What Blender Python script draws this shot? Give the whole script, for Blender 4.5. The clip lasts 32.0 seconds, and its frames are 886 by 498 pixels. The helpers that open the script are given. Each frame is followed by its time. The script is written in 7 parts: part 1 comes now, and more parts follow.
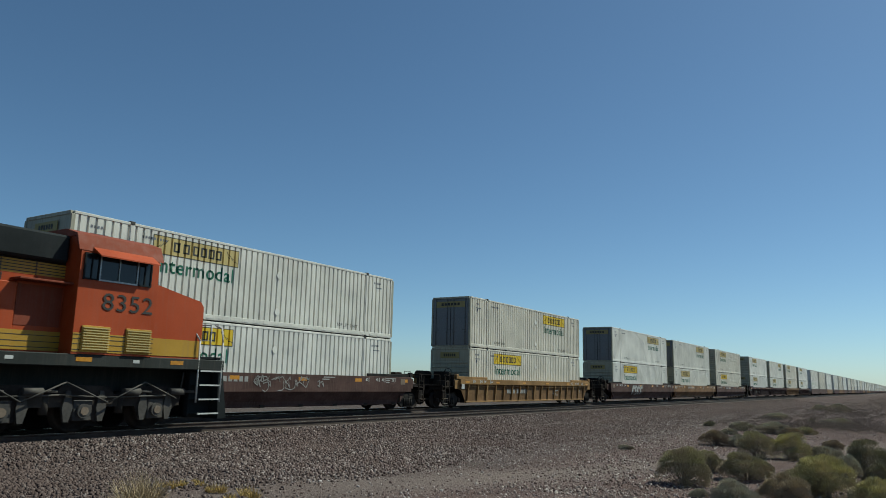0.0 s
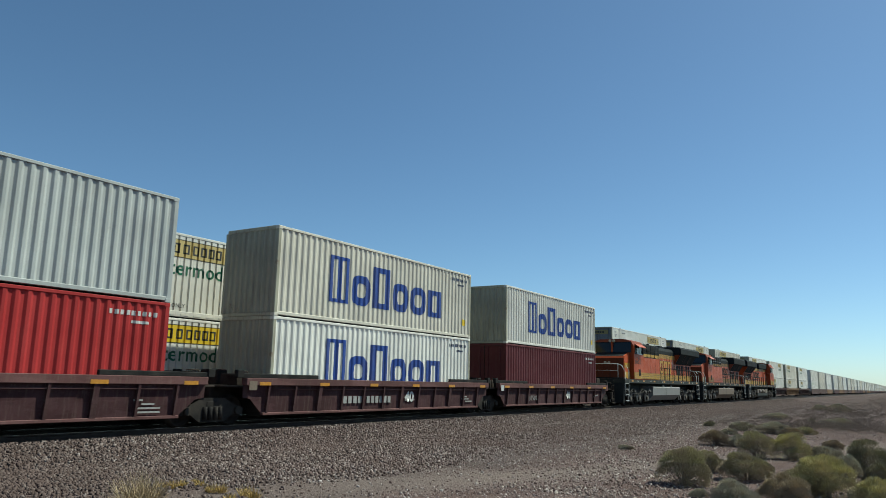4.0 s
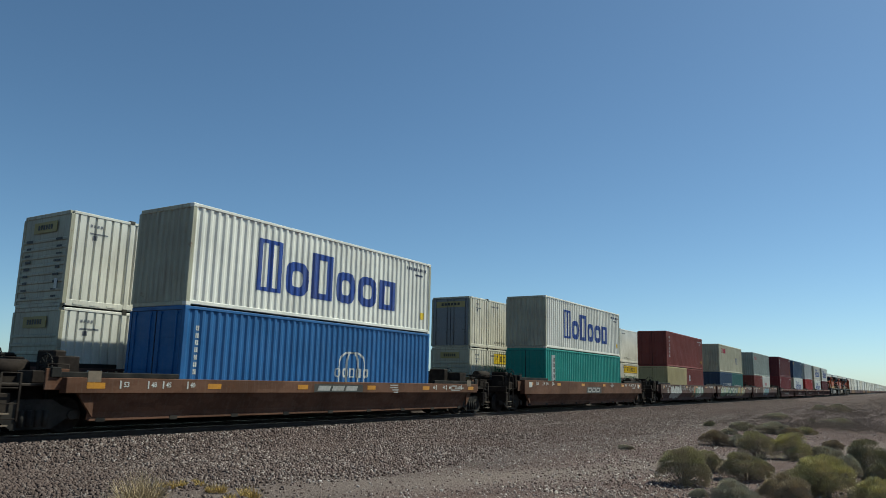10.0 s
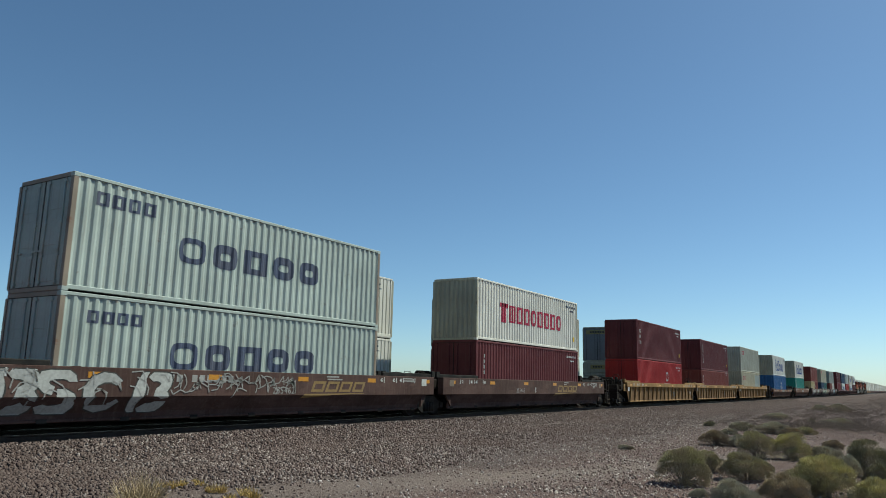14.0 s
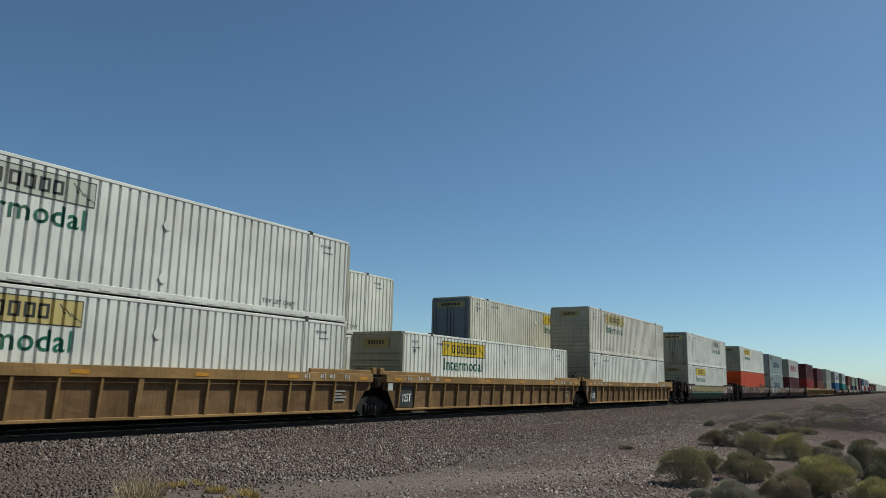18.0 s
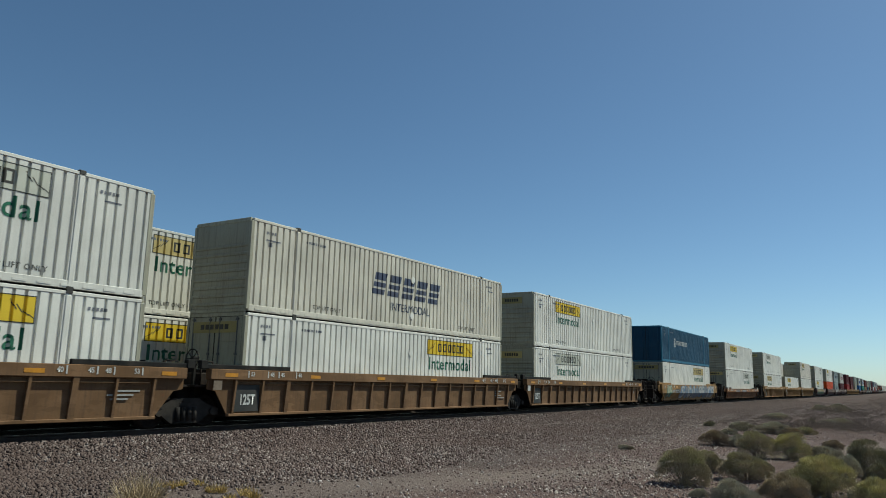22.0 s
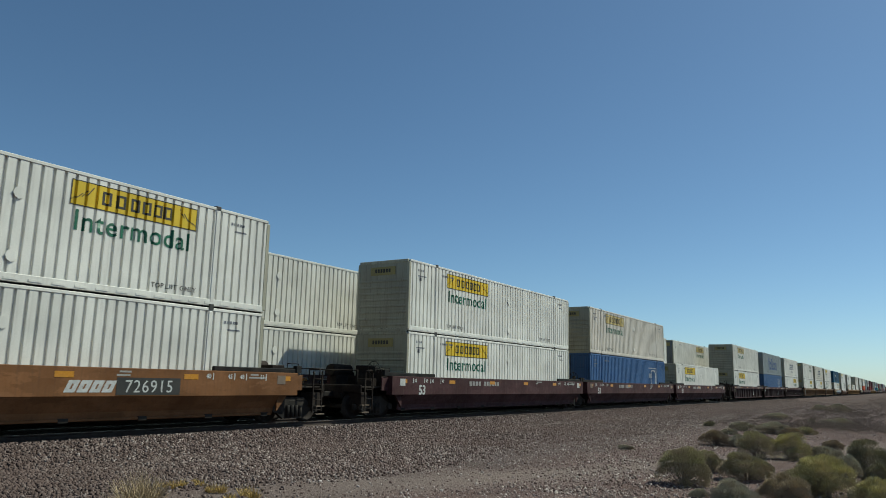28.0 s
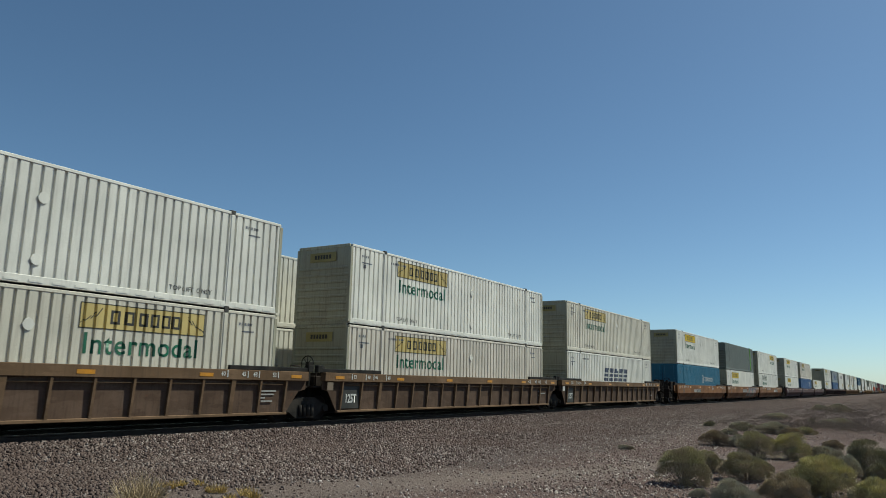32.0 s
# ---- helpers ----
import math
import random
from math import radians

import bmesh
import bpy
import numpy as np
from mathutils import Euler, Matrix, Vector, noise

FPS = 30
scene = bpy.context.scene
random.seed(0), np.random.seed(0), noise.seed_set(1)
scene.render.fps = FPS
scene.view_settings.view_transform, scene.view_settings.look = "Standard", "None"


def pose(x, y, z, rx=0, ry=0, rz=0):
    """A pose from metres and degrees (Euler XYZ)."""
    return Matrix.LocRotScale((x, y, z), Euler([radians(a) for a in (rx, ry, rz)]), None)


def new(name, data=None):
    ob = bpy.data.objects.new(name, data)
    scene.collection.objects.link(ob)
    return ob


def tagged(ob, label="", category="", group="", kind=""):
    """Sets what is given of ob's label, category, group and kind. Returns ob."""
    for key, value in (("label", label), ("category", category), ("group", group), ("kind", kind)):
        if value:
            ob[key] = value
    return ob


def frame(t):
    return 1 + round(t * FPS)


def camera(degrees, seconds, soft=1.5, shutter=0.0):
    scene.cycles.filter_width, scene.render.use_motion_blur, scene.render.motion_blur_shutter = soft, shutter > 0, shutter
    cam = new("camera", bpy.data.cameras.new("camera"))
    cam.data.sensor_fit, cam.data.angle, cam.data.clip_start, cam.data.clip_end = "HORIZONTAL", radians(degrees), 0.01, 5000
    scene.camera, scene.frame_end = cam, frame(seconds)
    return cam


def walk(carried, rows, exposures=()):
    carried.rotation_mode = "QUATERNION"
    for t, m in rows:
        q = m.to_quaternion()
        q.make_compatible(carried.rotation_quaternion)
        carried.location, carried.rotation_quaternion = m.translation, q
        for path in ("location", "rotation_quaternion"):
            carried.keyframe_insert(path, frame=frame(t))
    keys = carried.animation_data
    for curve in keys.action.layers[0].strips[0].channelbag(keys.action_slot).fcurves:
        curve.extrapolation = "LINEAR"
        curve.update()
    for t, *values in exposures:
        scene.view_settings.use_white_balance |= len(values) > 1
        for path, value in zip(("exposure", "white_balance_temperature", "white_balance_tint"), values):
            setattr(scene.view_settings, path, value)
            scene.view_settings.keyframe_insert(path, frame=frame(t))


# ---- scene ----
from math import cos, sin, pi, sqrt, atan2

STOPS = [(0.0, 0.03), (0.6, 0.16), (1.0, 0.32), (3.5, 0.34), (6.0, 0.43), (8.0, 0.3), (9.0, 0.25), (12.0, 0.33), (14.0, 0.33), (15.5, 0.22), (18.0, 0.05), (20.0, 0.10), (22.0, 0.1), (25.0, 0.18), (28.0, 0.1), (30.0, 0.2), (31.0, 0.18), (32.0, 0.12)]
# white balance along the clip: seconds, kelvin, tint
TONE = ((0, 2, 8, 10, 12, 13, 14, 18, 21, 24, 25, 28, 31), (5620, 5640, 5690, 5650, 5870, 5870, 5720, 5750, 5800, 5600, 5750, 5720, 5850), (-9, -10, -9, -11, -4, -4, -8, -8, -8, -8, -8, -8, -7))
EYE = (0.0, 0.0, 2.16)
cam = camera(62.59, 32.0, soft=0.9, shutter=0.03)
REST = pose(EYE[0], EYE[1], EYE[2], 90 + 10.284, -1.262, -57.759)
walk(cam, [(0.0, REST), (32.0, REST)], exposures=[(t, e + 0.16, np.interp(t, TONE[0], TONE[1]), np.interp(t, TONE[0], TONE[2])) for t, e in STOPS])

RAIL = 0.75            # top of rail over the ground
Y1, Y2 = 17.84, 22.04  # the two track centres

# ---- light ----
SUN_WAY = Vector((2.3, -1.61, 3.65)).normalized()
sun = new("sun", bpy.data.lights.new("sun", "SUN"))
sun.data.energy, sun.data.angle, sun.data.color = 4.75, radians(0.55), (1.0, 0.875, 0.735)
sun.matrix_world = Matrix.Translation((60, -50, 100)) @ SUN_WAY.to_track_quat("Z", "Y").to_matrix().to_4x4()
world = bpy.data.worlds.new("world")
scene.world = world
world.use_nodes = True
wn = world.node_tree
sky = wn.nodes.new("ShaderNodeTexSky")
sky.sky_type, sky.sun_disc = "NISHITA", False
sky.sun_elevation = math.asin(SUN_WAY.z)
sky.sun_rotation = atan2(SUN_WAY.x, SUN_WAY.y)
sky.altitude, sky.air_density, sky.dust_density, sky.ozone_density = 2800, 1.0, 4.5, 1.45
wn.links.new(sky.outputs[0], wn.nodes["Background"].inputs[0])
wn.nodes["Background"].inputs[1].default_value = 0.076

# ---- materials ----
MATS = {}


def nodes(name, rough=0.6, metal=0.0):
    m = bpy.data.materials.new(name)
    m.use_nodes = True
    b = m.node_tree.nodes["Principled BSDF"]
    b.inputs["Roughness"].default_value, b.inputs["Metallic"].default_value = rough, metal
    return m, m.node_tree, b


def tex(t, kind, scale, coord, **kw):
    n = t.nodes.new("ShaderNodeTex" + kind)
    n.inputs["Scale"].default_value = scale
    for k, v in kw.items():
        n.inputs[k].default_value = v
    t.links.new(coord, n.inputs["Vector"])
    return n


def coords(t, sx=1, sy=1, sz=1):
    c = t.nodes.new("ShaderNodeTexCoord")
    mp = t.nodes.new("ShaderNodeMapping")
    mp.inputs["Scale"].default_value = (sx, sy, sz)
    t.links.new(c.outputs["Object"], mp.inputs["Vector"])
    return mp.outputs[0]


def ramp(t, fac, *stops):
    r = t.nodes.new("ShaderNodeValToRGB")
    while len(r.color_ramp.elements) < len(stops):
        r.color_ramp.elements.new(0.5)
    for e, (p, c) in zip(r.color_ramp.elements, stops):
        e.position, e.color = p, (*c, 1) if isinstance(c, tuple) else (c, c, c, 1)
    t.links.new(fac, r.inputs[0])
    return r.outputs[0]


def mix(t, fac, a, b, kind="MIX"):
    n = t.nodes.new("ShaderNodeMix")
    n.data_type, n.blend_type = "RGBA", kind
    for k, v in ((0, fac), (6, a), (7, b)):
        if isinstance(v, (int, float)):
            n.inputs[k].default_value = v
        elif isinstance(v, tuple):
            n.inputs[k].default_value = (*v, 1)
        else:
            t.links.new(v, n.inputs[k])
    return n.outputs[2]


def bump(t, b, height, strength=0.2, dist=0.02):
    n = t.nodes.new("ShaderNodeBump")
    n.inputs["Strength"].default_value, n.inputs["Distance"].default_value = strength, dist
    t.links.new(height, n.inputs["Height"])
    t.links.new(n.outputs[0], b.inputs["Normal"])


def rnd(t):
    return t.nodes.new("ShaderNodeObjectInfo").outputs["Random"]


def paint(name, col, dirt=0.35, rust=0.12, rough=0.5, grime=(0.17, 0.13, 0.1), spots=3.0, vary=0.12, spec=0.4, mottle=1.0, patchy=0.0):
    """Weathered steel paint: faded tone, soft dirt, vertical streaks and rust blooms."""
    if name in MATS:
        return MATS[name]
    m, t, b = nodes(name, rough)
    b.inputs["Specular IOR Level"].default_value = spec
    o, st = coords(t), coords(t, 9, 9, 0.55)
    big = tex(t, "Noise", 0.7, o, Detail=4)
    fine = tex(t, "Noise", 24, o, Detail=5)
    streak = tex(t, "Noise", 1.6, st, Detail=6, Roughness=0.65)
    bloom = tex(t, "Noise", spots, o, Detail=8, Roughness=0.72)
    light = tuple(min(1, c * (1 + 0.12 * mottle) + 0.01) for c in col)
    dark = tuple(c * (1 - 0.16 * mottle) for c in col)
    c = mix(t, ramp(t, big.outputs["Fac"], (0.3, 0.0), (0.7, 1.0)), dark, light)
    if patchy:
        worn = tex(t, "Noise", 1.1, coords(t, 0.55, 1, 1.7), Detail=7, Roughness=0.62)
        faded = tuple(x * 1.35 + 0.02 for x in col)
        c = mix(t, ramp(t, worn.outputs["Fac"], (0.44, patchy), (0.47, 0.0)), c, tuple(x * 0.62 for x in col))
        c = mix(t, ramp(t, worn.outputs["Fac"], (0.56, 0.0), (0.60, patchy)), c, faded)
    c = mix(t, ramp(t, streak.outputs["Fac"], (0.5, 0.0), (0.78, dirt)), c, grime)
    c = mix(t, ramp(t, bloom.outputs["Fac"], (0.62, 0.0), (0.74, rust * 3)), c, (0.16, 0.065, 0.03))
    c = mix(t, ramp(t, fine.outputs["Fac"], (0.35, 0.0), (0.75, 0.22)), c, tuple(x * 0.7 for x in col))
    tone = ramp(t, rnd(t), (0.0, 1 - vary), (1.0, 1.0))
    c = mix(t, 1.0, c, tone, "MULTIPLY")
    t.links.new(c, b.inputs["Base Color"])
    r = ramp(t, bloom.outputs["Fac"], (0.3, rough - 0.1), (0.7, min(1, rough + 0.25)))
    t.links.new(r, b.inputs["Roughness"])
    bump(t, b, fine.outputs["Fac"], 0.12, 0.004)
    MATS[name] = m
    return m


def plain(name, col, rough=0.6, metal=0.0, amount=0.25, scale=14, spec=0.4):
    if name in MATS:
        return MATS[name]
    m, t, b = nodes(name, rough, metal)
    b.inputs["Specular IOR Level"].default_value = spec
    o = coords(t)
    n1, n2 = tex(t, "Noise", scale, o, Detail=5), tex(t, "Noise", 1.3, o, Detail=3)
    c = mix(t, ramp(t, n1.outputs["Fac"], (0.3, 0.0), (0.75, 1.0)), tuple(x * (1 - amount) for x in col), tuple(min(1, x * (1 + amount * 0.5)) for x in col))
    c = mix(t, ramp(t, n2.outputs["Fac"], (0.4, 0.0), (0.75, amount)), c, (0.12, 0.1, 0.08))
    t.links.new(c, b.inputs["Base Color"])
    bump(t, b, n1.outputs["Fac"], 0.1, 0.004)
    MATS[name] = m
    return m


WHITE = paint("white_paint", (0.689, 0.672, 0.607), dirt=0.24, rust=0.05)
CREAM = paint("aged_white_paint", (0.59, 0.553, 0.459), dirt=0.42, rust=0.16)
IVORY = paint("ivory_paint", (0.648, 0.627, 0.553), dirt=0.32, rust=0.1)
RUSTW = paint("rusty_white_paint", (0.607, 0.558, 0.476), dirt=0.6, rust=0.33, spots=1.6)
# Container ends: grime plus the olive shade of the sunless side, in the colour.
ENDW = paint("dirty_shaded_white_end_paint", (0.344, 0.332, 0.246), dirt=0.95, rust=0.35, spots=2.0)
YCREAM = paint("yellowed_cream_paint", (0.459, 0.418, 0.287), dirt=0.5, rust=0.2)
GREYC = paint("pale_grey_cream_paint", (0.385, 0.385, 0.312), dirt=0.4, rust=0.12)
DGREEN = paint("dull_teal_green_paint", (0.0246, 0.115, 0.0984), dirt=0.35, rust=0.12)
GREYG = paint("pale_grey_green_paint", (0.279, 0.303, 0.262), dirt=0.4, rust=0.1)
LTGREY = paint("light_grey_paint", (0.377, 0.394, 0.377), dirt=0.3, rust=0.08)
BLGREY = paint("blue_grey_white_paint", (0.353, 0.402, 0.369), dirt=0.5, rust=0.25)
RUSTE = paint("rusted_edge_paint", (0.221, 0.176, 0.131), dirt=0.7, rust=0.35, spots=2.0)
MAROON = paint("maroon_paint", (0.1, 0.018, 0.0205), dirt=0.2, rust=0.08, spec=0.2)
BRICK = paint("brick_red_paint", (0.18, 0.041, 0.0303), dirt=0.3, rust=0.12, spec=0.2)
WINE = paint("wine_red_paint", (0.156, 0.0213, 0.023), dirt=0.2, rust=0.08, spec=0.2)
RED = paint("bright_red_paint", (0.303, 0.018, 0.018), dirt=0.15, rust=0.06, spec=0.2)
NAVY = paint("navy_paint", (0.0164, 0.0451, 0.0984), dirt=0.15, rust=0.05)
BLUE = paint("blue_paint", (0.0123, 0.0943, 0.271), dirt=0.15, rust=0.05)
APLB = paint("royal_blue_paint", (0.0246, 0.082, 0.213), dirt=0.25, rust=0.07)
TEALB = paint("petrol_blue_paint", (0.0164, 0.131, 0.221), dirt=0.15, rust=0.03)
DTEAL = paint("dark_petrol_paint", (0.00984, 0.0558, 0.107), dirt=0.12, rust=0.03, spec=0.2)
TEAL = paint("teal_paint", (0.0164, 0.205, 0.164), dirt=0.2, rust=0.06)
BEIGE = paint("yellow_beige_paint", (0.426, 0.344, 0.164), dirt=0.3, rust=0.1)
ORANGEC = paint("orange_paint", (0.55, 0.066, 0.006), dirt=0.12, rust=0.03, spec=0.2)
DGREY = paint("dark_grey_paint", (0.123, 0.138, 0.119), dirt=0.2, rust=0.04)
MGREY = paint("mid_grey_paint", (0.221, 0.242, 0.238), dirt=0.25, rust=0.04)

W_BROWN = paint("brown_car_paint", (0.0656, 0.0344, 0.0279), dirt=0.45, rust=0.2, rough=0.75, spec=0.2, mottle=2.2, patchy=0.45)
W_RUST = paint("rust_brown_car_paint", (0.102, 0.0459, 0.0246), dirt=0.4, rust=0.25, rough=0.75, spec=0.2, mottle=2.2, patchy=0.45)
# Last ribbed cars: darker brown for the panels, lighter brown for the chords.
W_DBR = paint("dirty_brown_panel_paint", (0.0943, 0.059, 0.0394), dirt=0.6, rust=0.25, rough=0.8, spec=0.15, mottle=2.4, grime=(0.0328, 0.023, 0.0164), patchy=0.45)
W_DBC = paint("light_brown_chord_paint", (0.139, 0.0861, 0.0476), dirt=0.55, rust=0.25, rough=0.8, spec=0.15, mottle=2.4, grime=(0.0492, 0.0328, 0.0246), patchy=0.45)
# Darker copy of the car maroon: chord shadow on the panel, put into its colour.
W_MSHADE = paint("shaded_maroon_panel_paint", (0.0344, 0.0189, 0.0189), dirt=0.5, rust=0.2, rough=0.8, spec=0.15, mottle=2.0, grime=(0.03, 0.024, 0.02), patchy=0.45)
W_MAR = paint("maroon_car_paint", (0.0492, 0.018, 0.0197), dirt=0.4, rust=0.15, rough=0.75, spec=0.2, mottle=2.0, patchy=0.45)
# Lighter maroon for the chords of the short ribbed cars.
W_DMAR = paint("light_maroon_chord_paint", (0.107, 0.0492, 0.0459), dirt=0.4, rust=0.15, rough=0.75, spec=0.2, mottle=2.0, patchy=0.45)
W_ORANGE = paint("orange_brown_car_paint", (0.164, 0.0722, 0.0246), dirt=0.55, rust=0.3, rough=0.75, spec=0.2, mottle=2.6, grime=(0.0738, 0.041, 0.0246), patchy=0.45)
W_YELLOW = paint("faded_yellow_car_paint", (0.254, 0.148, 0.0541), dirt=0.55, rust=0.25, rough=0.75, spec=0.2, mottle=2.2, grime=(0.082, 0.0492, 0.0287), patchy=0.45)
# Panel copy of the car yellow, darkened by grime and by painted-in recess shade.
W_PANEL = paint("grimy_shaded_orange_brown_panel_paint", (0.168, 0.0951, 0.041), dirt=0.7, rust=0.4, rough=0.8, spec=0.15, mottle=2.6, grime=(0.041, 0.0246, 0.018), patchy=0.45)
W_DYEL = paint("dirty_brown_yellow_car_paint", (0.164, 0.0918, 0.0426), dirt=0.6, rust=0.28, rough=0.75, spec=0.2, mottle=2.4, grime=(0.0656, 0.041, 0.0287), patchy=0.45)
BLACK = plain("black_steel", (0.0135, 0.0135, 0.0135), 0.85, spec=0.12)
GUNK = plain("greasy_black", (0.018, 0.0165, 0.0158), 0.85, 0.0, 0.4, spec=0.12)
WHEELS = plain("greasy_wheel_steel", (0.02, 0.015, 0.013), 0.8, 0.0, 0.4, spec=0.15)
ENDK = plain("sooty_brown_steel", (0.02, 0.0145, 0.012), 0.85, 0.0, 0.4, spec=0.12)
STEEL = plain("worn_steel", (0.287, 0.279, 0.271), 0.35, 0.9, 0.3)
RAILTOP = plain("polished_rail", (0.451, 0.443, 0.426), 0.25, 1.0, 0.1)
RUSTY = plain("rail_rust", (0.0451, 0.0295, 0.023), 0.85, 0.0, 0.3)
L_ORANGE = paint("loco_orange_paint", (0.369, 0.059, 0.00984), dirt=0.25, rust=0.04, rough=0.45, spec=0.25)
L_FADED = paint("faded_loco_orange_paint", (0.336, 0.0656, 0.023), dirt=0.3, rust=0.05, rough=0.5)
L_YELLOW = paint("loco_yellow_paint", (0.41, 0.234, 0.0148), dirt=0.3, rust=0.03, rough=0.45)
L_DULL = paint("sooty_yellow_stripe_paint", (0.197, 0.102, 0.018), dirt=0.6, rust=0.05, rough=0.6, grime=(0.0656, 0.0369, 0.0205))
L_DARK = paint("loco_dark_green_black_paint", (0.013, 0.016, 0.017), dirt=0.04, rust=0.01, rough=0.8, spec=0.12)
L_SILL = paint("loco_grey_green_paint", (0.024, 0.027, 0.024), dirt=0.2, rust=0.05, rough=0.7, spec=0.2)
# Nose front: real grime, and the shade of the end face painted into the orange.
L_NOSE = paint("sooty_shaded_nose_paint", (0.107, 0.0262, 0.0107), dirt=0.9, rust=0.1, rough=0.7, spec=0.15, grime=(0.03, 0.022, 0.018))
L_ROOF = paint("dusty_roof_and_recess_shade_paint", (0.197, 0.0451, 0.0205), dirt=0.3, rust=0.05, rough=0.7, spec=0.2)
PRINT = plain("dull_white_print", (0.295, 0.287, 0.271), 0.7)
TAN = plain("dusty_tan_steel", (0.164, 0.123, 0.0861), 0.6)
SILVER = plain("dusty_silver_paint", (0.221, 0.213, 0.201), 0.6, 0.0, 0.12)
TRUCKG = plain("truck_grey", (0.0492, 0.0443, 0.0394), 0.75, 0.0, 0.4)
SIGNY = paint("yellow_vinyl", (0.656, 0.459, 0.0123), dirt=0.15, rust=0.0, rough=0.45)
SIGNF = paint("faded_yellow_vinyl", (0.492, 0.385, 0.139), dirt=0.3, rust=0.03, rough=0.5)
# Yellow sign vinyl of the end walls, with their shade mixed into the colour.
SIGNE = paint("shaded_yellow_end_vinyl", (0.295, 0.246, 0.0902), dirt=0.5, rust=0.1, rough=0.6)
SIGNW = paint("bleached_vinyl", (0.492, 0.492, 0.41), dirt=0.25, rust=0.03, rough=0.5)
INK = plain("dark_ink", (0.025, 0.025, 0.022), 0.6)
GREENI = plain("green_ink", (0.00984, 0.107, 0.0533), 0.55)
BLUEI = plain("blue_ink", (0.0164, 0.0492, 0.246), 0.5)
FADEDB = plain("faded_blue_ink", (0.041, 0.082, 0.213), 0.55)
STAMP = plain("grey_stamp_ink", (0.164, 0.172, 0.197), 0.6)
LOCKS = plain("dull_lock_steel", (0.107, 0.107, 0.102), 0.6)
SLATEI = plain("slate_ink", (0.0492, 0.0615, 0.107), 0.55)
REDI = plain("red_ink", (0.41, 0.0164, 0.0574), 0.5)
WHITEI = plain("white_ink", (0.508, 0.508, 0.484), 0.55)
YELI = plain("yellow_ink", (0.533, 0.328, 0.0246), 0.5)
AMBER = plain("amber_reflector", (0.508, 0.221, 0.0082), 0.35)
SPRAY = [plain("spray_" + n, c, 0.6) for n, c in (("mint", (0.344, 0.369, 0.238)), ("grey", (0.344, 0.344, 0.328)), ("orange", (0.328, 0.131, 0.0328)), ("pink", (0.344, 0.189, 0.164)), ("blue", (0.0984, 0.164, 0.246)), ("green", (0.082, 0.172, 0.107)), ("gold", (0.369, 0.246, 0.041)))]


def glass_mat():
    m, t, b = nodes("cab_glass", 0.06)
    b.inputs["Base Color"].default_value = (0.012, 0.016, 0.02, 1)
    b.inputs["Specular IOR Level"].default_value = 0.35
    return m


GLASS = glass_mat()


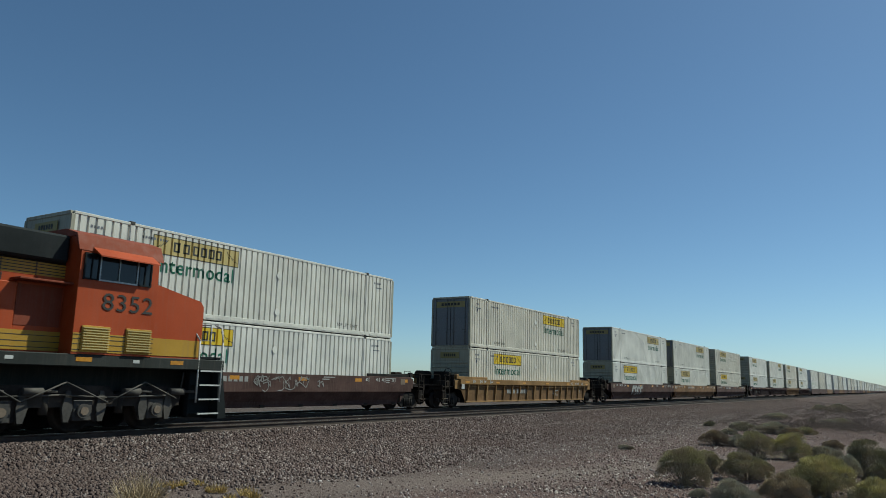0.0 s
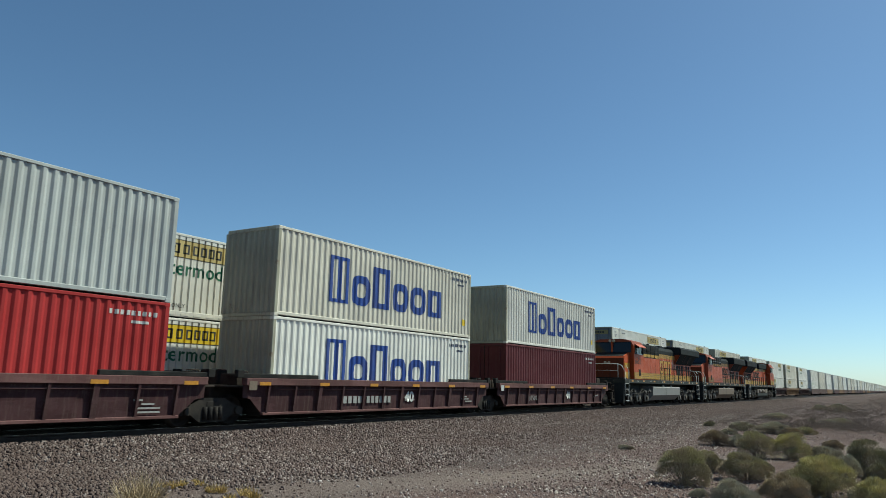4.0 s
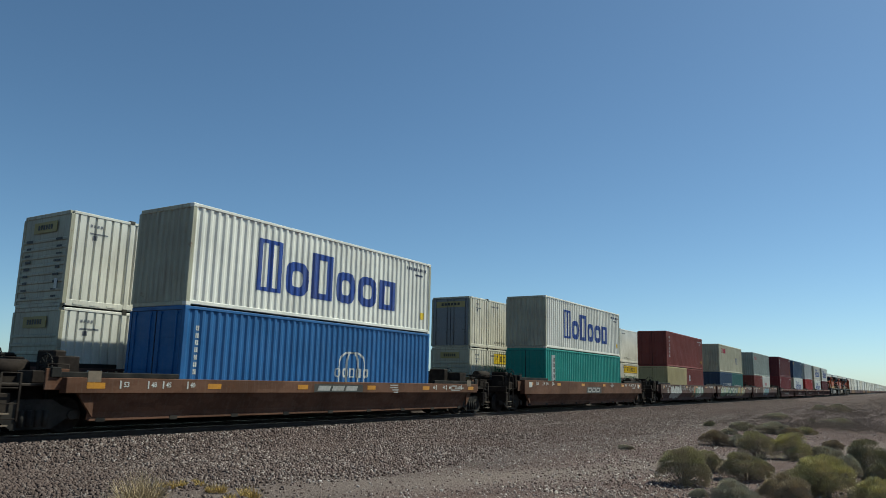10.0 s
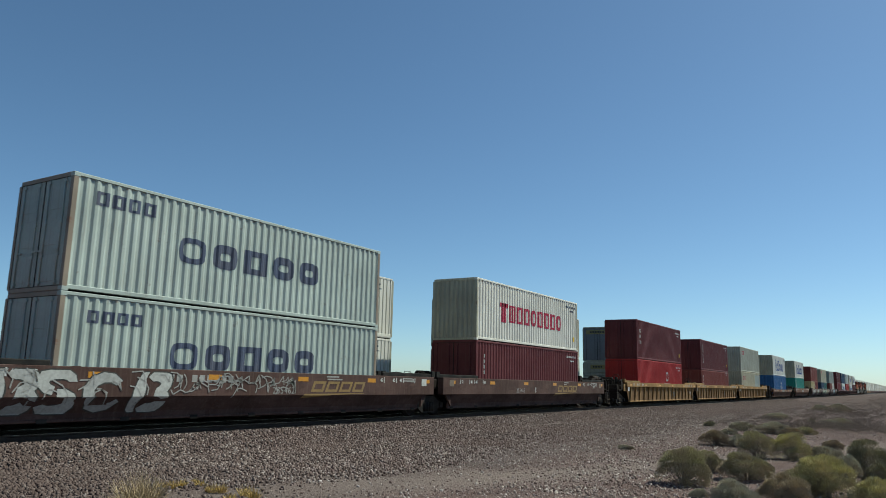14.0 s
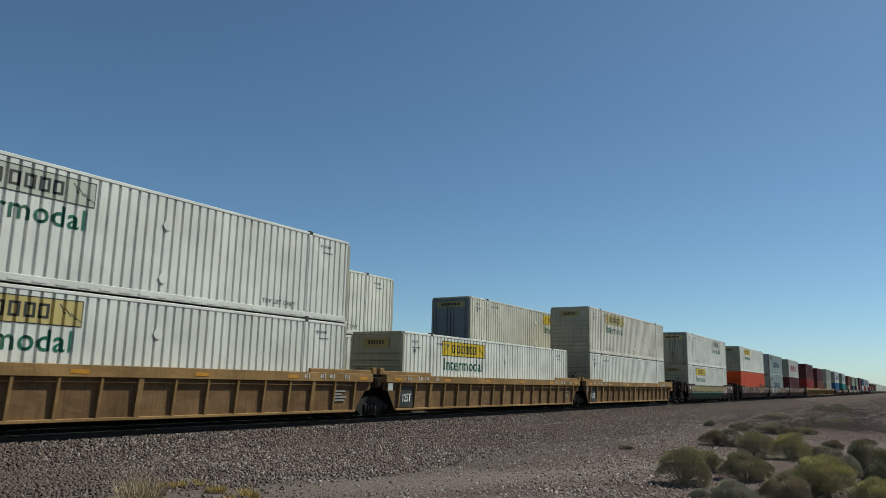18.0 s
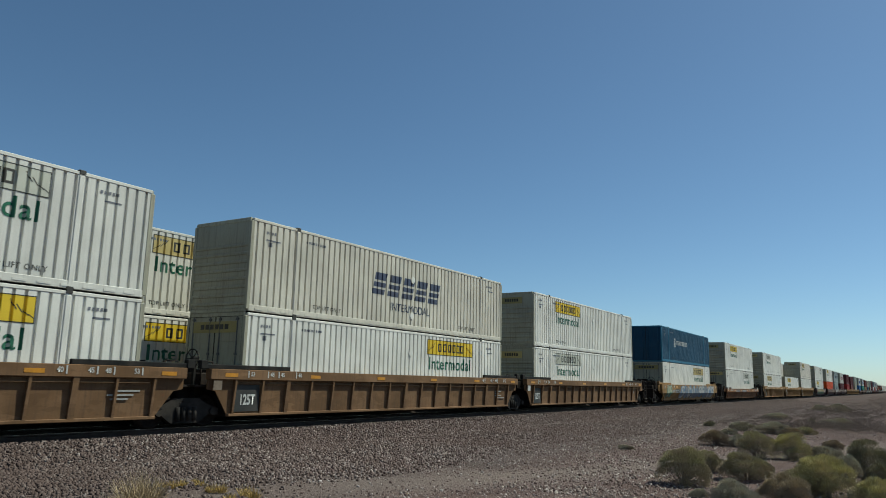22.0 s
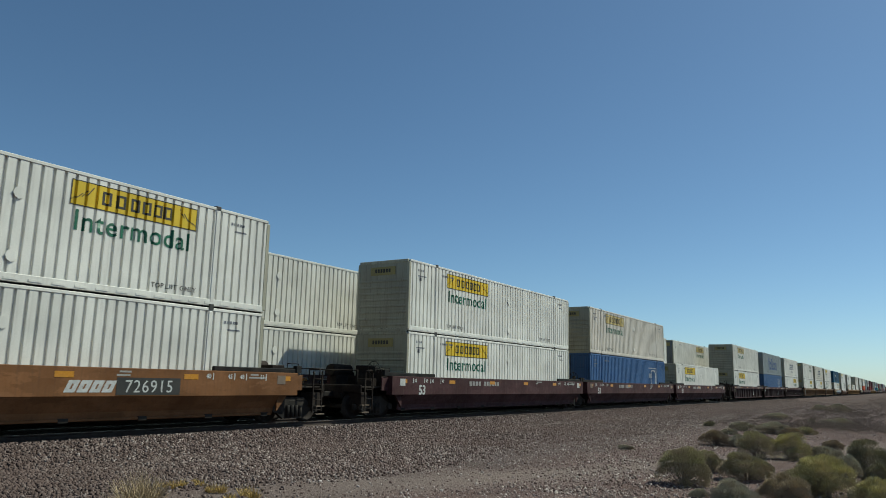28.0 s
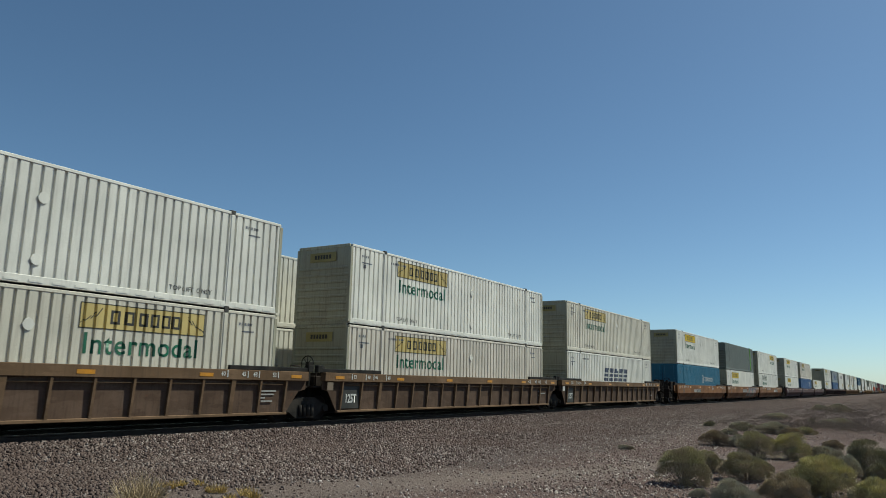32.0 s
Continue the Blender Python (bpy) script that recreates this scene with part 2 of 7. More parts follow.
# ---- mesh tools ----
class Mesh:
    """Collects boxes, tubes and prisms into one mesh."""

    def __init__(self):
        self.v, self.f, self.smooth = [], [], []

    def add(self, vs, fs, smooth=False):
        n = len(self.v)
        self.v += [tuple(p) for p in vs]
        self.f += [tuple(i + n for i in q) for q in fs]
        self.smooth += [smooth] * len(fs)
        return self

    def box(self, x0, x1, y0, y1, z0, z1, c=0.0):
        if c <= 0:
            vs = [(x, y, z) for x in (x0, x1) for y in (y0, y1) for z in (z0, z1)]
            return self.add(vs, [(0, 1, 3, 2), (4, 6, 7, 5), (0, 4, 5, 1), (2, 3, 7, 6), (0, 2, 6, 4), (1, 5, 7, 3)])
        # chamfered along its length-wise and upright edges: two nested outlines
        o = [(x0 + c, y0), (x1 - c, y0), (x1, y0 + c), (x1, y1 - c), (x1 - c, y1), (x0 + c, y1), (x0, y1 - c), (x0, y0 + c)]
        i = [(min(max(x, x0 + c), x1 - c), min(max(y, y0 + c), y1 - c)) for x, y in o]
        vs = [(x, y, z0) for x, y in i] + [(x, y, z0 + c) for x, y in o] + [(x, y, z1 - c) for x, y in o] + [(x, y, z1) for x, y in i]
        fs = [tuple(range(7, -1, -1)), tuple(range(24, 32))]
        for k in range(3):
            fs += [(8 * k + j, 8 * k + (j + 1) % 8, 8 * k + 8 + (j + 1) % 8, 8 * k + 8 + j) for j in range(8)]
        return self.add(vs, fs)

    def tube(self, a, b, r, n=10, r2=None, caps=True, smooth=True):
        a, b = Vector(a), Vector(b)
        r2 = r if r2 is None else r2
        d = (b - a).normalized()
        u = d.orthogonal().normalized()
        w = d.cross(u)
        vs = [p + (u * cos(2 * pi * k / n) + w * sin(2 * pi * k / n)) * q for p, q in ((a, r), (b, r2)) for k in range(n)]
        self.add(vs, [(k, (k + 1) % n, n + (k + 1) % n, n + k) for k in range(n)], smooth)
        if caps:
            self.f += [tuple(len(self.v) - 2 * n + k for k in range(n - 1, -1, -1)), tuple(len(self.v) - n + k for k in range(n))]
            self.smooth += [False, False]
        return self

    def path(self, pts, r, n=6):
        for a, b in zip(pts, pts[1:]):
            self.tube(a, b, r, n)
        return self

    def prism(self, outline, axis, lo, hi):
        """outline: 2D points, extruded along axis from lo to hi; the other two axes in order."""
        k = len(outline)

        def at(p, w):
            q = list(p)
            q.insert("xyz".index(axis), w)
            return q
        vs = [at(p, lo) for p in outline] + [at(p, hi) for p in outline]
        return self.add(vs, [tuple(range(k)), tuple(range(2 * k - 1, k - 1, -1))] + [(j, k + j, k + (j + 1) % k, (j + 1) % k) for j in range(k)])

    def wheel(self, x, y, z, profile, n=28):
        """A body of revolution about y: profile of (y, r)."""
        m = len(profile)
        vs = [(x + r * cos(2 * pi * k / n), y + w, z + r * sin(2 * pi * k / n)) for k in range(n) for w, r in profile]
        fs = [(m * k + j, m * k + j + 1, m * ((k + 1) % n) + j + 1, m * ((k + 1) % n) + j) for k in range(n) for j in range(m - 1)]
        return self.add(vs, fs, True)

    def data(self, name, fix=True):
        me = bpy.data.meshes.new(name)
        me.from_pydata(self.v, [], self.f)
        me.polygons.foreach_set("use_smooth", self.smooth)
        if fix:
            bm = bmesh.new()
            bm.from_mesh(me)
            bmesh.ops.recalc_face_normals(bm, faces=bm.faces)
            bm.to_mesh(me)
            bm.free()
        me.update()
        return me


CACHE = {}


def cached(key, make):
    if key not in CACHE:
        mesh = make()
        CACHE[key] = mesh.data(str(key[0])) if isinstance(mesh, Mesh) else mesh
        if not CACHE[key].materials:
            CACHE[key].materials.append(None)
    return CACHE[key]


def part(name, mesh, material, parent, label="", at=None):
    """One mesh object under a thing or a part; meshes may be shared, the material sits on the object."""
    me = mesh.data(name) if isinstance(mesh, Mesh) else mesh
    if not me.materials:
        me.materials.append(None)
    ob = new(name, me)
    ob.material_slots[0].link = "OBJECT"
    ob.material_slots[0].material = material
    ob.parent = parent
    if at is not None:
        ob.matrix_basis = at
    if label:
        tagged(ob, label)
    return ob


def fine_print(ob):
    """Marks too small to tell apart."""
    return tagged(ob, kind="stuff")


def thing(name, m, label, category, group="", kind=""):
    ob = new(name)
    ob.empty_display_size = 0.3
    ob.matrix_basis = m
    return tagged(ob, label, category, group, kind)


def words(text, bold=0.0, space=1.0):
    """Built-in font letters as a flat mesh, 1 high (capitals), centred, in the XZ plane facing -y, 3 mm deep."""
    def make():
        cu = bpy.data.curves.new("letters", "FONT")
        cu.body, cu.size, cu.align_x, cu.offset, cu.space_character, cu.resolution_u = text, 1.0, "CENTER", bold, space, 3
        ob = bpy.data.objects.new("letters", cu)
        scene.collection.objects.link(ob)
        bpy.context.view_layer.update()
        me = bpy.data.meshes.new_from_object(ob.evaluated_get(bpy.context.evaluated_depsgraph_get()))
        bpy.data.objects.remove(ob)
        co = np.empty(len(me.vertices) * 3)
        me.vertices.foreach_get("co", co)
        co = co.reshape(-1, 3)
        k = 1 / 0.69
        me.vertices.foreach_set("co", np.stack([co[:, 0] * k, -co[:, 2], co[:, 1] * k], 1).ravel())
        me.materials.clear()
        me.update()
        return me
    return cached(("letters", text, bold, space), make)


# ---- containers ----
WHITES = (WHITE, IVORY, CREAM, RUSTW, YCREAM)


def ribs(L, kind):
    """Breaks of the pressed side: (x, depth behind the outer face)."""
    a = L / 2 - (0.11 if kind == "iso" else 0.13)
    n = max(8, round(2 * a / 0.278))
    p = 2 * a / n
    f = (0.27, 0.24, 0.25, 0.24) if kind == "iso" else (0.70, 0.06, 0.18, 0.06)
    d = 0.036 if kind == "iso" else 0.05
    out = [(-a, 0.0)]
    for k in range(n):
        x = -a + k * p
        out += [(x + p * f[0] / 2, 0.0), (x + p * (f[0] / 2 + f[1]), d), (x + p * (f[0] / 2 + f[1] + f[2]), d), (x + p * (1 - f[0] / 2), 0.0)]
    return out + [(a, 0.0)]


def depth_at(prof, x):
    for (a, da), (b, db) in zip(prof, prof[1:]):
        if a <= x <= b:
            return da + (db - da) * (x - a) / max(b - a, 1e-6)
    return 0.0


def side_sheet(L, w, z0, z1, kind):
    def make():
        prof, y = ribs(L, kind), -w / 2 + 0.012
        m = Mesh()
        for (a, da), (b, db) in zip(prof, prof[1:]):
            m.add([(a, y + da, z0), (b, y + db, z0), (b, y + db, z1), (a, y + da, z1)], [(0, 1, 2, 3)])
        i = y + 0.06
        a, b = prof[0][0], prof[-1][0]
        m.add([(a, i, z0), (b, i, z0), (b, i, z1), (a, i, z1)], [(3, 2, 1, 0)])
        return m
    return cached(("side", L, w, round(z0, 3), round(z1, 3), kind), lambda: make().data("side", False))


def end_sheet(w, z0, z1, kind):
    """Front wall at x = 0, facing -x."""
    def make():
        m = Mesh()
        a = w / 2 - 0.1
        if kind == "iso":
            n = 9
            p = 2 * a / n
            pts = [(-a, 0.0)]
            for k in range(n):
                y = -a + k * p
                pts += [(y + p * 0.13, 0.0), (y + p * 0.38, 0.045), (y + p * 0.62, 0.045), (y + p * 0.87, 0.0)]
            pts += [(a, 0.0)]
            for (y, d), (y2, d2) in zip(pts, pts[1:]):
                m.add([(0.015 + d, y, z0), (0.015 + d2, y2, z0), (0.015 + d2, y2, z1), (0.015 + d, y, z1)], [(3, 2, 1, 0)])
        else:
            n = 8
            zz = [(z0, 0.0)]
            s = z1 - 0.62
            for k in range(n):
                q = z0 + (s - z0) * k / n
                p = (s - z0) / n
                zz += [(q + p * 0.30, 0.0), (q + p * 0.4, -0.03), (q + p * 0.62, -0.03), (q + p * 0.72, 0.0)]
            zz += [(z1, 0.0)]
            for (q, d), (q2, d2) in zip(zz, zz[1:]):
                m.add([(0.03 + d, -a, q), (0.03 + d, a, q), (0.03 + d2, a, q2), (0.03 + d2, -a, q2)], [(3, 2, 1, 0)])
        m.add([(0.08, -a, z0), (0.08, a, z0), (0.08, a, z1), (0.08, -a, z1)], [(0, 1, 2, 3)])
        return m
    return cached(("front", w, round(z0, 3), round(z1, 3), kind), lambda: make().data("front", False))


def door_leaf(w, z0, z1):
    def make():
        m = Mesh().box(0.02, 0.07, 0.01, w / 2 - 0.1, z0, z1, 0.008)
        for k in range(3):
            q = z0 + (z1 - z0) * (k + 0.12) / 3
            m.box(0.012, 0.03, 0.12, w / 2 - 0.2, q, q + (z1 - z0) * 0.25, 0.006)
        return m
    return cached(("door", w, round(z0, 3), round(z1, 3)), make)


def lock_bar(z0, z1):
    def make():
        m = Mesh().tube((0, 0, z0 + 0.03), (0, 0, z1 - 0.03), 0.02, 8)
        for q in (z0 + 0.1, z0 + 0.75, (z0 + z1) / 2 + 0.2, z1 - 0.1):
            m.box(-0.025, 0.03, -0.05, 0.05, q - 0.035, q + 0.035, 0.006)
        return m.box(-0.03, -0.015, -0.2, 0.0, z0 + 0.86, z0 + 0.9)
    return cached(("bar", round(z0, 3), round(z1, 3)), make)


TURN = pose(0, 0, 0, 0, 0, 180)


def container(name, m, label, L=12.19, h=2.896, w=2.44, kind="iso", mat=None, door=False, fine=True, rail=None, doormat=None, group="containers on the passing train"):
    """Freight container, origin under its middle. door: the doors face backwards (-x)."""
    c = thing(name, m, label, "container", group)
    c["wide"], c["long"], c["press"] = w, L, kind
    rail = rail or mat
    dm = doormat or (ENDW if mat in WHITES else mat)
    dom = kind == "dom"
    b = 0.23 if dom else 0.15   # bottom rail
    t = 0.075
    part("side_wall", side_sheet(L, w, b, h - t, kind), mat, c)
    part("side_wall", side_sheet(L, w, b, h - t, kind), mat, c, at=TURN)
    def roof():
        r = Mesh().box(-L / 2 + 0.1, L / 2 - 0.1, -w / 2 + 0.06, w / 2 - 0.06, h - 0.06, h - 0.02)
        k = int(L / 0.6)
        for i in range(k):
            x = -L / 2 + 0.3 + (L - 0.6) * i / max(1, k - 1)
            r.box(x - 0.09, x + 0.09, -w / 2 + 0.15, w / 2 - 0.15, h - 0.025, h - 0.005)
        return r
    part("roof", cached(("roof", L, h, w), roof), mat, c)
    part("underframe", cached(("under", L, w), lambda: Mesh().box(-L / 2 + 0.1, L / 2 - 0.1, -w / 2 + 0.1, w / 2 - 0.1, 0.03, 0.14)), BLACK, c)
    back, front = pose(-L / 2, 0, 0), pose(L / 2, 0, 0, 0, 0, 180)
    ends = ((back, door), (front, not door))
    for at, isdoor in ends:
        if isdoor and fine:
            def seal():
                g = Mesh()
                for y in (-w / 2 + 0.1, -0.012, w / 2 - 0.124):
                    g.box(0.008, 0.03, y, y + 0.024, 0.12, h - 0.1)
                for z in (0.11, h - 0.12):
                    g.box(0.008, 0.03, -w / 2 + 0.1, w / 2 - 0.1, z, z + 0.024)
                return g
            part("door_gasket", cached(("seal", w, h), seal), BLACK, c, at=at)
            for s in (0, 1):
                flip = at @ Matrix.Diagonal((1, -1 if s else 1, 1, 1))
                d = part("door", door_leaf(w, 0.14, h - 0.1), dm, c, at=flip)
                for y in (0.22, w / 2 - 0.32):
                    part("locking_bar", lock_bar(0.12, h - 0.1), LOCKS if mat in WHITES else dm, d, at=pose(0, y, 0))
        else:
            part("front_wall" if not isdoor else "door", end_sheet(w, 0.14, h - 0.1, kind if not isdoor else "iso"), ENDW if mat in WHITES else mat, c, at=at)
    rl = cached(("toprail", L, h, w), lambda: Mesh().box(-L / 2 + 0.1, L / 2 - 0.1, -w / 2, -w / 2 + 0.07, h - t - 0.015, h - 0.004, 0.01))
    def lower():
        r = Mesh().box(-L / 2 + 0.1, L / 2 - 0.1, -w / 2 + 0.004, -w / 2 + 0.09, 0.05, b + 0.01, 0.012)
        if dom:
            k = int(L / 0.55)
            for i in range(k):
                x = -L / 2 + 0.5 + (L - 1.0) * i / (k - 1)
                r.box(x - 0.16, x + 0.16, -w / 2 - 0.006, -w / 2 + 0.01, 0.095, 0.15)
        return r
    br = cached(("botrail", L, w, b), lower)
    for at in (pose(0, 0, 0), TURN):
        part("top_rail", rl, rail, c, at=at)
        part("bottom_rail", br, rail, c, at=at)
    if not fine:
        frame_m = Mesh()
        for sx in (-1, 1):
            for sy in (-1, 1):
                x, y = sx * (L / 2 - 0.06), sy * (w / 2 - 0.06)
                frame_m.box(x - 0.06, x + 0.06, y - 0.06, y + 0.06, 0, h)
        part("corner_frame", cached(("cf", L, h, w), lambda: frame_m), rail, c)
        return c
    def end_frame():
        r = Mesh()
        for z in (0.07, h - 0.055):
            r.box(-L / 2 + 0.005, -L / 2 + 0.105, -w / 2 + 0.08, w / 2 - 0.08, z - 0.06, z + 0.06, 0.012)
        for sy in (-1, 1):
            y = sy * (w / 2 - 0.062)
            r.box(-L / 2 + 0.002, -L / 2 + 0.142, y - 0.06, y + 0.06, 0.1, h - 0.1, 0.012)
        return r
    ef = cached(("endframe", L, h, w), end_frame)

    def cast_mesh():
        r = Mesh().box(-0.09, 0.09, -0.083, 0.083, -0.06, 0.06, 0.014)
        return r.box(-0.045, 0.045, -0.0835, -0.07, -0.028, 0.028)
    cast = cached(("cast",), cast_mesh)
    for at in (pose(0, 0, 0), TURN):
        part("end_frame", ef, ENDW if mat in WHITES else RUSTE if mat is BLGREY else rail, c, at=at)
    lift = cached(("liftpost", h), lambda: Mesh().box(-0.07, 0.07, -0.045, 0.06, 0.1, h - 0.1, 0.012))
    for sx in (-1, 1):
        if dom:
            part("lift_post", lift, rail, c, at=pose(sx * 6.095, -w / 2 + 0.04, 0))
            for z in (0.05, h - 0.02):
                part("corner_casting", cast, INK, c, "blackened steel lifting casting", at=pose(sx * 6.095, -w / 2 + 0.073, z))
        else:
            for z in (0.06, h - 0.06):
                part("corner_casting", cast, rail, c, at=pose(sx * (L / 2 - 0.089), -w / 2 + 0.08, z))
    return c


def far_container(m, label, mat, group):
    """A distant domestic box: pressed body and its frame."""
    L, h, w = 16.3, 2.896, 2.6
    c = thing("freight_container", m, label, "container", group)

    def body():
        r = Mesh()
        prof = ribs(L, "dom")
        for (a, da), (b, db) in zip(prof, prof[1:]):
            for s in (-1, 1):
                y = s * (w / 2 - 0.012)
                r.add([(a, y - s * da, 0.15), (b, y - s * db, 0.15), (b, y - s * db, h - 0.05), (a, y - s * da, h - 0.05)], [(0, 1, 2, 3) if s < 0 else (3, 2, 1, 0)])
        r.box(-L / 2 + 0.03, L / 2 - 0.03, -w / 2 + 0.06, w / 2 - 0.06, 0.05, h - 0.03)
        return r.data("body", False)

    def fr():
        r = Mesh()
        for sx in (-1, 1):
            for sy in (-1, 1):
                x, y = sx * (L / 2 - 0.06), sy * (w / 2 - 0.06)
                r.box(x - 0.06, x + 0.06, y - 0.06, y + 0.06, 0, h)
        for sy in (-1, 1):
            for z in (0.08, h - 0.05):
                r.box(-L / 2, L / 2, sy * w / 2 - 0.03, sy * w / 2 + 0.03, z - 0.05, z + 0.05)
        return r
    part("body", cached(("farbody",), body), mat, c)
    part("corner_frame", cached(("farframe",), fr), mat, c)
    return c


def drape(c, name, flat, material, label="", lift=0.006, parent=None):
    """Lays a flat sheet (x along the side, z up) over the pressed side of a container."""
    L, w, kind = c["long"], c["wide"], c["press"]
    key = ("drape", name, flat[0], L, w, kind, lift)

    def make():
        prof = ribs(L, kind)
        bm = bmesh.new()
        if isinstance(flat[1], Mesh):
            bm.from_mesh(flat[1].data("flat", False))
        else:
            bm.from_mesh(flat[1])
            bmesh.ops.transform(bm, matrix=flat[2], verts=bm.verts)
        lo, hi = min(v.co.x for v in bm.verts), max(v.co.x for v in bm.verts)
        for x, _ in prof:
            if lo < x < hi:
                bmesh.ops.bisect_plane(bm, geom=bm.verts[:] + bm.edges[:] + bm.faces[:], plane_co=(x, 0, 0), plane_no=(1, 0, 0))
        for v in bm.verts:
            v.co.y = -w / 2 + 0.012 + depth_at(prof, v.co.x) - lift
        for f in bm.faces:
            f.normal_update()
            if f.normal.y > 0:
                f.normal_flip()
        me = bpy.data.meshes.new(name)
        bm.to_mesh(me)
        bm.free()
        return me
    return part(name, cached(key, make), material, parent or c, label)


def sheets(*rects):
    m = Mesh()
    for x0, x1, z0, z1 in rects:
        m.add([(x0, 0, z0), (x1, 0, z0), (x1, 0, z1), (x0, 0, z1)], [(0, 1, 2, 3)])
    return m


def ring(m, x, z, w, h, s, n=14):
    """A plain rounded ring of stroke s."""
    q = [(cos(2 * pi * k / n), sin(2 * pi * k / n)) for k in range(n)]
    sq = [(math.copysign(abs(a) ** 0.6, a), math.copysign(abs(b) ** 0.6, b)) for a, b in q]
    vs = [(x + a * w / 2, 0, z + b * h / 2) for a, b in sq] + [(x + a * (w / 2 - s), 0, z + b * (h / 2 - s)) for a, b in sq]
    return m.add(vs, [(k, (k + 1) % n, n + (k + 1) % n, n + k) for k in range(n)])


def lettering(c, key, text, size, x, z, material, bold=0.0, space=1.0, lift=0.008, label=""):
    ob = drape(c, "lettering", ((text, size, x, z, bold, space), words(text, bold, space), pose(x, 0, z) @ Matrix.Diagonal((size, 1, size, 1))), material, label, lift)
    return fine_print(ob) if size < 0.25 else ob


def freight_sign(c, x, style="yellow", wordsign=True, z=2.37):
    """Wide sign panel with a dark border and plain dark marks, and the word below it."""
    sm = {"yellow": SIGNY, "faded": SIGNF, "bleached": SIGNW}[style]
    wd, hh = 1.84, 0.31
    p = drape(c, "sign_panel", ((x, z), sheets((x - wd, x + wd, z - hh, z + hh))), sm, "%s vinyl sign panel" % style)
    s = 0.022
    drape(c, "sign_border", ((x, z), sheets((x - wd, x + wd, z + hh - s, z + hh), (x - wd, x + wd, z - hh, z - hh + s), (x - wd, x - wd + s, z - hh + s, z + hh - s), (x + wd - s, x + wd, z - hh + s, z + hh - s))), INK, "", 0.009, p)
    marks, k = Mesh(), 0.17
    for mx in (-0.9, -0.5, -0.1, 0.24, 0.58, 0.9):
        for p0, p1, q0, q1 in ((-0.13, -0.06, -k, k), (0.06, 0.13, -k, k), (-0.06, 0.06, -k, -k + 0.06), (-0.06, 0.06, k - 0.06, k)):
            marks.add([(x + mx + p0, 0, z + q0), (x + mx + p1, 0, z + q0), (x + mx + p1, 0, z + q1), (x + mx + p0, 0, z + q1)], [(0, 1, 2, 3)])
    fine_print(drape(c, "brand_mark", ((x, z), marks), INK, "", 0.009, p))
    sc = Mesh()
    for sx in (-1, 1):
        for i in range(4):
            a, b = 1.25 + 0.14 * i, 1.31 + 0.14 * i
            u, v = z + 0.2 - 0.1 * i, z - 0.02 - 0.06 * i
            sc.add([(x + sx * a, 0, u), (x + sx * (a + 0.03), 0, u), (x + sx * (b + 0.12), 0, v), (x + sx * (b + 0.09), 0, v)], [(0, 1, 2, 3)])
    fine_print(drape(c, "scroll_mark", ((x, z), sc), INK, "", 0.009, p))
    if wordsign:
        ink = GREENI if style != "bleached" else GREENI
        lettering(c, "word", "Intermodal", 0.49, x - 0.02, z - 0.9, ink, 0.01, 1.08)


def small_print(c, door, seed=0, upper=True):
    """Stencil lines, lift-only words and number bars of the domestic boxes."""
    r = random.Random(seed)
    h = 2.896
    lettering(c, "t", "TOP LIFT ONLY", 0.13, -4.55, 0.36, INK, 0.0, 1.1)
    lettering(c, "t", "TOP LIFT ONLY", 0.13, 4.8, 0.36, INK, 0.0, 1.1)
    bars = []
    for x0, n in ((-7.5, 4), (-5.7, 9), (6.6, 5)):
        for i in range(n):
            bars.append((x0 + i * 0.11, x0 + i * 0.11 + 0.065, h - 0.41, h - 0.33))
    bars += [(-7.5, -6.9, h - 0.62, h - 0.58), (-7.4, -7.25, h - 0.8, h - 0.66), (6.75, 7.2, h - 0.6, h - 0.56)]
    fine_print(drape(c, "stencil_print", (("std",), sheets(*bars)), STAMP, "", 0.009))
    if upper:
        for k, z in enumerate((0.62, 2.05)):
            part("placard_holder", cached(("placard", k), lambda: Mesh().prism([(0.36, z), (0.41, z - 0.1), (0.5, z - 0.15), (0.59, z - 0.1), (0.64, z), (0.59, z + 0.1), (0.5, z + 0.15), (0.41, z + 0.1)], "y", -1.316, -1.285)), WHITE, c, "blank scuffed diamond placard holder")


def brand_bars(c, key, x, z, w, h, n, material, rings=(), heights=None, gap=0.22, stroke=0.22, name="brand_mark"):
    """A brand as plain blocks and rings of its size and colour."""
    m = Mesh()
    cell = w / n
    for i in range(n):
        cx = x - w / 2 + cell * (i + 0.5)
        hh = h * (heights[i] if heights else 1.0)
        bw = cell * (1 - gap)
        k = 3 if i == 0 and n > 4 else 2
        s = bw / (2 * k - 1) * 0.95
        piece = Mesh() if h >= 0.6 else m
        if i in rings:
            ring(piece, cx, z + hh / 2, bw, hh, s * 0.85)
        else:
            a0, a1, q = cx - bw / 2, cx + bw / 2, s * 0.6
            rects = [(a0, a0 + s, z, z + hh), (a1 - s, a1, z, z + hh), (a0 + s, a1 - s, z, z + q), (a0 + s, a1 - s, z + hh - q, z + hh)]
            if k == 3:
                rects.append((cx - s / 2, cx + s / 2, z + q, z + hh - q))
            for p0, p1, q0, q1 in rects:
                piece.add([(p0, 0, q0), (p1, 0, q0), (p1, 0, q1), (p0, 0, q1)], [(0, 1, 2, 3)])
        if h >= 0.6:
            drape(c, "mark_block", ((key, x, z, w, h, n, i), piece), material, "", 0.008)
    if h >= 0.6:
        return None
    return fine_print(drape(c, name, ((key, x, z, w, h, n), m), material, "", 0.008))


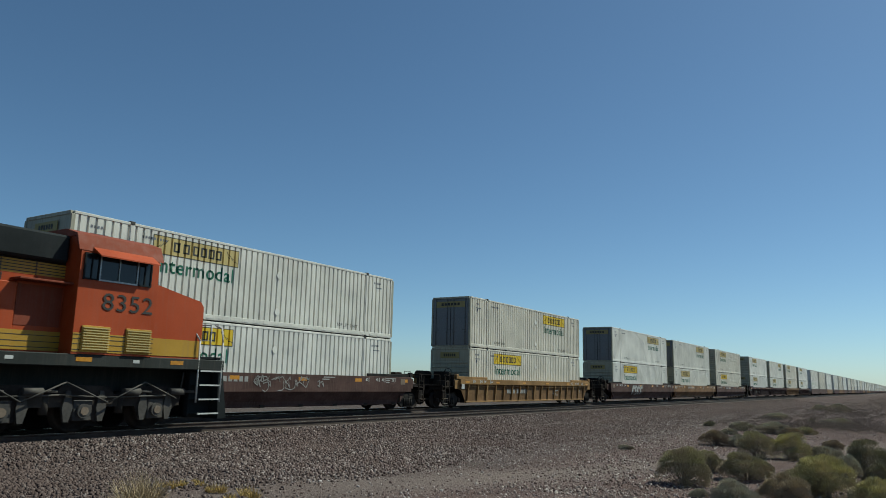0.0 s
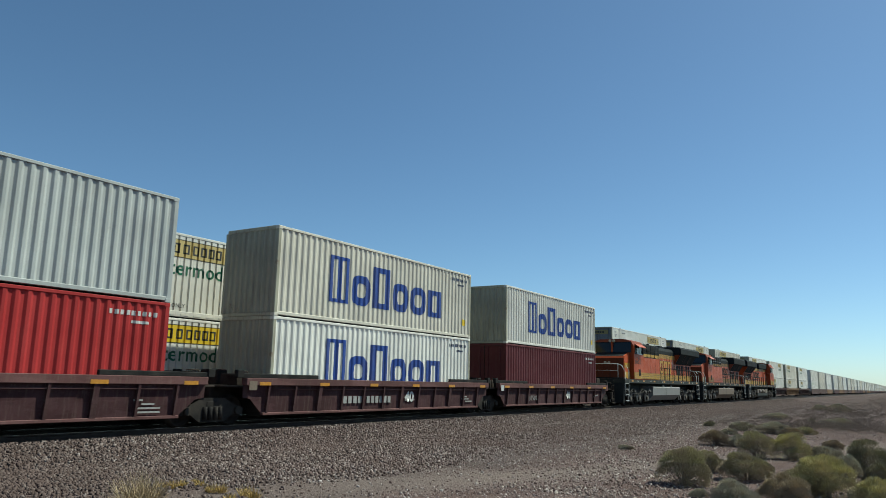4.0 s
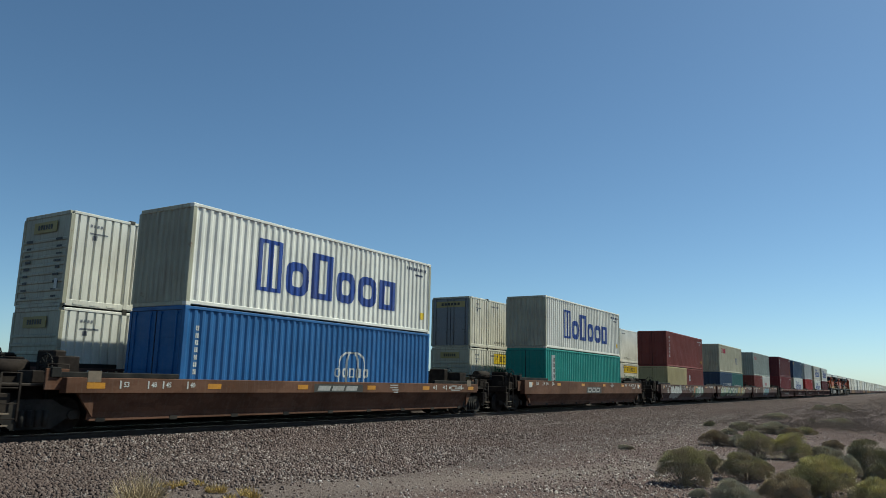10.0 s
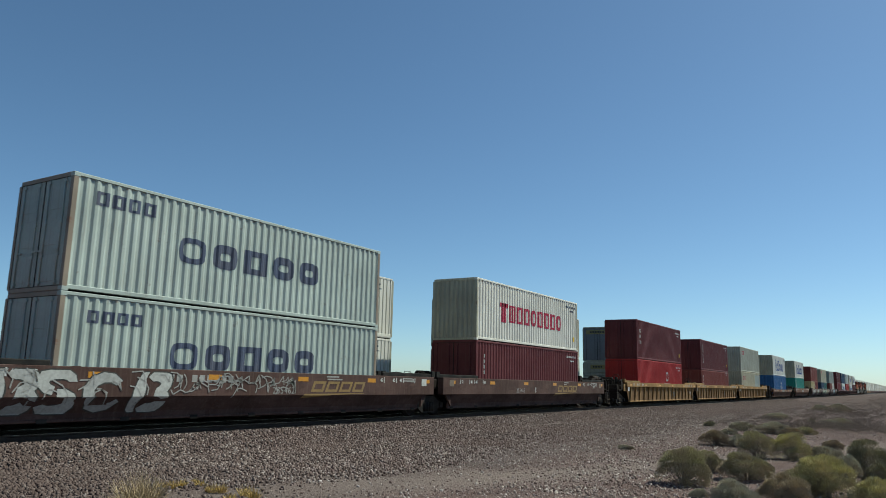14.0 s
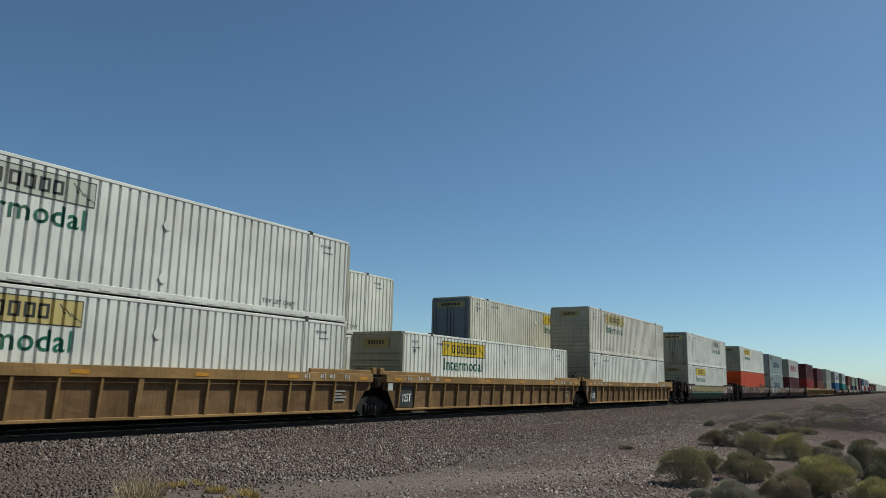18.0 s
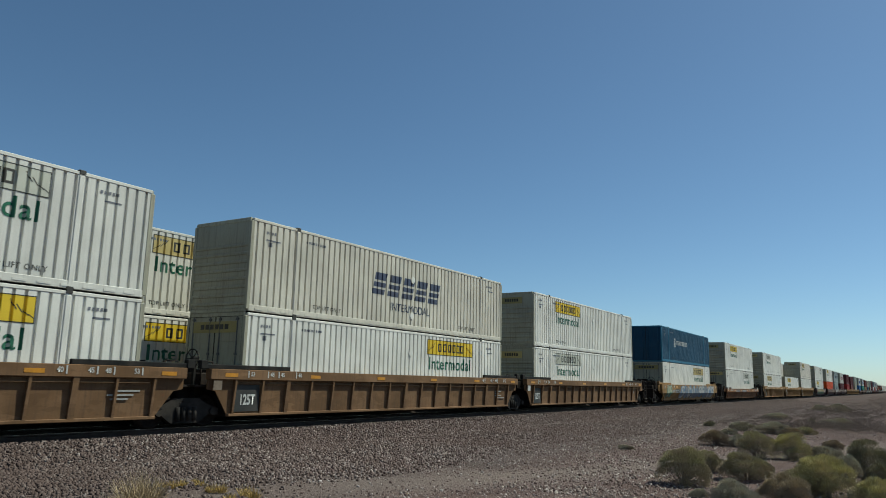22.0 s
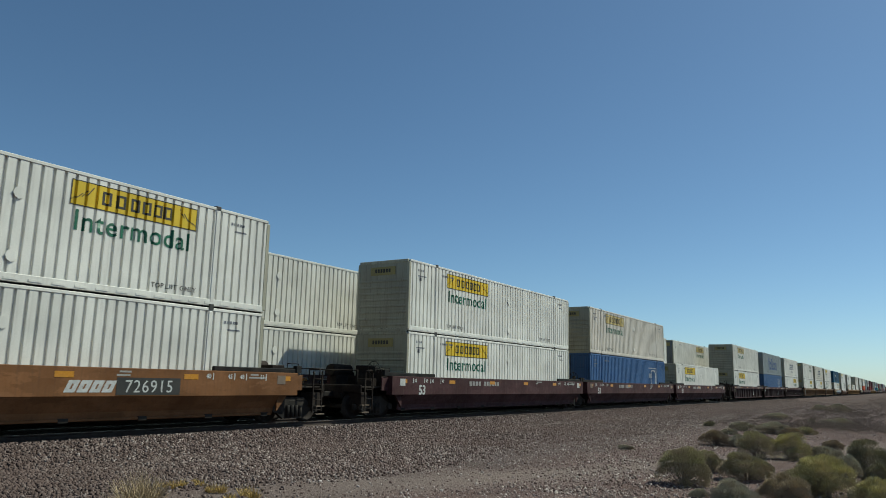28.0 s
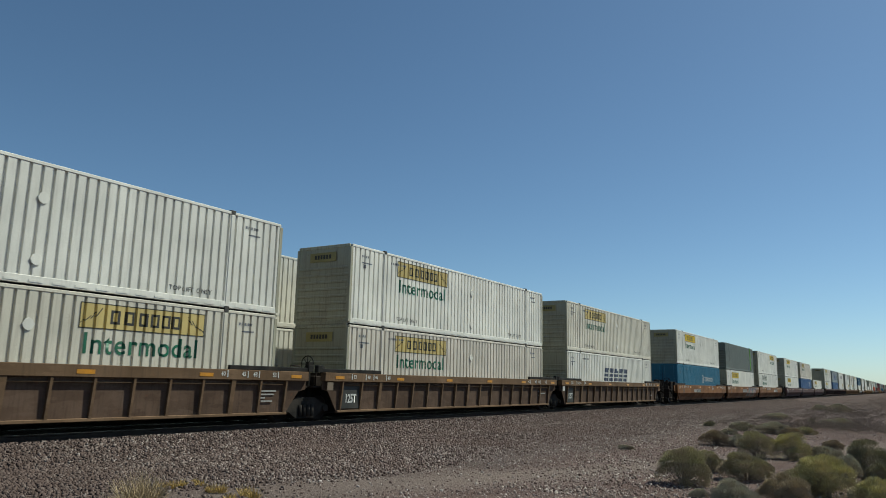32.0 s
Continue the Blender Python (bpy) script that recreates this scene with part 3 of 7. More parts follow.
def marine_brand(c, material=BLUEI, x=0.05, w=7.37, z=0.72):
    return brand_bars(c, "m", x, z, w, 1.62, 6, material, rings=(1, 3, 4), heights=(1.0, 0.68, 0.95, 0.68, 0.68, 0.68), gap=0.14, stroke=0.17)


def upright_mark(c, x, z, n, s, material):
    m = Mesh()
    for i in range(n):
        q = z - i * s * 1.25
        for a, b in ((-0.4, -0.08), (0.08, 0.4)):
            m.add([(x + a * s, 0, q - s * 0.42), (x + b * s, 0, q - s * 0.42), (x + b * s, 0, q + s * 0.42), (x + a * s, 0, q + s * 0.42)], [(0, 1, 2, 3)])
    return fine_print(drape(c, "brand_mark", (("up", x, z, n, s), m), material, "", 0.008))


def iso_marks(c, material=WHITEI, h=2.896, seed=0):
    """Number bars near the front corner, a yellow caution patch."""
    L = c["long"]
    bars = [(L / 2 - 1.75 + 0.16 * i, L / 2 - 1.65 + 0.16 * i, h - 0.42, h - 0.3) for i in range(9)]
    bars += [(L / 2 - 1.1, L / 2 - 0.6, h - 0.62, h - 0.55)]
    fine_print(drape(c, "stencil_print", (("iso", h), sheets(*bars)), material, "", 0.008))
    drape(c, "caution_patch", (("cp", h), sheets((L / 2 - 0.72, L / 2 - 0.45, 0.55, 0.82))), SIGNY, "yellow caution sticker", 0.008)


def end_sign(c, style, door, h=2.896):
    """The small sign panel over the end wall."""
    sm = {"yellow": SIGNY, "faded": SIGNF, "bleached": SIGNW}[style]
    L = c["long"]
    x = -L / 2 + (0.0 if door else -0.004)
    hw = 0.98 if door else 0.62
    p = part("end_sign", cached(("endsign", door), lambda: Mesh().box(-0.012, 0.004, -hw, hw, 0, 0.34)), SIGNE if style != "bleached" else SIGNF, c, "", pose(x, 0, h - 0.6))
    m = Mesh()
    for i in range(6):
        m.box(-0.02, -0.011, hw * (-0.62 + i * 0.22), hw * (-0.47 + i * 0.22), 0.1, 0.25)
    fine_print(part("brand_mark", cached(("endmark", door), lambda: m), INK, p))


# ---- well cars ----
def wheelset():
    def make():
        m = Mesh().tube((0, -0.95, 0), (0, 0.95, 0), 0.085, 12)
        for s in (-1, 1):
            prof = [(-0.07, 0.0), (-0.07, 0.12), (-0.03, 0.16), (-0.02, 0.34), (-0.07, 0.36), (-0.07, 0.42), (0.06, 0.43), (0.065, 0.455), (0.085, 0.455), (0.085, 0.36), (0.03, 0.33), (0.02, 0.16), (0.07, 0.12), (0.07, 0.0)]
            m.wheel(0, s * 0.74, 0, [(y * -s, r) for y, r in prof])
        return m
    return cached(("wheelset",), make)


def frame_side():
    def make():
        o = [(-1.12, 0.33), (-1.12, 0.52), (-0.7, 0.64), (-0.42, 0.80), (0.42, 0.80), (0.7, 0.64), (1.12, 0.52), (1.12, 0.33), (0.78, 0.36), (0.45, 0.14), (-0.45, 0.14), (-0.78, 0.36)]
        m = Mesh().prism(o, "y", -1.09, -0.96)
        for x in (-0.89, 0.89):
            m.tube((x, -1.17, 0.44), (x, -1.08, 0.44), 0.11, 12)
        for x in (-0.28, -0.1, 0.1, 0.28):
            m.tube((x, -1.1, 0.2), (x, -1.1, 0.56), 0.065, 8)
        return m
    return cached(("sideframe",), make)


def bogie(parent, x):
    b = part("truck", cached(("bolster",), lambda: Mesh().box(-0.24, 0.24, -1.1, 1.1, 0.46, 0.72, 0.03).tube((0, 0, 0.7), (0, 0, 0.86), 0.2, 14)), GUNK, parent, "greasy black freight truck", pose(x, 0, 0))
    for at in (pose(0, 0, 0), TURN):
        part("side_frame", frame_side(), GUNK, b, at=at)
    for dx in (-0.89, 0.89):
        part("wheelset", wheelset(), WHEELS, b, "worn steel wheelset", at=pose(dx, 0, 0.44))
    return b


def blob(m, r, x, z, w, h, n=11):
    y = -0.00012 * (len(m.f) % 15)
    vs = [(x + w / 2 * cos(2 * pi * k / n) * r.uniform(0.6, 1.15), y, z + h / 2 * sin(2 * pi * k / n) * r.uniform(0.6, 1.1)) for k in range(n)]
    m.add(vs, [tuple(range(n))])


CREASE, HIGH = 0.87, 0.95   # where the upright band of a smooth side ends: most cars, and the two low ones


def lean_top(crease):
    """How far out the leaning panel begins under the band."""
    return -1.53 if crease > 0.9 else -1.585


def lean(z, crease):
    if z >= crease - 0.001:
        return -1.602
    y = lean_top(crease)
    return y + (-1.33 - y) * (crease - z) / (crease - 0.5) if z > 0.499 else -1.33 + 0.05 * (0.5 - z) / 0.17


def lay(m, top, lift, crease=CREASE):
    """Bends a flat sheet onto the smooth side: upright band above, leaning panel below."""
    zb = crease
    bm = bmesh.new()
    bm.from_mesh(m.data("flat", False))
    bmesh.ops.bisect_plane(bm, geom=bm.verts[:] + bm.edges[:] + bm.faces[:], plane_co=(0, 0, zb), plane_no=(0, 0, 1))
    bmesh.ops.bisect_plane(bm, geom=bm.verts[:] + bm.edges[:] + bm.faces[:], plane_co=(0, 0, 0.5), plane_no=(0, 0, 1))
    for v in bm.verts:
        v.co.y += lean(v.co.z, zb) - lift
    for f in bm.faces:
        f.normal_update()
        if f.normal.y > 0:
            f.normal_flip()
    me = bpy.data.meshes.new("paint")
    bm.to_mesh(me)
    bm.free()
    return me


def arc(m, x, z, rx, rz, a0, a1, th, z0, z1, sl, n=9):
    """One fat curved stroke, swelling in the middle, clipped to the height of the panel."""
    lift = -0.0009 * (m.pieces % 2) - 0.00012 * (m.pieces % 7)
    m.pieces += 1
    vs = []
    for k in range(n + 1):
        a = a0 + (a1 - a0) * k / n
        t = th / 2 * (0.72 + 0.4 * sin(pi * k / n))
        for q in (1, -1):
            u, v = x + (rx + q * t) * cos(a), z + (rz + q * t) * sin(a)
            v = min(z1, max(z0, v))
            vs.append((u + (v - z0) * sl, lift, v))
    m.add(vs, [(2 * k, 2 * k + 1, 2 * k + 3, 2 * k + 2) for k in range(n)])


def graffiti(parent, x0, x1, z0, z1, top, colours, seed, strokes=26):
    """Sprayed swelling curved shapes with a dark outline over a cloud of colour, and loose scrawls."""
    r = random.Random(seed)
    h = z1 - z0
    if colours:
        fills = colours[:-1] or colours
        cloud, rim, shapes = Mesh(), Mesh(), [Mesh() for _ in fills]
        for m in [rim] + shapes:
            m.pieces = 0
        n = max(2, round((x1 - x0) / (h * 1.05)))
        cell = (x1 - x0) / n
        for i in range(n * 2 if len(colours) > 1 else 0):
            blob(cloud, r, x0 + (x1 - x0) * (i + 0.5) / (2 * n), (z0 + z1) / 2 + r.uniform(-0.1, 0.1) * h, cell * 0.95, h * 1.02)
        for i in range(n):
            cx, cz, th, sl = x0 + cell * (i + 0.5), (z0 + z1) / 2, h * r.uniform(0.22, 0.3), r.uniform(-0.05, 0.25)
            w = cell * 0.5
            plan = r.choice((
                [(0, 0, 0.62, 0.34, 0.6, 5.7)],
                [(0, 0.22, 0.5, 0.2, 0.2, 4.6), (0, -0.22, 0.5, 0.2, -2.9, 1.5)],
                [(-0.3, 0, 0.12, 0.42, 1.2, 5.1), (0.25, 0.2, 0.38, 0.2, -1.6, 2.6), (0.3, -0.2, 0.4, 0.2, -2.4, 1.5)],
                [(0, 0.1, 0.55, 0.4, -0.3, 3.5), (0, -0.05, 0.4, 0.08, 0.1, 3.0)],
                [(0, 0, 0.5, 0.32, 0.0, 6.2)],
                [(-0.2, 0.05, 0.3, 0.38, 1.6, 5.2), (0.45, 0.05, 0.25, 0.38, 1.3, 5.0)]))
            for px, pz, rx, rz, a0, a1 in plan:
                j = r.uniform(-0.2, 0.2)
                arc(rim, cx + px * w * 2 * 0.6, cz + pz * h, rx * w * 1.25, rz * h, a0 + j, a1 + j, th + 0.07, z0, z1, sl)
                arc(shapes[i % len(fills)], cx + px * w * 2 * 0.6, cz + pz * h, rx * w * 1.25, rz * h, a0 + j, a1 + j, th, z0 + 0.03, z1 - 0.03, sl)
        lift = 0.002
        layers = [(cloud, colours[-1], "sprayed colour cloud"), (rim, INK, "dark sprayed outline")] + [(m, c, "sprayed graffiti shapes") for m, c in zip(shapes, fills)]
        for m, col, lab in layers:
            if m.v:
                fine_print(part("spray_paint", lay(m, top, lift), col, parent, lab))
            lift += 0.0025
    m = Mesh()
    for i in range(strokes if not colours else strokes // 3):
        x, z = r.uniform(x0, x1), r.uniform(z0 + 0.12, z1 - 0.12)
        a = r.choice((0.3, 1.2, 1.5, 1.9, 2.7)) + r.uniform(-0.2, 0.2)
        for step in range(3):
            ln, th = r.uniform(0.12, 0.3), 0.03
            dx, dz = cos(a) * ln, sin(a) * ln
            if not z0 < z + dz < z1:
                dz = -dz
            nx, nz = -dz / ln * th / 2, dx / ln * th / 2
            m.add([(x + nx, 0, z + nz), (x - nx, 0, z - nz), (x + dx - nx, 0, z + dz - nz), (x + dx + nx, 0, z + dz + nz)], [(0, 1, 2, 3)])
            x, z = x + dx, z + dz
            a += r.uniform(0.4, 1.1)
    fine_print(part("spray_line", lay(m, top, 0.014), PRINT, parent, "sprayed graffiti lines"))


def rail_depth(top):
    """Depth of the top chord of a ribbed side."""
    return 0.28 if top > 1.5 else 0.2


def well_side(wl, top):
    """Near side of the well (-y). Bottom edge rises towards the trucks."""
    e, zt = wl + 1.1, top - rail_depth(top)
    o = [(-e, zt + 0.02), (e, zt + 0.02), (e, top - 0.55), (wl + 0.8, top - 0.6), (wl + 0.3, 0.34), (-wl - 0.3, 0.34), (-wl - 0.8, top - 0.6), (-e, top - 0.55)]
    k, m = len(o), Mesh()
    vs = [(x, -1.42 + 0.06 * (zt - z) / (zt - 0.34) + d, z) for d in (0, 0.035) for x, z in o]
    return m.add(vs, [tuple(range(k)), tuple(range(2 * k - 1, k - 1, -1))] + [(j, k + j, k + (j + 1) % k, (j + 1) % k) for j in range(k)])


def well_car(name, m, label, wl, hp, top, paintm, smooth=True, front_end="joint", rear_end="joint", dark=None, numeral="", group="well cars of the passing train", fine=True, seed=0, numbers=True, crease=CREASE):
    """One well unit, origin on the rail under its middle. Ends: joint (shared truck) or coupler."""
    c = thing(name, m, label, "rail car", group)
    # Yellow and long maroon cars: panel paint carries the shade below the chord.
    panel = W_PANEL if paintm is W_YELLOW else W_DBR if paintm is W_DBC else W_MSHADE if paintm is W_MAR and wl > 7 else W_MAR if paintm is W_DMAR else paintm
    dark = dark or ENDK
    e = wl + 1.1
    for at in (pose(0, 0, 0), TURN):
        if smooth:
            zb, yt = crease, lean_top(crease)
            part("side_panel", cached(("spanel", wl, top, zb), lambda: Mesh().prism([(yt, zb + 0.02), (yt + 0.05, zb + 0.02), (-1.3, 0.5), (-1.27, 0.36), (-1.29, 0.33), (-1.33, 0.5)], "x", -wl - 0.35, wl + 0.35)), paintm, c, at=at)
            part("top_band", cached(("sband", e, top, zb), lambda: Mesh().box(-e, e, -1.6, -1.33, zb, top + 0.01, 0.012)), paintm, c, at=at)
            part("bottom_sill", cached(("sfoot", wl), lambda: Mesh().box(-wl - 0.3, wl + 0.3, -1.33, -1.27, 0.29, 0.36, 0.012)), paintm, c, at=at)
            gus = cached(("gusset", wl, top, zb), lambda: Mesh().prism([(wl + 0.33, 0.34), (wl + 0.95, top - 0.66), (e, top - 0.62), (e, zb), (wl + 0.33, zb)] if zb > 1.1 else [(wl + 0.33, 0.4), (wl + 0.75, zb), (wl + 0.33, zb)], "y", -1.5, -1.42))
            for s in (1, -1):
                part("end_gusset", gus, paintm, c, at=at @ Matrix.Diagonal((s, 1, 1, 1)))
            continue
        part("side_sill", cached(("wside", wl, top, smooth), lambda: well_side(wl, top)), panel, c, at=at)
        if not smooth:
            dp = rail_depth(top)
            chord = cached(("chord", wl, top), lambda: Mesh().box(-e, e, -1.54, -1.31, top - dp, top + 0.01, 0.012).tube((-wl, -1.47, top - dp - 0.11), (wl, -1.47, top - dp - 0.11), 0.018, 6))
            part("top_chord", chord, paintm, c, at=at)
            low = cached(("lowchord", wl), lambda: Mesh().box(-wl - 0.3, wl + 0.3, -1.43, -1.3, 0.29, 0.37, 0.012))
            part("bottom_chord", low, paintm, c, at=at)
    if not smooth:
        n = 17 if wl > 7 else 12
        rib = cached(("rib", top), lambda: Mesh().prism([(-1.525, top - rail_depth(top)), (-1.37, top - rail_depth(top)), (-1.36, 0.36), (-1.43, 0.36)], "x", -0.035, 0.035))
        for k in range(n):
            x = -wl - 0.15 + (2 * wl + 0.3) * k / (n - 1)
            part("rib", rib, panel if paintm in (W_MAR, W_DMAR) else paintm, c, at=pose(x, 0, 0) @ Matrix.Diagonal((2.2 if k in (2, n // 2, n - 3) else 1, 1, 1, 1)))
        for k in (0, n - 1):
            x = -wl - 0.15 + (2 * wl + 0.3) * k / (n - 1)
            part("rib", rib, paintm, c, at=TURN @ pose(x, 0, 0))
    part("well_floor", cached(("wfloor", wl), lambda: floor_mesh(wl)), GUNK, c)
    riser = cached(("riser",), lambda: Mesh().box(-1.75, 1.75, -1.43, -1.33, 0, 0.14, 0.02).box(-1.75, -1.5, -1.46, -1.3, 0.0, 0.24, 0.02))
    for s in (1, -1):
        for side in (pose(0, 0, 0), TURN):
            part("end_guide", riser, paintm if paintm is W_YELLOW else BLACK, c, at=side @ pose(s * (wl - 0.35), 0, top) @ Matrix.Diagonal((-s, 1, 1, 1)))
    for s, end in ((1, front_end), (-1, rear_end)):
        flip = Matrix.Diagonal((s, 1, 1, 1))
        platform(c, flip, wl, hp, end, top, dark, paintm)
        if end == "coupler":
            part("coupler", cached(("coupler", hp), lambda: Mesh().box(hp + 1.0, hp + 1.75, -0.09, 0.09, 0.78, 0.96, 0.03).box(hp + 1.7, hp + 2.02, -0.16, 0.16, 0.72, 1.02, 0.05)), GUNK, c, at=flip)
            bogie(c, s * hp)
            if fine:
                lad = part("ladder", cached(("ladder", top), lambda: ladder_mesh(top)), dark, c, at=flip @ pose(hp + 0.95, 0, 0))
                part("grab_iron", cached(("grab", top), lambda: Mesh().path([(0, -1.3, top), (0, -1.3, top + 0.3), (0.5, -1.3, top + 0.3), (0.5, -1.3, top)], 0.014)), dark, c, at=flip @ pose(hp - 0.6, 0, 0))
        elif s > 0:
            bogie(c, hp)
        if fine and s < 0:
            part("brake_hose", cached(("hose", hp), lambda: Mesh().path([(0.0, -0.5, 0.9), (0.15, -0.55, 0.6), (0.3, -0.5, 0.45), (0.45, -0.4, 0.6)], 0.025)), BLACK, c, at=pose(-hp - (1.2 if end == "coupler" else 0.2), 0, 0))
    if fine:
        if rear_end == "coupler" or seed % 3 == 0:
            w = part("brake_wheel", cached(("brakewheel",), brakewheel_mesh), BLACK, c, "round hand brake wheel", at=pose(-hp + 0.35, -0.75, top + 0.28))
        y = -1.603 if smooth else -1.545
        refl = [(x, x + 0.34) for x in np.linspace(-wl - 0.6, wl + 0.3, 6)]
        for a, b in refl:
            part("reflector", cached(("refl", top, smooth), lambda: Mesh().box(0, 0.46, y - 0.002, y + 0.01, top - (0.24 if smooth else 0.2), top - (0.1 if smooth else 0.1))), AMBER, c, "", pose(a, 0, 0))
        r = random.Random(seed)
        bars = Mesh()
        yb = -1.604 if smooth else -1.414
        for x0 in (wl - 5.4, wl - 1.1) if numbers or smooth else (wl - 1.1,):
            for i in range(r.randint(2, 4)):
                a = x0 + r.uniform(0, 0.3)
                z = top - 0.1 - i * 0.085 if smooth else top - 0.62 - i * 0.1
                bars.box(a, a + r.uniform(0.25, 0.75), yb, yb + 0.008, z, z + 0.045)
        fine_print(part("stencil_print", bars, PRINT, c, "white stencilled data lines"))
        nb = Mesh()
        for i in range(4 if smooth else 4):
            nb.box(-wl * 0.45 + i * 0.27, -wl * 0.45 + i * 0.27 + 0.19, yb, yb + 0.008, top - (0.31 if smooth else 0.78), top - (0.12 if smooth else 0.54))
        for i in range(6):
            nb.box(-wl * 0.45 + 1.3 + i * 0.25, -wl * 0.45 + 1.3 + i * 0.25 + 0.17, yb, yb + 0.008, top - (0.31 if smooth else 0.78), top - (0.12 if smooth else 0.54))
        if wl > 7:
            for text, q in (("53", 8.08), ("48", 7.3), ("45", 6.86), ("40", 6.1)):
                for sx in (-1, 1):
                    zz = top - (0.2 if smooth else 0.17)
                    fine_print(part("size_bar", cached(("size_bar", smooth), lambda: Mesh().box(-0.018, 0.018, -0.002, 0.006, -0.04, 0.15)), WHITEI, c, "", pose(sx * q, y - 0.002, zz)))
                    fine_print(part("lettering", words(text, 0.02), WHITEI, c, "white length mark", at=pose(sx * (q - 0.16), y - 0.005, zz) @ Matrix.Diagonal((0.11, 1, 0.12, 1))))
        if numbers:
            fine_print(part("number_print", nb, PRINT, c, "white painted number blocks"))
        if numeral == "125T" and not smooth:
            part("dark_patch", cached(("bay_patch", wl, top), lambda: Mesh().box(-wl - 0.1, -wl + 0.85, -1.412, -1.36, 0.42, top - 0.36)), INK, c, "black painted number patch")
        if numeral:
            fine_print(part("lettering", words(numeral, 0.03), INK if paintm is W_ORANGE or (paintm is W_YELLOW and len(numeral) == 2) else WHITEI, c, "painted size numeral", at=pose(-wl + 0.38 if len(numeral) > 2 else ((wl * 0.32 if wl > 7 else 1.155) if not smooth else -wl + 0.9), -1.608 if smooth else yb - 0.004, 0.89 if smooth else 0.62) @ (Matrix.Diagonal((0.34, 1, 0.34, 1)) if smooth else Matrix.Diagonal((0.2 if len(numeral) > 2 else 0.4, 1, 0.28 if len(numeral) > 2 else 0.36, 1)))))
        plates = ((e - 0.9, 0.34), (-e + 0.5, 0.34)) if smooth else ((-e + 0.1, 0.3),)
        for a, w in plates:
            part("data_plate", cached(("plate", round(w, 2), y), lambda: Mesh().box(0, w, y - 0.003, y + 0.008, top - 0.34, top - 0.08)), WHITEI if seed % 2 else TAN, c, "scuffed pale data plate", pose(a, 0, 0))
    return c


def far_car(m, label, paintm, group):
    """A distant well car: body and two trucks."""
    c = thing("well_car", m, label, "rail car", group)
    wl, top = 8.35, 1.55
    def body():
        r = Mesh()
        for s in (-1, 1):
            y = s * 1.42
            o = [(-9.7, top), (9.7, top), (9.7, 0.93), (9.3, 0.9), (8.7, 0.34), (-8.7, 0.34), (-9.3, 0.9), (-9.7, 0.93)]
            r.prism(o, "y", min(y, y - s * 0.06), max(y, y - s * 0.06))
        return r.box(-9.6, 9.6, -1.2, 1.2, 0.36, 0.396).box(8.5, 11.0, -1.2, 1.2, 0.8, 1.15).box(-11.0, -8.5, -1.2, 1.2, 0.8, 1.15)
    part("well_body", cached(("farwell",), body), paintm, c)
    tr = cached(("fartruck",), lambda: Mesh().box(-1.1, 1.1, -1.08, -0.96, 0.35, 0.7).box(-1.1, 1.1, 0.96, 1.08, 0.35, 0.7).box(-0.24, 0.24, -1, 1, 0.4, 0.8).tube((-0.9, -0.8, 0.44), (-0.9, 0.8, 0.44), 0.44, 18).tube((0.9, -0.8, 0.44), (0.9, 0.8, 0.44), 0.44, 18))
    for s in (-1, 1):
        part("truck", tr, GUNK, c, at=pose(s * 9.85, 0, 0))
    return c


def floor_mesh(wl):
    m = Mesh().box(-wl - 0.2, wl + 0.2, -1.2, 1.2, 0.36, 0.395)
    for k in range(9):
        x = -wl + 2 * wl * k / 8
        m.box(x - 0.12, x + 0.12, -1.34, 1.34, 0.27, 0.37)
    for s in (-1, 1):
        m.box(s * (wl + 0.12), s * (wl + 0.2), -1.3, 1.3, 0.36, 1.16)
    return m


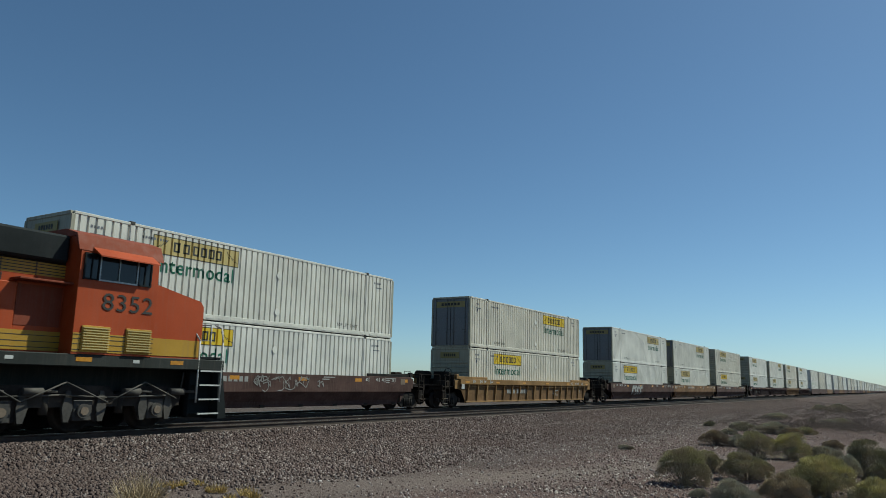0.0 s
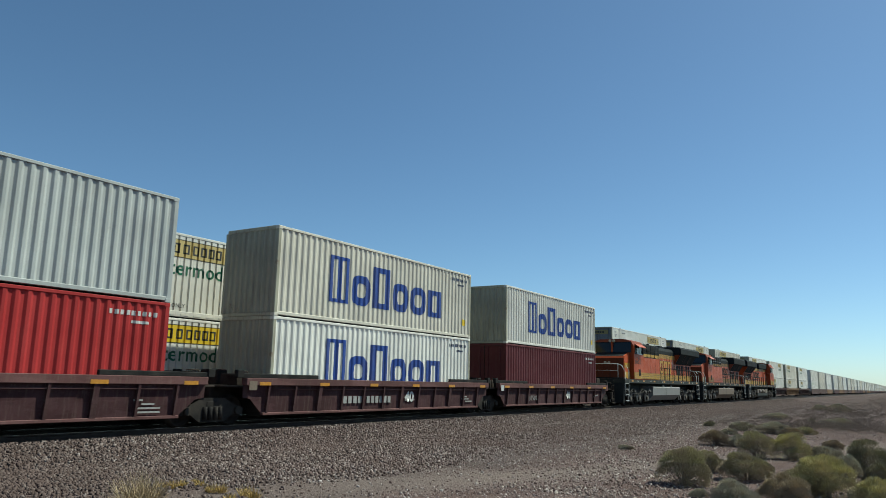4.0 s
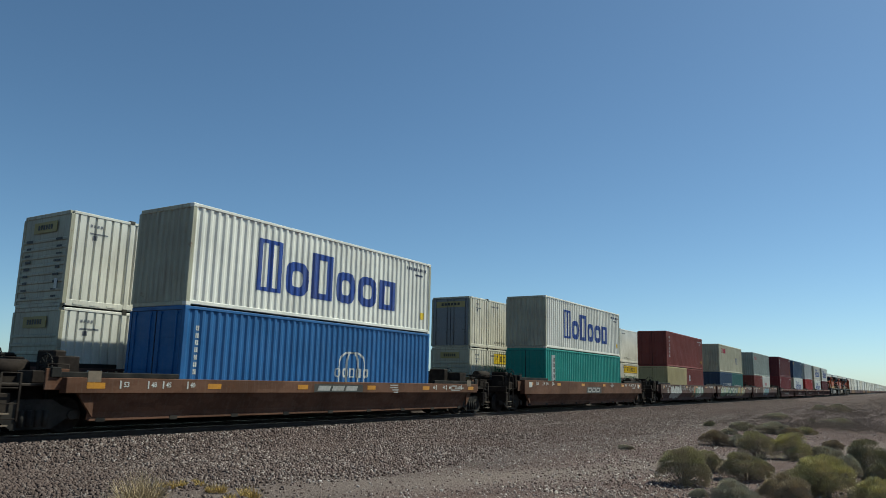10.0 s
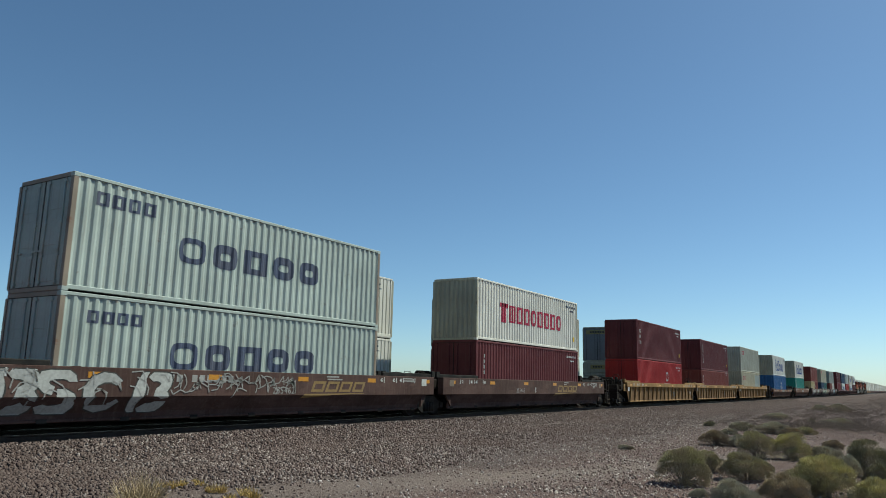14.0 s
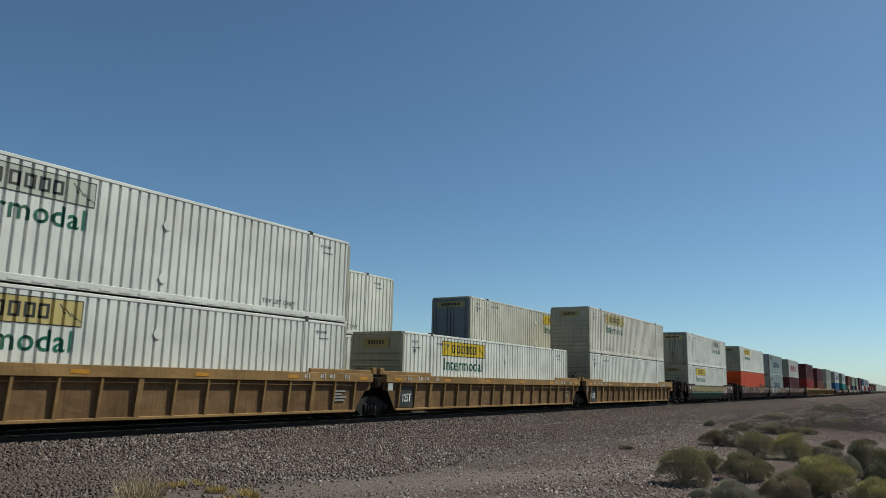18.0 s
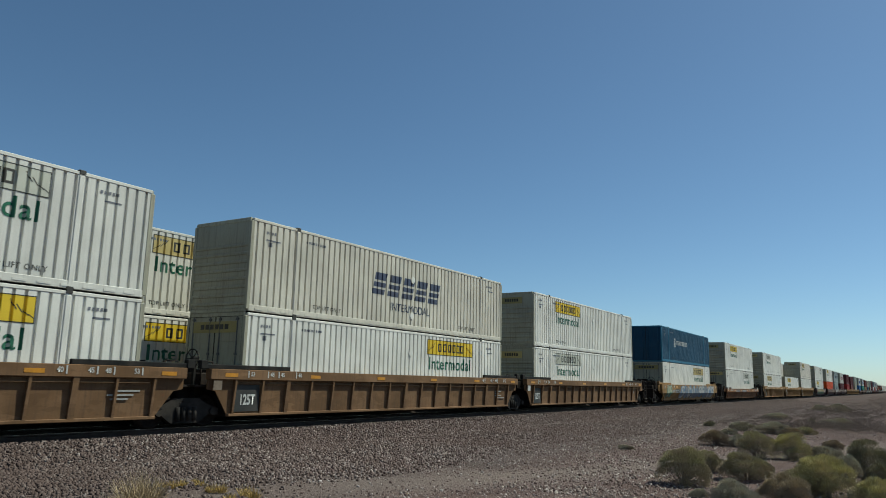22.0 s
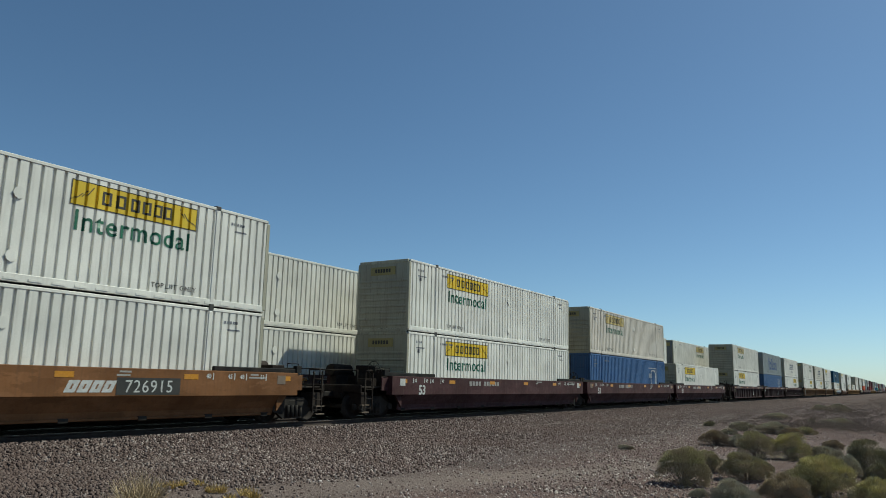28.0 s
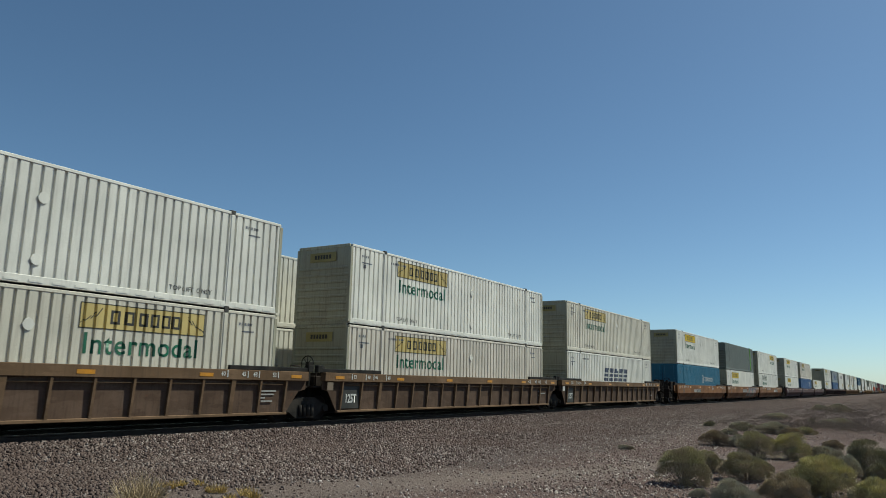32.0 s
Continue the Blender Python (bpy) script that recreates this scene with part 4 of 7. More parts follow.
def platform(c, flip, wl, hp, end, top, dark, paintm):
    """The deck over the truck with the gear that stands on it, part by part."""
    x0, x1 = wl + 0.2, hp + (1.15 if end == "coupler" else -0.12)

    def gear(name, mesh, mat=dark, label=""):
        return part(name, cached((name, wl, hp, end, top), lambda: mesh), mat, c, label, at=flip)

    gear("end_platform", Mesh().box(x0, x1, -0.55, 0.55, 0.72, 1.12, 0.03).box(x0, x1, -1.25, 1.25, 1.1, 1.16, 0.012))
    gear("bulkhead", Mesh().box(x0 + 0.05, x0 + 0.15, -1.38, 1.38, 1.16, top))
    if end == "coupler":
        gear("end_beam", Mesh().box(x1 - 0.1, x1, -1.35, 1.35, 0.95, 1.22, 0.02))
        rail = Mesh().path([(x1 - 0.05, -1.15, 1.2), (x1 - 0.05, -1.15, top + 0.18), (x1 - 0.05, 1.15, top + 0.18), (x1 - 0.05, 1.15, 1.2)], 0.022)
        gear("end_railing", rail)
        gear("air_tank", Mesh().tube((x0 + 0.6, 0.75, top + 0.2), (x0 + 1.7, 0.75, top + 0.2), 0.22, 14).box(x0 + 0.8, x0 + 1.5, 0.6, 0.9, 1.15, top + 0.02), dark, "dusty air tank on a bracket")
        gear("brake_stand", Mesh().box(x0 + 0.3, x0 + 0.85, -1.05, -0.45, 1.16, 1.8, 0.02))
        gear("valve_box", Mesh().box(x0 + 1.0, x0 + 1.35, -0.95, -0.3, 1.16, 1.45, 0.02))
        gear("relay_box", Mesh().box(x0 + 0.2, x0 + 0.5, -0.3, 0.5, 1.16, 1.95, 0.03))
        gear("side_box", Mesh().box(x1 - 0.5, x1 - 0.1, -1.3, -0.7, 0.5, 0.95, 0.02))
        for k, z in enumerate((0.25, 0.5)):
            gear("step" if k else "lower_step", Mesh().box(x1 - 0.45, x1 - 0.05, -1.42, -1.3, z, z + 0.03), TAN, "dusty steel step")
        gear("corner_plate", Mesh().box(x0 + 0.75, x0 + 1.3, -1.42, -1.37, 1.02, 1.5, 0.012), paintm, "dusty corner data board")
    else:
        gear("centre_bowl", Mesh().tube((hp - 0.2, 0, 0.7), (hp - 0.2, 0, 1.0), 0.32, 16))
        gear("grab_rail", Mesh().path([(x0 + 0.5, -1.1, 1.15), (x0 + 0.5, -1.1, top + 0.2), (x0 + 0.9, -1.1, top + 0.2), (x0 + 0.9, -1.1, 1.15)], 0.022))
        gear("valve_box", Mesh().box(x0 + 0.3, x0 + 0.75, -0.9, -0.2, 1.14, 1.5, 0.03))
        gear("relay_box", Mesh().box(x0 + 0.2, x0 + 0.6, 0.1, 0.9, 1.14, 1.62, 0.03))
        gear("brake_pipe", Mesh().path([(x0 + 0.5, 1.1, 1.15), (x0 + 0.5, 1.1, top + 0.25)], 0.018))


def ladder_mesh(top):
    m = Mesh()
    for x in (0, -0.42):
        m.box(x - 0.02, x + 0.02, -1.42, -1.38, 0.35, top + 0.1)
    for k in range(5):
        z = 0.4 + k * 0.33
        m.tube((0, -1.4, z), (-0.42, -1.4, z), 0.014, 6)
    return m


def brakewheel_mesh():
    m = Mesh()
    n = 16
    for k in range(n):
        a, b = 2 * pi * k / n, 2 * pi * (k + 1) / n
        m.tube((0, 0.27 * cos(a), 0.27 * sin(a)), (0, 0.27 * cos(b), 0.27 * sin(b)), 0.018, 5)
    for k in range(4):
        a = pi * k / 4
        m.tube((0, -0.27 * cos(a), -0.27 * sin(a)), (0, 0.27 * cos(a), 0.27 * sin(a)), 0.013, 5)
    return m.box(-0.02, 0.2, -0.07, 0.07, -0.07, 0.07, 0.01).box(0.05, 0.12, -0.05, 0.05, -1.1, 0.0)


# ---- locomotives ----
def locomotive(x, forward, number, tankm, body, old=False):
    """Six axle road engine, origin on the rail under its middle, nose to +x. n: the side turned to the dirt road."""
    n = -1 if forward else 1
    yellow = L_DULL if body is L_FADED else L_YELLOW
    c = thing("locomotive", pose(x, Y1, RAIL, 0, 0, 0 if forward else 180), "%s and black diesel locomotive with yellow stripes" % ("faded orange" if body is L_FADED else "orange"), "locomotive", "locomotives of the passing train")

    def nb(m, x0, x1, a, b, z0, z1, ch=0.0):
        return m.box(x0, x1, min(n * a, n * b), max(n * a, n * b), z0, z1, ch)

    def side(name, x0, x1, a, b, z0, z1, mat, ch=0.01, label="", parent=None):
        return part(name, nb(Mesh(), x0, x1, a, b, z0, z1, ch), mat, parent or c, label)

    # frame and walkway
    fr = part("underframe", Mesh().box(-10.4, 10.4, -1.52, 1.52, 1.56, 1.85, 0.02).box(-10.3, 10.3, -0.5, 0.5, 0.95, 1.57), L_SILL, c, "grey green steel underframe")
    for k in range(8):
        q = -9.6 + k * 2.6
        side("reflector", q, q + 0.4, 1.515, 1.526, 1.68, 1.78, AMBER, 0, "", fr)
    for k in range(6):
        q = -8.0 + k * 3.1
        side("stencil_bar", q, q + 0.18, 1.515, 1.526, 1.68, 1.76, WHITEI, 0, "", fr)
    # engine hood with its doors
    hood = part("engine_hood", Mesh().prism([(-0.9, 1.85), (0.9, 1.85), (0.9, 4.0), (0.72, 4.24), (-0.72, 4.24), (-0.9, 4.0)], "x", -4.5, 6.0), body, c)
    up = 0.2 if forward else 0.0  # the leading engine has a taller cab
    part("hood_roof", Mesh().prism([(-0.93, 3.93), (0.93, 3.93), (0.93, 4.22), (0.74, 4.48), (-0.74, 4.48), (-0.93, 4.22)], "x", -4.5, 6.0), L_DARK, c, "dark hood roof")
    for k in range(13):
        q = -4.45 + k * 0.8
        side("hood_door", q, q + 0.775, 0.89, 0.935, 1.93, 3.68, body, 0.012, "", hood)
        m = Mesh()
        nb(m, q + 0.03, q + 0.05, 0.935, 0.95, 2.0, 3.6)
        nb(m, q + 0.66, q + 0.72, 0.935, 0.955, 2.75, 2.85)
        part("door_hinge", m, INK, hood)
    for nm, z0, z1 in (("upper_stripe", 3.62, 3.93), ("lower_stripe", 1.90, 2.34)):
        side(nm, -4.5, 6.0, 0.93, 0.942, z0, z1, yellow, 0, "yellow painted stripe", hood)
        m = Mesh()
        for q in np.linspace(z0 + 0.05, z1 - 0.05, 2 if z1 - z0 < 0.3 else 4):
            nb(m, -4.5, 6.0, 0.942, 0.946, q - 0.009, q + 0.009)
        for k in range(13):
            nb(m, -4.46 + k * 0.8, -4.435 + k * 0.8, 0.942, 0.947, z0, z1)
        part("stripe_line", m, INK, hood, "thin black lines on the yellow stripe")
    # emblem as plain slanted blocks
    e0 = -3.9 if forward else -3.1
    zb, zh, w = (2.42, 0.98, 0.21) if old else (2.72, 0.72, 0.26)
    for k in range(4):
        q = e0 + k * 1.12
        sl = (0.35 if not old else 0.0) * (1 if forward else -1)
        y0, y1 = n * 0.94, n * 0.957
        bx = Mesh()
        pc = [(0, w, 0, zh), (0.88 - w, 0.88, 0, zh), (w, 0.88 - w, 0, 0.18), (w, 0.88 - w, zh - 0.18, zh)]
        for a0, a1, h0, h1 in pc:
            o = [(q + a0 + sl * h0 / zh, zb + h0), (q + a1 + sl * h0 / zh, zb + h0), (q + a1 + sl * h1 / zh, zb + h1), (q + a0 + sl * h1 / zh, zb + h1)]
            bx.prism(o, "y", min(y0, y1), max(y0, y1))
        if old:
            rim = Mesh()
            for a0, a1, h0, h1 in ((-0.04, 0.92, -0.04, 0), (-0.04, 0.92, zh, zh + 0.04), (-0.04, 0, 0, zh), (0.88, 0.92, 0, zh), (w, w + 0.03, 0.18, zh - 0.18), (0.85 - w, 0.88 - w, 0.18, zh - 0.18)):
                rim.box(q + a0, q + a1, min(y0, n * 0.95), max(y0, n * 0.95), zb + h0, zb + h1)
            part("mark_outline", rim, INK, hood)
        part("mark_bar", bx, yellow if old else L_DARK, hood, "%s emblem block" % ("yellow" if old else "black"))
    if not old:
        sw = Mesh()
        a, b = (e0 - 0.9, e0 + 4.2) if forward else (e0 + 5.2, e0)
        sw.prism([(a, 2.36), (b, 2.50), (b, 2.54), (a + (0.3 if forward else -0.3), 2.58)], "y", min(n * 0.945, n * 0.953), max(n * 0.945, n * 0.953))
        part("swoosh_mark", sw, L_DARK, hood, "long black wedge")
    # radiator end
    wz = 4.08 if old else 3.98
    rad = part("radiator_cab", Mesh().prism([(-0.9, 1.85), (0.9, 1.85), (0.9, 3.25), (1.42, wz), (-1.42, wz), (-0.9, 3.25)], "x", -9.95, -4.5), body, c)
    wing = Mesh().prism([(-1.45, wz - 0.02), (1.45, wz - 0.02), (1.53, wz + 0.04), (1.53, 4.55), (1.38, 4.7), (-1.38, 4.7), (-1.53, 4.55), (-1.53, wz + 0.04)], "x", -10.75, -4.35)
    part("radiator_wing", wing, L_DARK, c, "dark overhanging radiator roof")
    for k in range(3):
        part("radiator_fan_grille", Mesh().tube((-9.4 + k * 2.0, 0, 4.69), (-9.4 + k * 2.0, 0, 4.74), 0.85, 24), BLACK, c)
    for k in range(3):
        q = -9.9 + k * 1.8
        m = Mesh().add([(q, n * 0.95, 3.27), (q + 1.77, n * 0.95, 3.27), (q + 1.77, n * 1.43, wz - 0.02), (q, n * 1.43, wz - 0.02)], [(0, 1, 2, 3)]).add([(q, n * 0.92, 3.29), (q + 1.77, n * 0.92, 3.29), (q + 1.77, n * 1.40, wz), (q, n * 1.40, wz)], [(3, 2, 1, 0)])
        part("intake_screen", m, BLACK, rad, "black intake screen")
    for k in range(6):
        q = -9.45 + k * 0.78
        d = side("filter_door", q, q + 0.52, 0.89, 0.925, 2.0, 3.18, BLACK if k != 2 or forward else body, 0.01, "black slatted filter door", rad)
        if k % 2 == 0:
            m = Mesh()
            for j in range(9):
                nb(m, q + 0.05, q + 0.47, 0.925, 0.935, 2.08 + j * 0.12, 2.13 + j * 0.12)
            part("slat", m, L_DARK, d)
    side("lower_stripe", -9.95, -4.5, 0.9, 0.93, 1.90, 2.34, yellow, 0, "yellow painted stripe", rad)
    m = Mesh()
    for q in (1.94, 2.08, 2.2, 2.3):
        nb(m, -9.95, -4.5, 0.93, 0.935, q - 0.008, q + 0.008)
    part("stripe_line", m, INK, rad)
    # cab and nose
    c0, c1 = (5.85, 8.0) if forward else (6.2, 8.4)
    cab = part("cab", Mesh().prism([(-1.53, 1.85), (1.53, 1.85), (1.53, 4.2 + up / 2), (1.36, 4.5 + up), (-1.36, 4.5 + up), (-1.53, 4.2 + up / 2)], "x", c0, c1), body, c)
    nw = 1.42 if forward else 1.22
    part("cab_roof", Mesh().prism([(-1.54, 4.19 + up / 2), (-1.37, 4.5 + up), (-0.9, 4.64 + up), (0.9, 4.64 + up), (1.37, 4.5 + up), (1.54, 4.19 + up / 2), (1.5, 4.19 + up / 2), (1.3, 4.44 + up), (-1.3, 4.44 + up), (-1.5, 4.19 + up / 2)], "x", c0 - 0.06, c1 + 0.12), L_ROOF, c, "dusty orange cab roof")
    part("antenna_dome", Mesh().box(c0 + 0.5, c0 + 1.3, -0.5, 0.5, 4.62 + up, 4.72 + up, 0.03), L_DARK, c)
    part("nose", Mesh().prism([(c1, 1.85), (9.62, 1.85), (9.62, 3.28), (9.5, 3.42), (c1, 3.74)], "y", -nw, nw), body, c)
    part("nose_front", Mesh().prism([(9.615, 1.9), (9.632, 1.9), (9.632, 3.27), (9.615, 3.27)], "y", -1.16, 1.16), L_NOSE, c, "sooty insect-stained nose front with shade in its paint")
    part("nose_door", Mesh().box(9.63, 9.66, -0.95, -0.3, 1.95, 3.1, 0.01), L_NOSE, c)
    part("anticlimber", Mesh().box(9.6, 10.35, -1.4, 1.4, 1.86, 1.93, 0.01), L_DARK, c)
    part("nose_top", Mesh().prism([(c1, 3.742), (9.5, 3.422), (9.5, 3.43), (c1, 3.752)], "y", -1.1, 1.1), L_DARK, c, "dark anti glare nose top")
    ws = Mesh().prism([(c1 - 0.01, 3.7), (c1 + 0.16, 3.7), (c1 + 0.04, 4.45 + up), (c1 - 0.01, 4.45 + up)], "y", -1.35, 1.35)
    part("windshield", ws, GLASS, c, "dark cab windshield")
    part("window_post", Mesh().box(c1, c1 + 0.2, -0.06, 0.06, 3.7, 4.45 + up), body, c)
    for z in (2.95, 4.52 + up):
        part("headlight", Mesh().tube((9.6 if z < 4 else c1 + 0.1, -0.13, z), (9.68 if z < 4 else c1 + 0.22, -0.13, z), 0.1, 12).tube((9.6 if z < 4 else c1 + 0.1, 0.13, z), (9.68 if z < 4 else c1 + 0.22, 0.13, z), 0.1, 12), STEEL, c)
    wx = [(c0 + 0.12, c0 + 0.45), (c0 + 0.52, c0 + 1.5), (c0 + 1.57, c0 + (1.9 if forward else 2.0))]
    for a, b in wx:
        w = side("side_window", a, b, 1.52, 1.54, 3.64, 4.2, GLASS, 0, "dark glazed cab side window", cab)
        m = Mesh()
        for p in ((a - 0.035, a, 3.6, 4.24), (b, b + 0.035, 3.6, 4.24), (a, b, 3.6, 3.64), (a, b, 4.2, 4.24), ((a + b) / 2 - 0.012, (a + b) / 2 + 0.012, 3.64, 4.2)):
            nb(m, p[0], p[1], 1.52, 1.565, p[2], p[3])
        part("window_frame", m, L_DARK if a != wx[1][0] else STEEL, w)
    vis = Mesh().prism([(n * 1.53, 4.25 + up / 3), (n * 1.86, 4.08 + up / 3), (n * 1.86, 4.11 + up / 3), (n * 1.5, 4.33 + up / 3)], "x", c0 + 0.3, c0 + 1.95)
    part("sun_visor", vis, body, cab, "sloping orange awning")
    side("lower_stripe", c0, c1, 1.53, 1.542, 1.90, 2.34, yellow, 0, "yellow painted stripe", cab)
    side("lower_stripe", c1, 9.6, nw, nw + 0.012, 1.90, 2.34, yellow, 0, "", c)
    m = Mesh()
    for q in (1.95, 2.08, 2.2, 2.3):
        nb(m, c0, c1, 1.542, 1.547, q - 0.008, q + 0.008)
    part("stripe_line", m, INK, cab)
    if old:
        side("nose_stripe", c1 + 0.05, 9.58, 1.22, 1.235, 2.62, 2.95, yellow, 0, "yellow wrap-round stripe", c)
    s = 0.40
    part("lettering", words(number, 0.0, 1.05), INK, cab, "dark painted road number", at=pose(7.2 if forward else 7.62, n * 1.546, 2.92) @ pose(0, 0, 0, 0, 0, 0 if forward else 180) @ Matrix.Diagonal((s * 1.2, 1, s * 1.03, 1)))
    if forward:
        part("roof_box", Mesh().box(-0.4, 5.8, -1.12, 1.12, 3.97, 4.64, 0.06), L_DARK, c, "dark raised roof section")
        for a in (6.05, 7.2):
            g = side("louver_panel", a, a + 0.72, 1.53, 1.56, 1.93, 2.52, yellow, 0.005, "", cab)
            for j in range(9):
                side("slat", a + 0.02, a + 0.7, 1.555, 1.6, 1.96 + j * 0.062, 1.985 + j * 0.062, SIGNF, 0, "", g)
        side("equipment_box", 4.72, 5.85, 0.9, 1.0, 1.85, 3.45, body, 0.02)
        side("box_lid", 4.6, 5.85, 0.9, 1.36, 3.45, 3.5, L_ROOF, 0.01, "dusty orange shelf over the doorway")
        side("lower_stripe", 4.72, 5.85, 1.0, 1.012, 1.9, 2.34, yellow, 0, "yellow painted stripe")
        side("lower_stripe", 3.4, 4.72, 1.05, 1.062, 1.9, 2.34, yellow, 0, "yellow painted stripe")
        for z in (1.97, 2.1, 2.24):
            side("stripe_line", 4.72, 5.85, 1.012, 1.016, z - 0.008, z + 0.008, INK, 0)
            side("stripe_line", 3.4, 4.72, 1.062, 1.066, z - 0.008, z + 0.008, INK, 0)
        # Thin sheet in the darker roof paint, standing in for shade inside the doorway.
        side("toilet_recess", 4.75, 5.8, 1.0, 1.01, 2.45, 3.38, L_ROOF, 0, "dark orange sheet painted as the doorway shade")
        side("cab_step_panel", 3.4, 4.72, 0.93, 1.05, 1.85, 3.4, body, 0.02)
    else:
        p = side("equipment_cabinet", 2.1, 6.2, 0.92, 1.53, 1.85, 3.45, body, 0.03, "wide flush orange equipment cabinet")
        side("lower_stripe", 2.1, 6.2, 1.53, 1.542, 1.90, 2.34, yellow if old else body, 0, "", p)
        m = Mesh()
        for q in (1.93, 2.08, 2.2, 2.31):
            nb(m, 2.1, 6.2, 1.542, 1.547, q - 0.008, q + 0.008)
        part("stripe_line", m, INK, p)
        for q in (3.3, 4.6):
            side("panel_seam", q, q + 0.015, 1.53, 1.536, 2.36, 3.43, INK, 0, "", p)
        side("cabinet_deck", 2.1, 6.2, 0.92, 1.54, 3.45, 3.48, L_DARK)
        for q in np.linspace(2.2, 6.0, 5):
            part("rail_post", Mesh().tube((q, n * 1.45, 3.4), (q, n * 1.45, 4.4), 0.02, 6), L_DARK, c)
        for z in (3.95, 4.4):
            part("deck_rail", Mesh().tube((2.2, n * 1.45, z), (6.0, n * 1.45, z), 0.018, 6), STEEL if not old else L_DARK, c)
        side("dynamic_brake_box", 1.2, 5.9, 0.0, 1.25, 3.48, 4.42, L_DARK, 0.04)
        side("upper_stripe", 1.2, 5.9, 1.25, 1.258, 3.5, 3.74, yellow, 0, "yellow painted stripe")
        for k in range(3):
            q = 2.6 + k * 1.1
            side("brake_grid", q, q + 0.8, 1.25, 1.27, 3.85, 4.3, BLACK, 0.01)
        side("battery_box", c0 + 0.75, c0 + 1.2, 1.53, 1.56, 2.1, 2.55, BLACK, 0.01)
    for q, z in ((-3.4, 3.3), (-1.2, 3.45), (0.9, 3.2), (2.0, 3.4), (-2.6, 2.5), (-0.4, 2.5), (1.7, 2.48)):
        side("warning_label", q, q + 0.13, 0.935, 0.943, z, z + 0.08, WHITEI, 0, "", hood)
    # roof gear
    part("exhaust_stack", Mesh().box(-2.6, -1.7, -0.45, 0.45, 4.25, 4.7 if old else 4.56, 0.04), L_DARK, c)
    hz = 4.66
    h = Mesh().box(-0.6, 0.2, -0.04, 0.04, hz - 0.2, hz - 0.04)
    for k in range(3):
        h.tube((-0.55 + k * 0.3, -0.12 + k * 0.12, hz), (-0.15 + k * 0.3, -0.12 + k * 0.12, hz), 0.04, 10, 0.1)
    part("horn", h, BLACK, c, "cluster of air horns")
    # tank
    if forward:
        part("fuel_tank", Mesh().prism([(-1.1, 0.30), (1.1, 0.30), (1.4, 0.5), (1.4, 0.82), (-1.4, 0.82), (-1.4, 0.5)], "x", -4.1, 3.4), L_SILL, c, "dusty dark fuel tank")
        for a, b in ((-2.9, -1.05), (-0.6, 1.3)):
            r = part("air_reservoir", Mesh().tube((a, n * 1.2, 1.08), (b, n * 1.2, 1.08), 0.26, 20), TAN, c, "dusty tan air reservoir")
            for q in (a + 0.15, b - 0.15):
                part("strap", Mesh().tube((q - 0.03, n * 1.2, 1.08), (q + 0.03, n * 1.2, 1.08), 0.275, 20), TAN, r)
        side("valve_box", -4.1, -3.2, 0.9, 1.42, 0.82, 1.34, TAN, 0.03)
        side("valve_box", 1.75, 3.4, 0.9, 1.42, 0.82, 1.32, TAN, 0.03)
    else:
        t = part("fuel_tank", Mesh().prism([(-1.0, 0.33), (1.0, 0.33), (1.42, 0.72), (1.46, 1.3), (1.40, 1.36), (-1.40, 1.36), (-1.46, 1.3), (-1.42, 0.72)], "x", -3.85, 3.72), tankm, c, "dusty %s fuel tank" % ("tan" if tankm is TAN else "silver"))
        for q in (-1.4, 0.9):
            part("filler_cap", Mesh().tube((q, n * 1.3, 1.33), (q, n * 1.44, 1.42), 0.08, 10), WHITEI, t)
        side("tank_seam", 0.3, 0.34, 1.462, 1.47, 0.74, 1.3, INK, 0, "", t)
    # trucks
    for s in (1, -1):
        tx = s * 6.55
        t = part("truck", Mesh().box(-2.5, 2.5, -0.9, 0.9, 0.62, 0.95, 0.03), GUNK, c, "three axle power truck", pose(tx, 0, 0))
        for sd in (-1, 1):
            o = [(-2.75, 0.95), (-2.6, 1.12), (-1.3, 1.12), (-1.1, 0.92), (-0.75, 0.92), (-0.6, 1.12), (0.6, 1.12), (0.75, 0.92), (1.1, 0.92), (1.3, 1.12), (2.6, 1.12), (2.75, 0.95), (2.7, 0.62), (2.3, 0.6), (2.2, 0.3), (1.5, 0.3), (1.35, 0.62), (0.4, 0.62), (0.3, 0.3), (-0.4, 0.3), (-0.5, 0.62), (-1.35, 0.62), (-1.5, 0.3), (-2.2, 0.3), (-2.3, 0.6), (-2.7, 0.62)]
            sf = part("side_frame", Mesh().prism(o, "y", min(sd * 1.02, sd * 1.16), max(sd * 1.02, sd * 1.16)), WHEELS, t)
            if sd == n:
                for ax in (-1.95, -0.05, 1.95):
                    part("journal_box", Mesh().tube((ax, sd * 1.15, 0.53), (ax, sd * 1.28, 0.53), 0.17, 14).box(ax - 0.24, ax + 0.24, min(sd * 1.12, sd * 1.2), max(sd * 1.12, sd * 1.2), 0.3, 0.78, 0.02), TRUCKG, sf)
                for ax in (-1.3, 1.2, 2.55, -2.5):
                    part("brake_cylinder", Mesh().tube((ax - 0.25, sd * 1.25, 0.98), (ax + 0.2, sd * 1.25, 0.98), 0.095, 12).tube((ax + 0.2, sd * 1.25, 0.98), (ax + 0.55, sd * 1.25, 0.98), 0.035, 8), TRUCKG, sf)
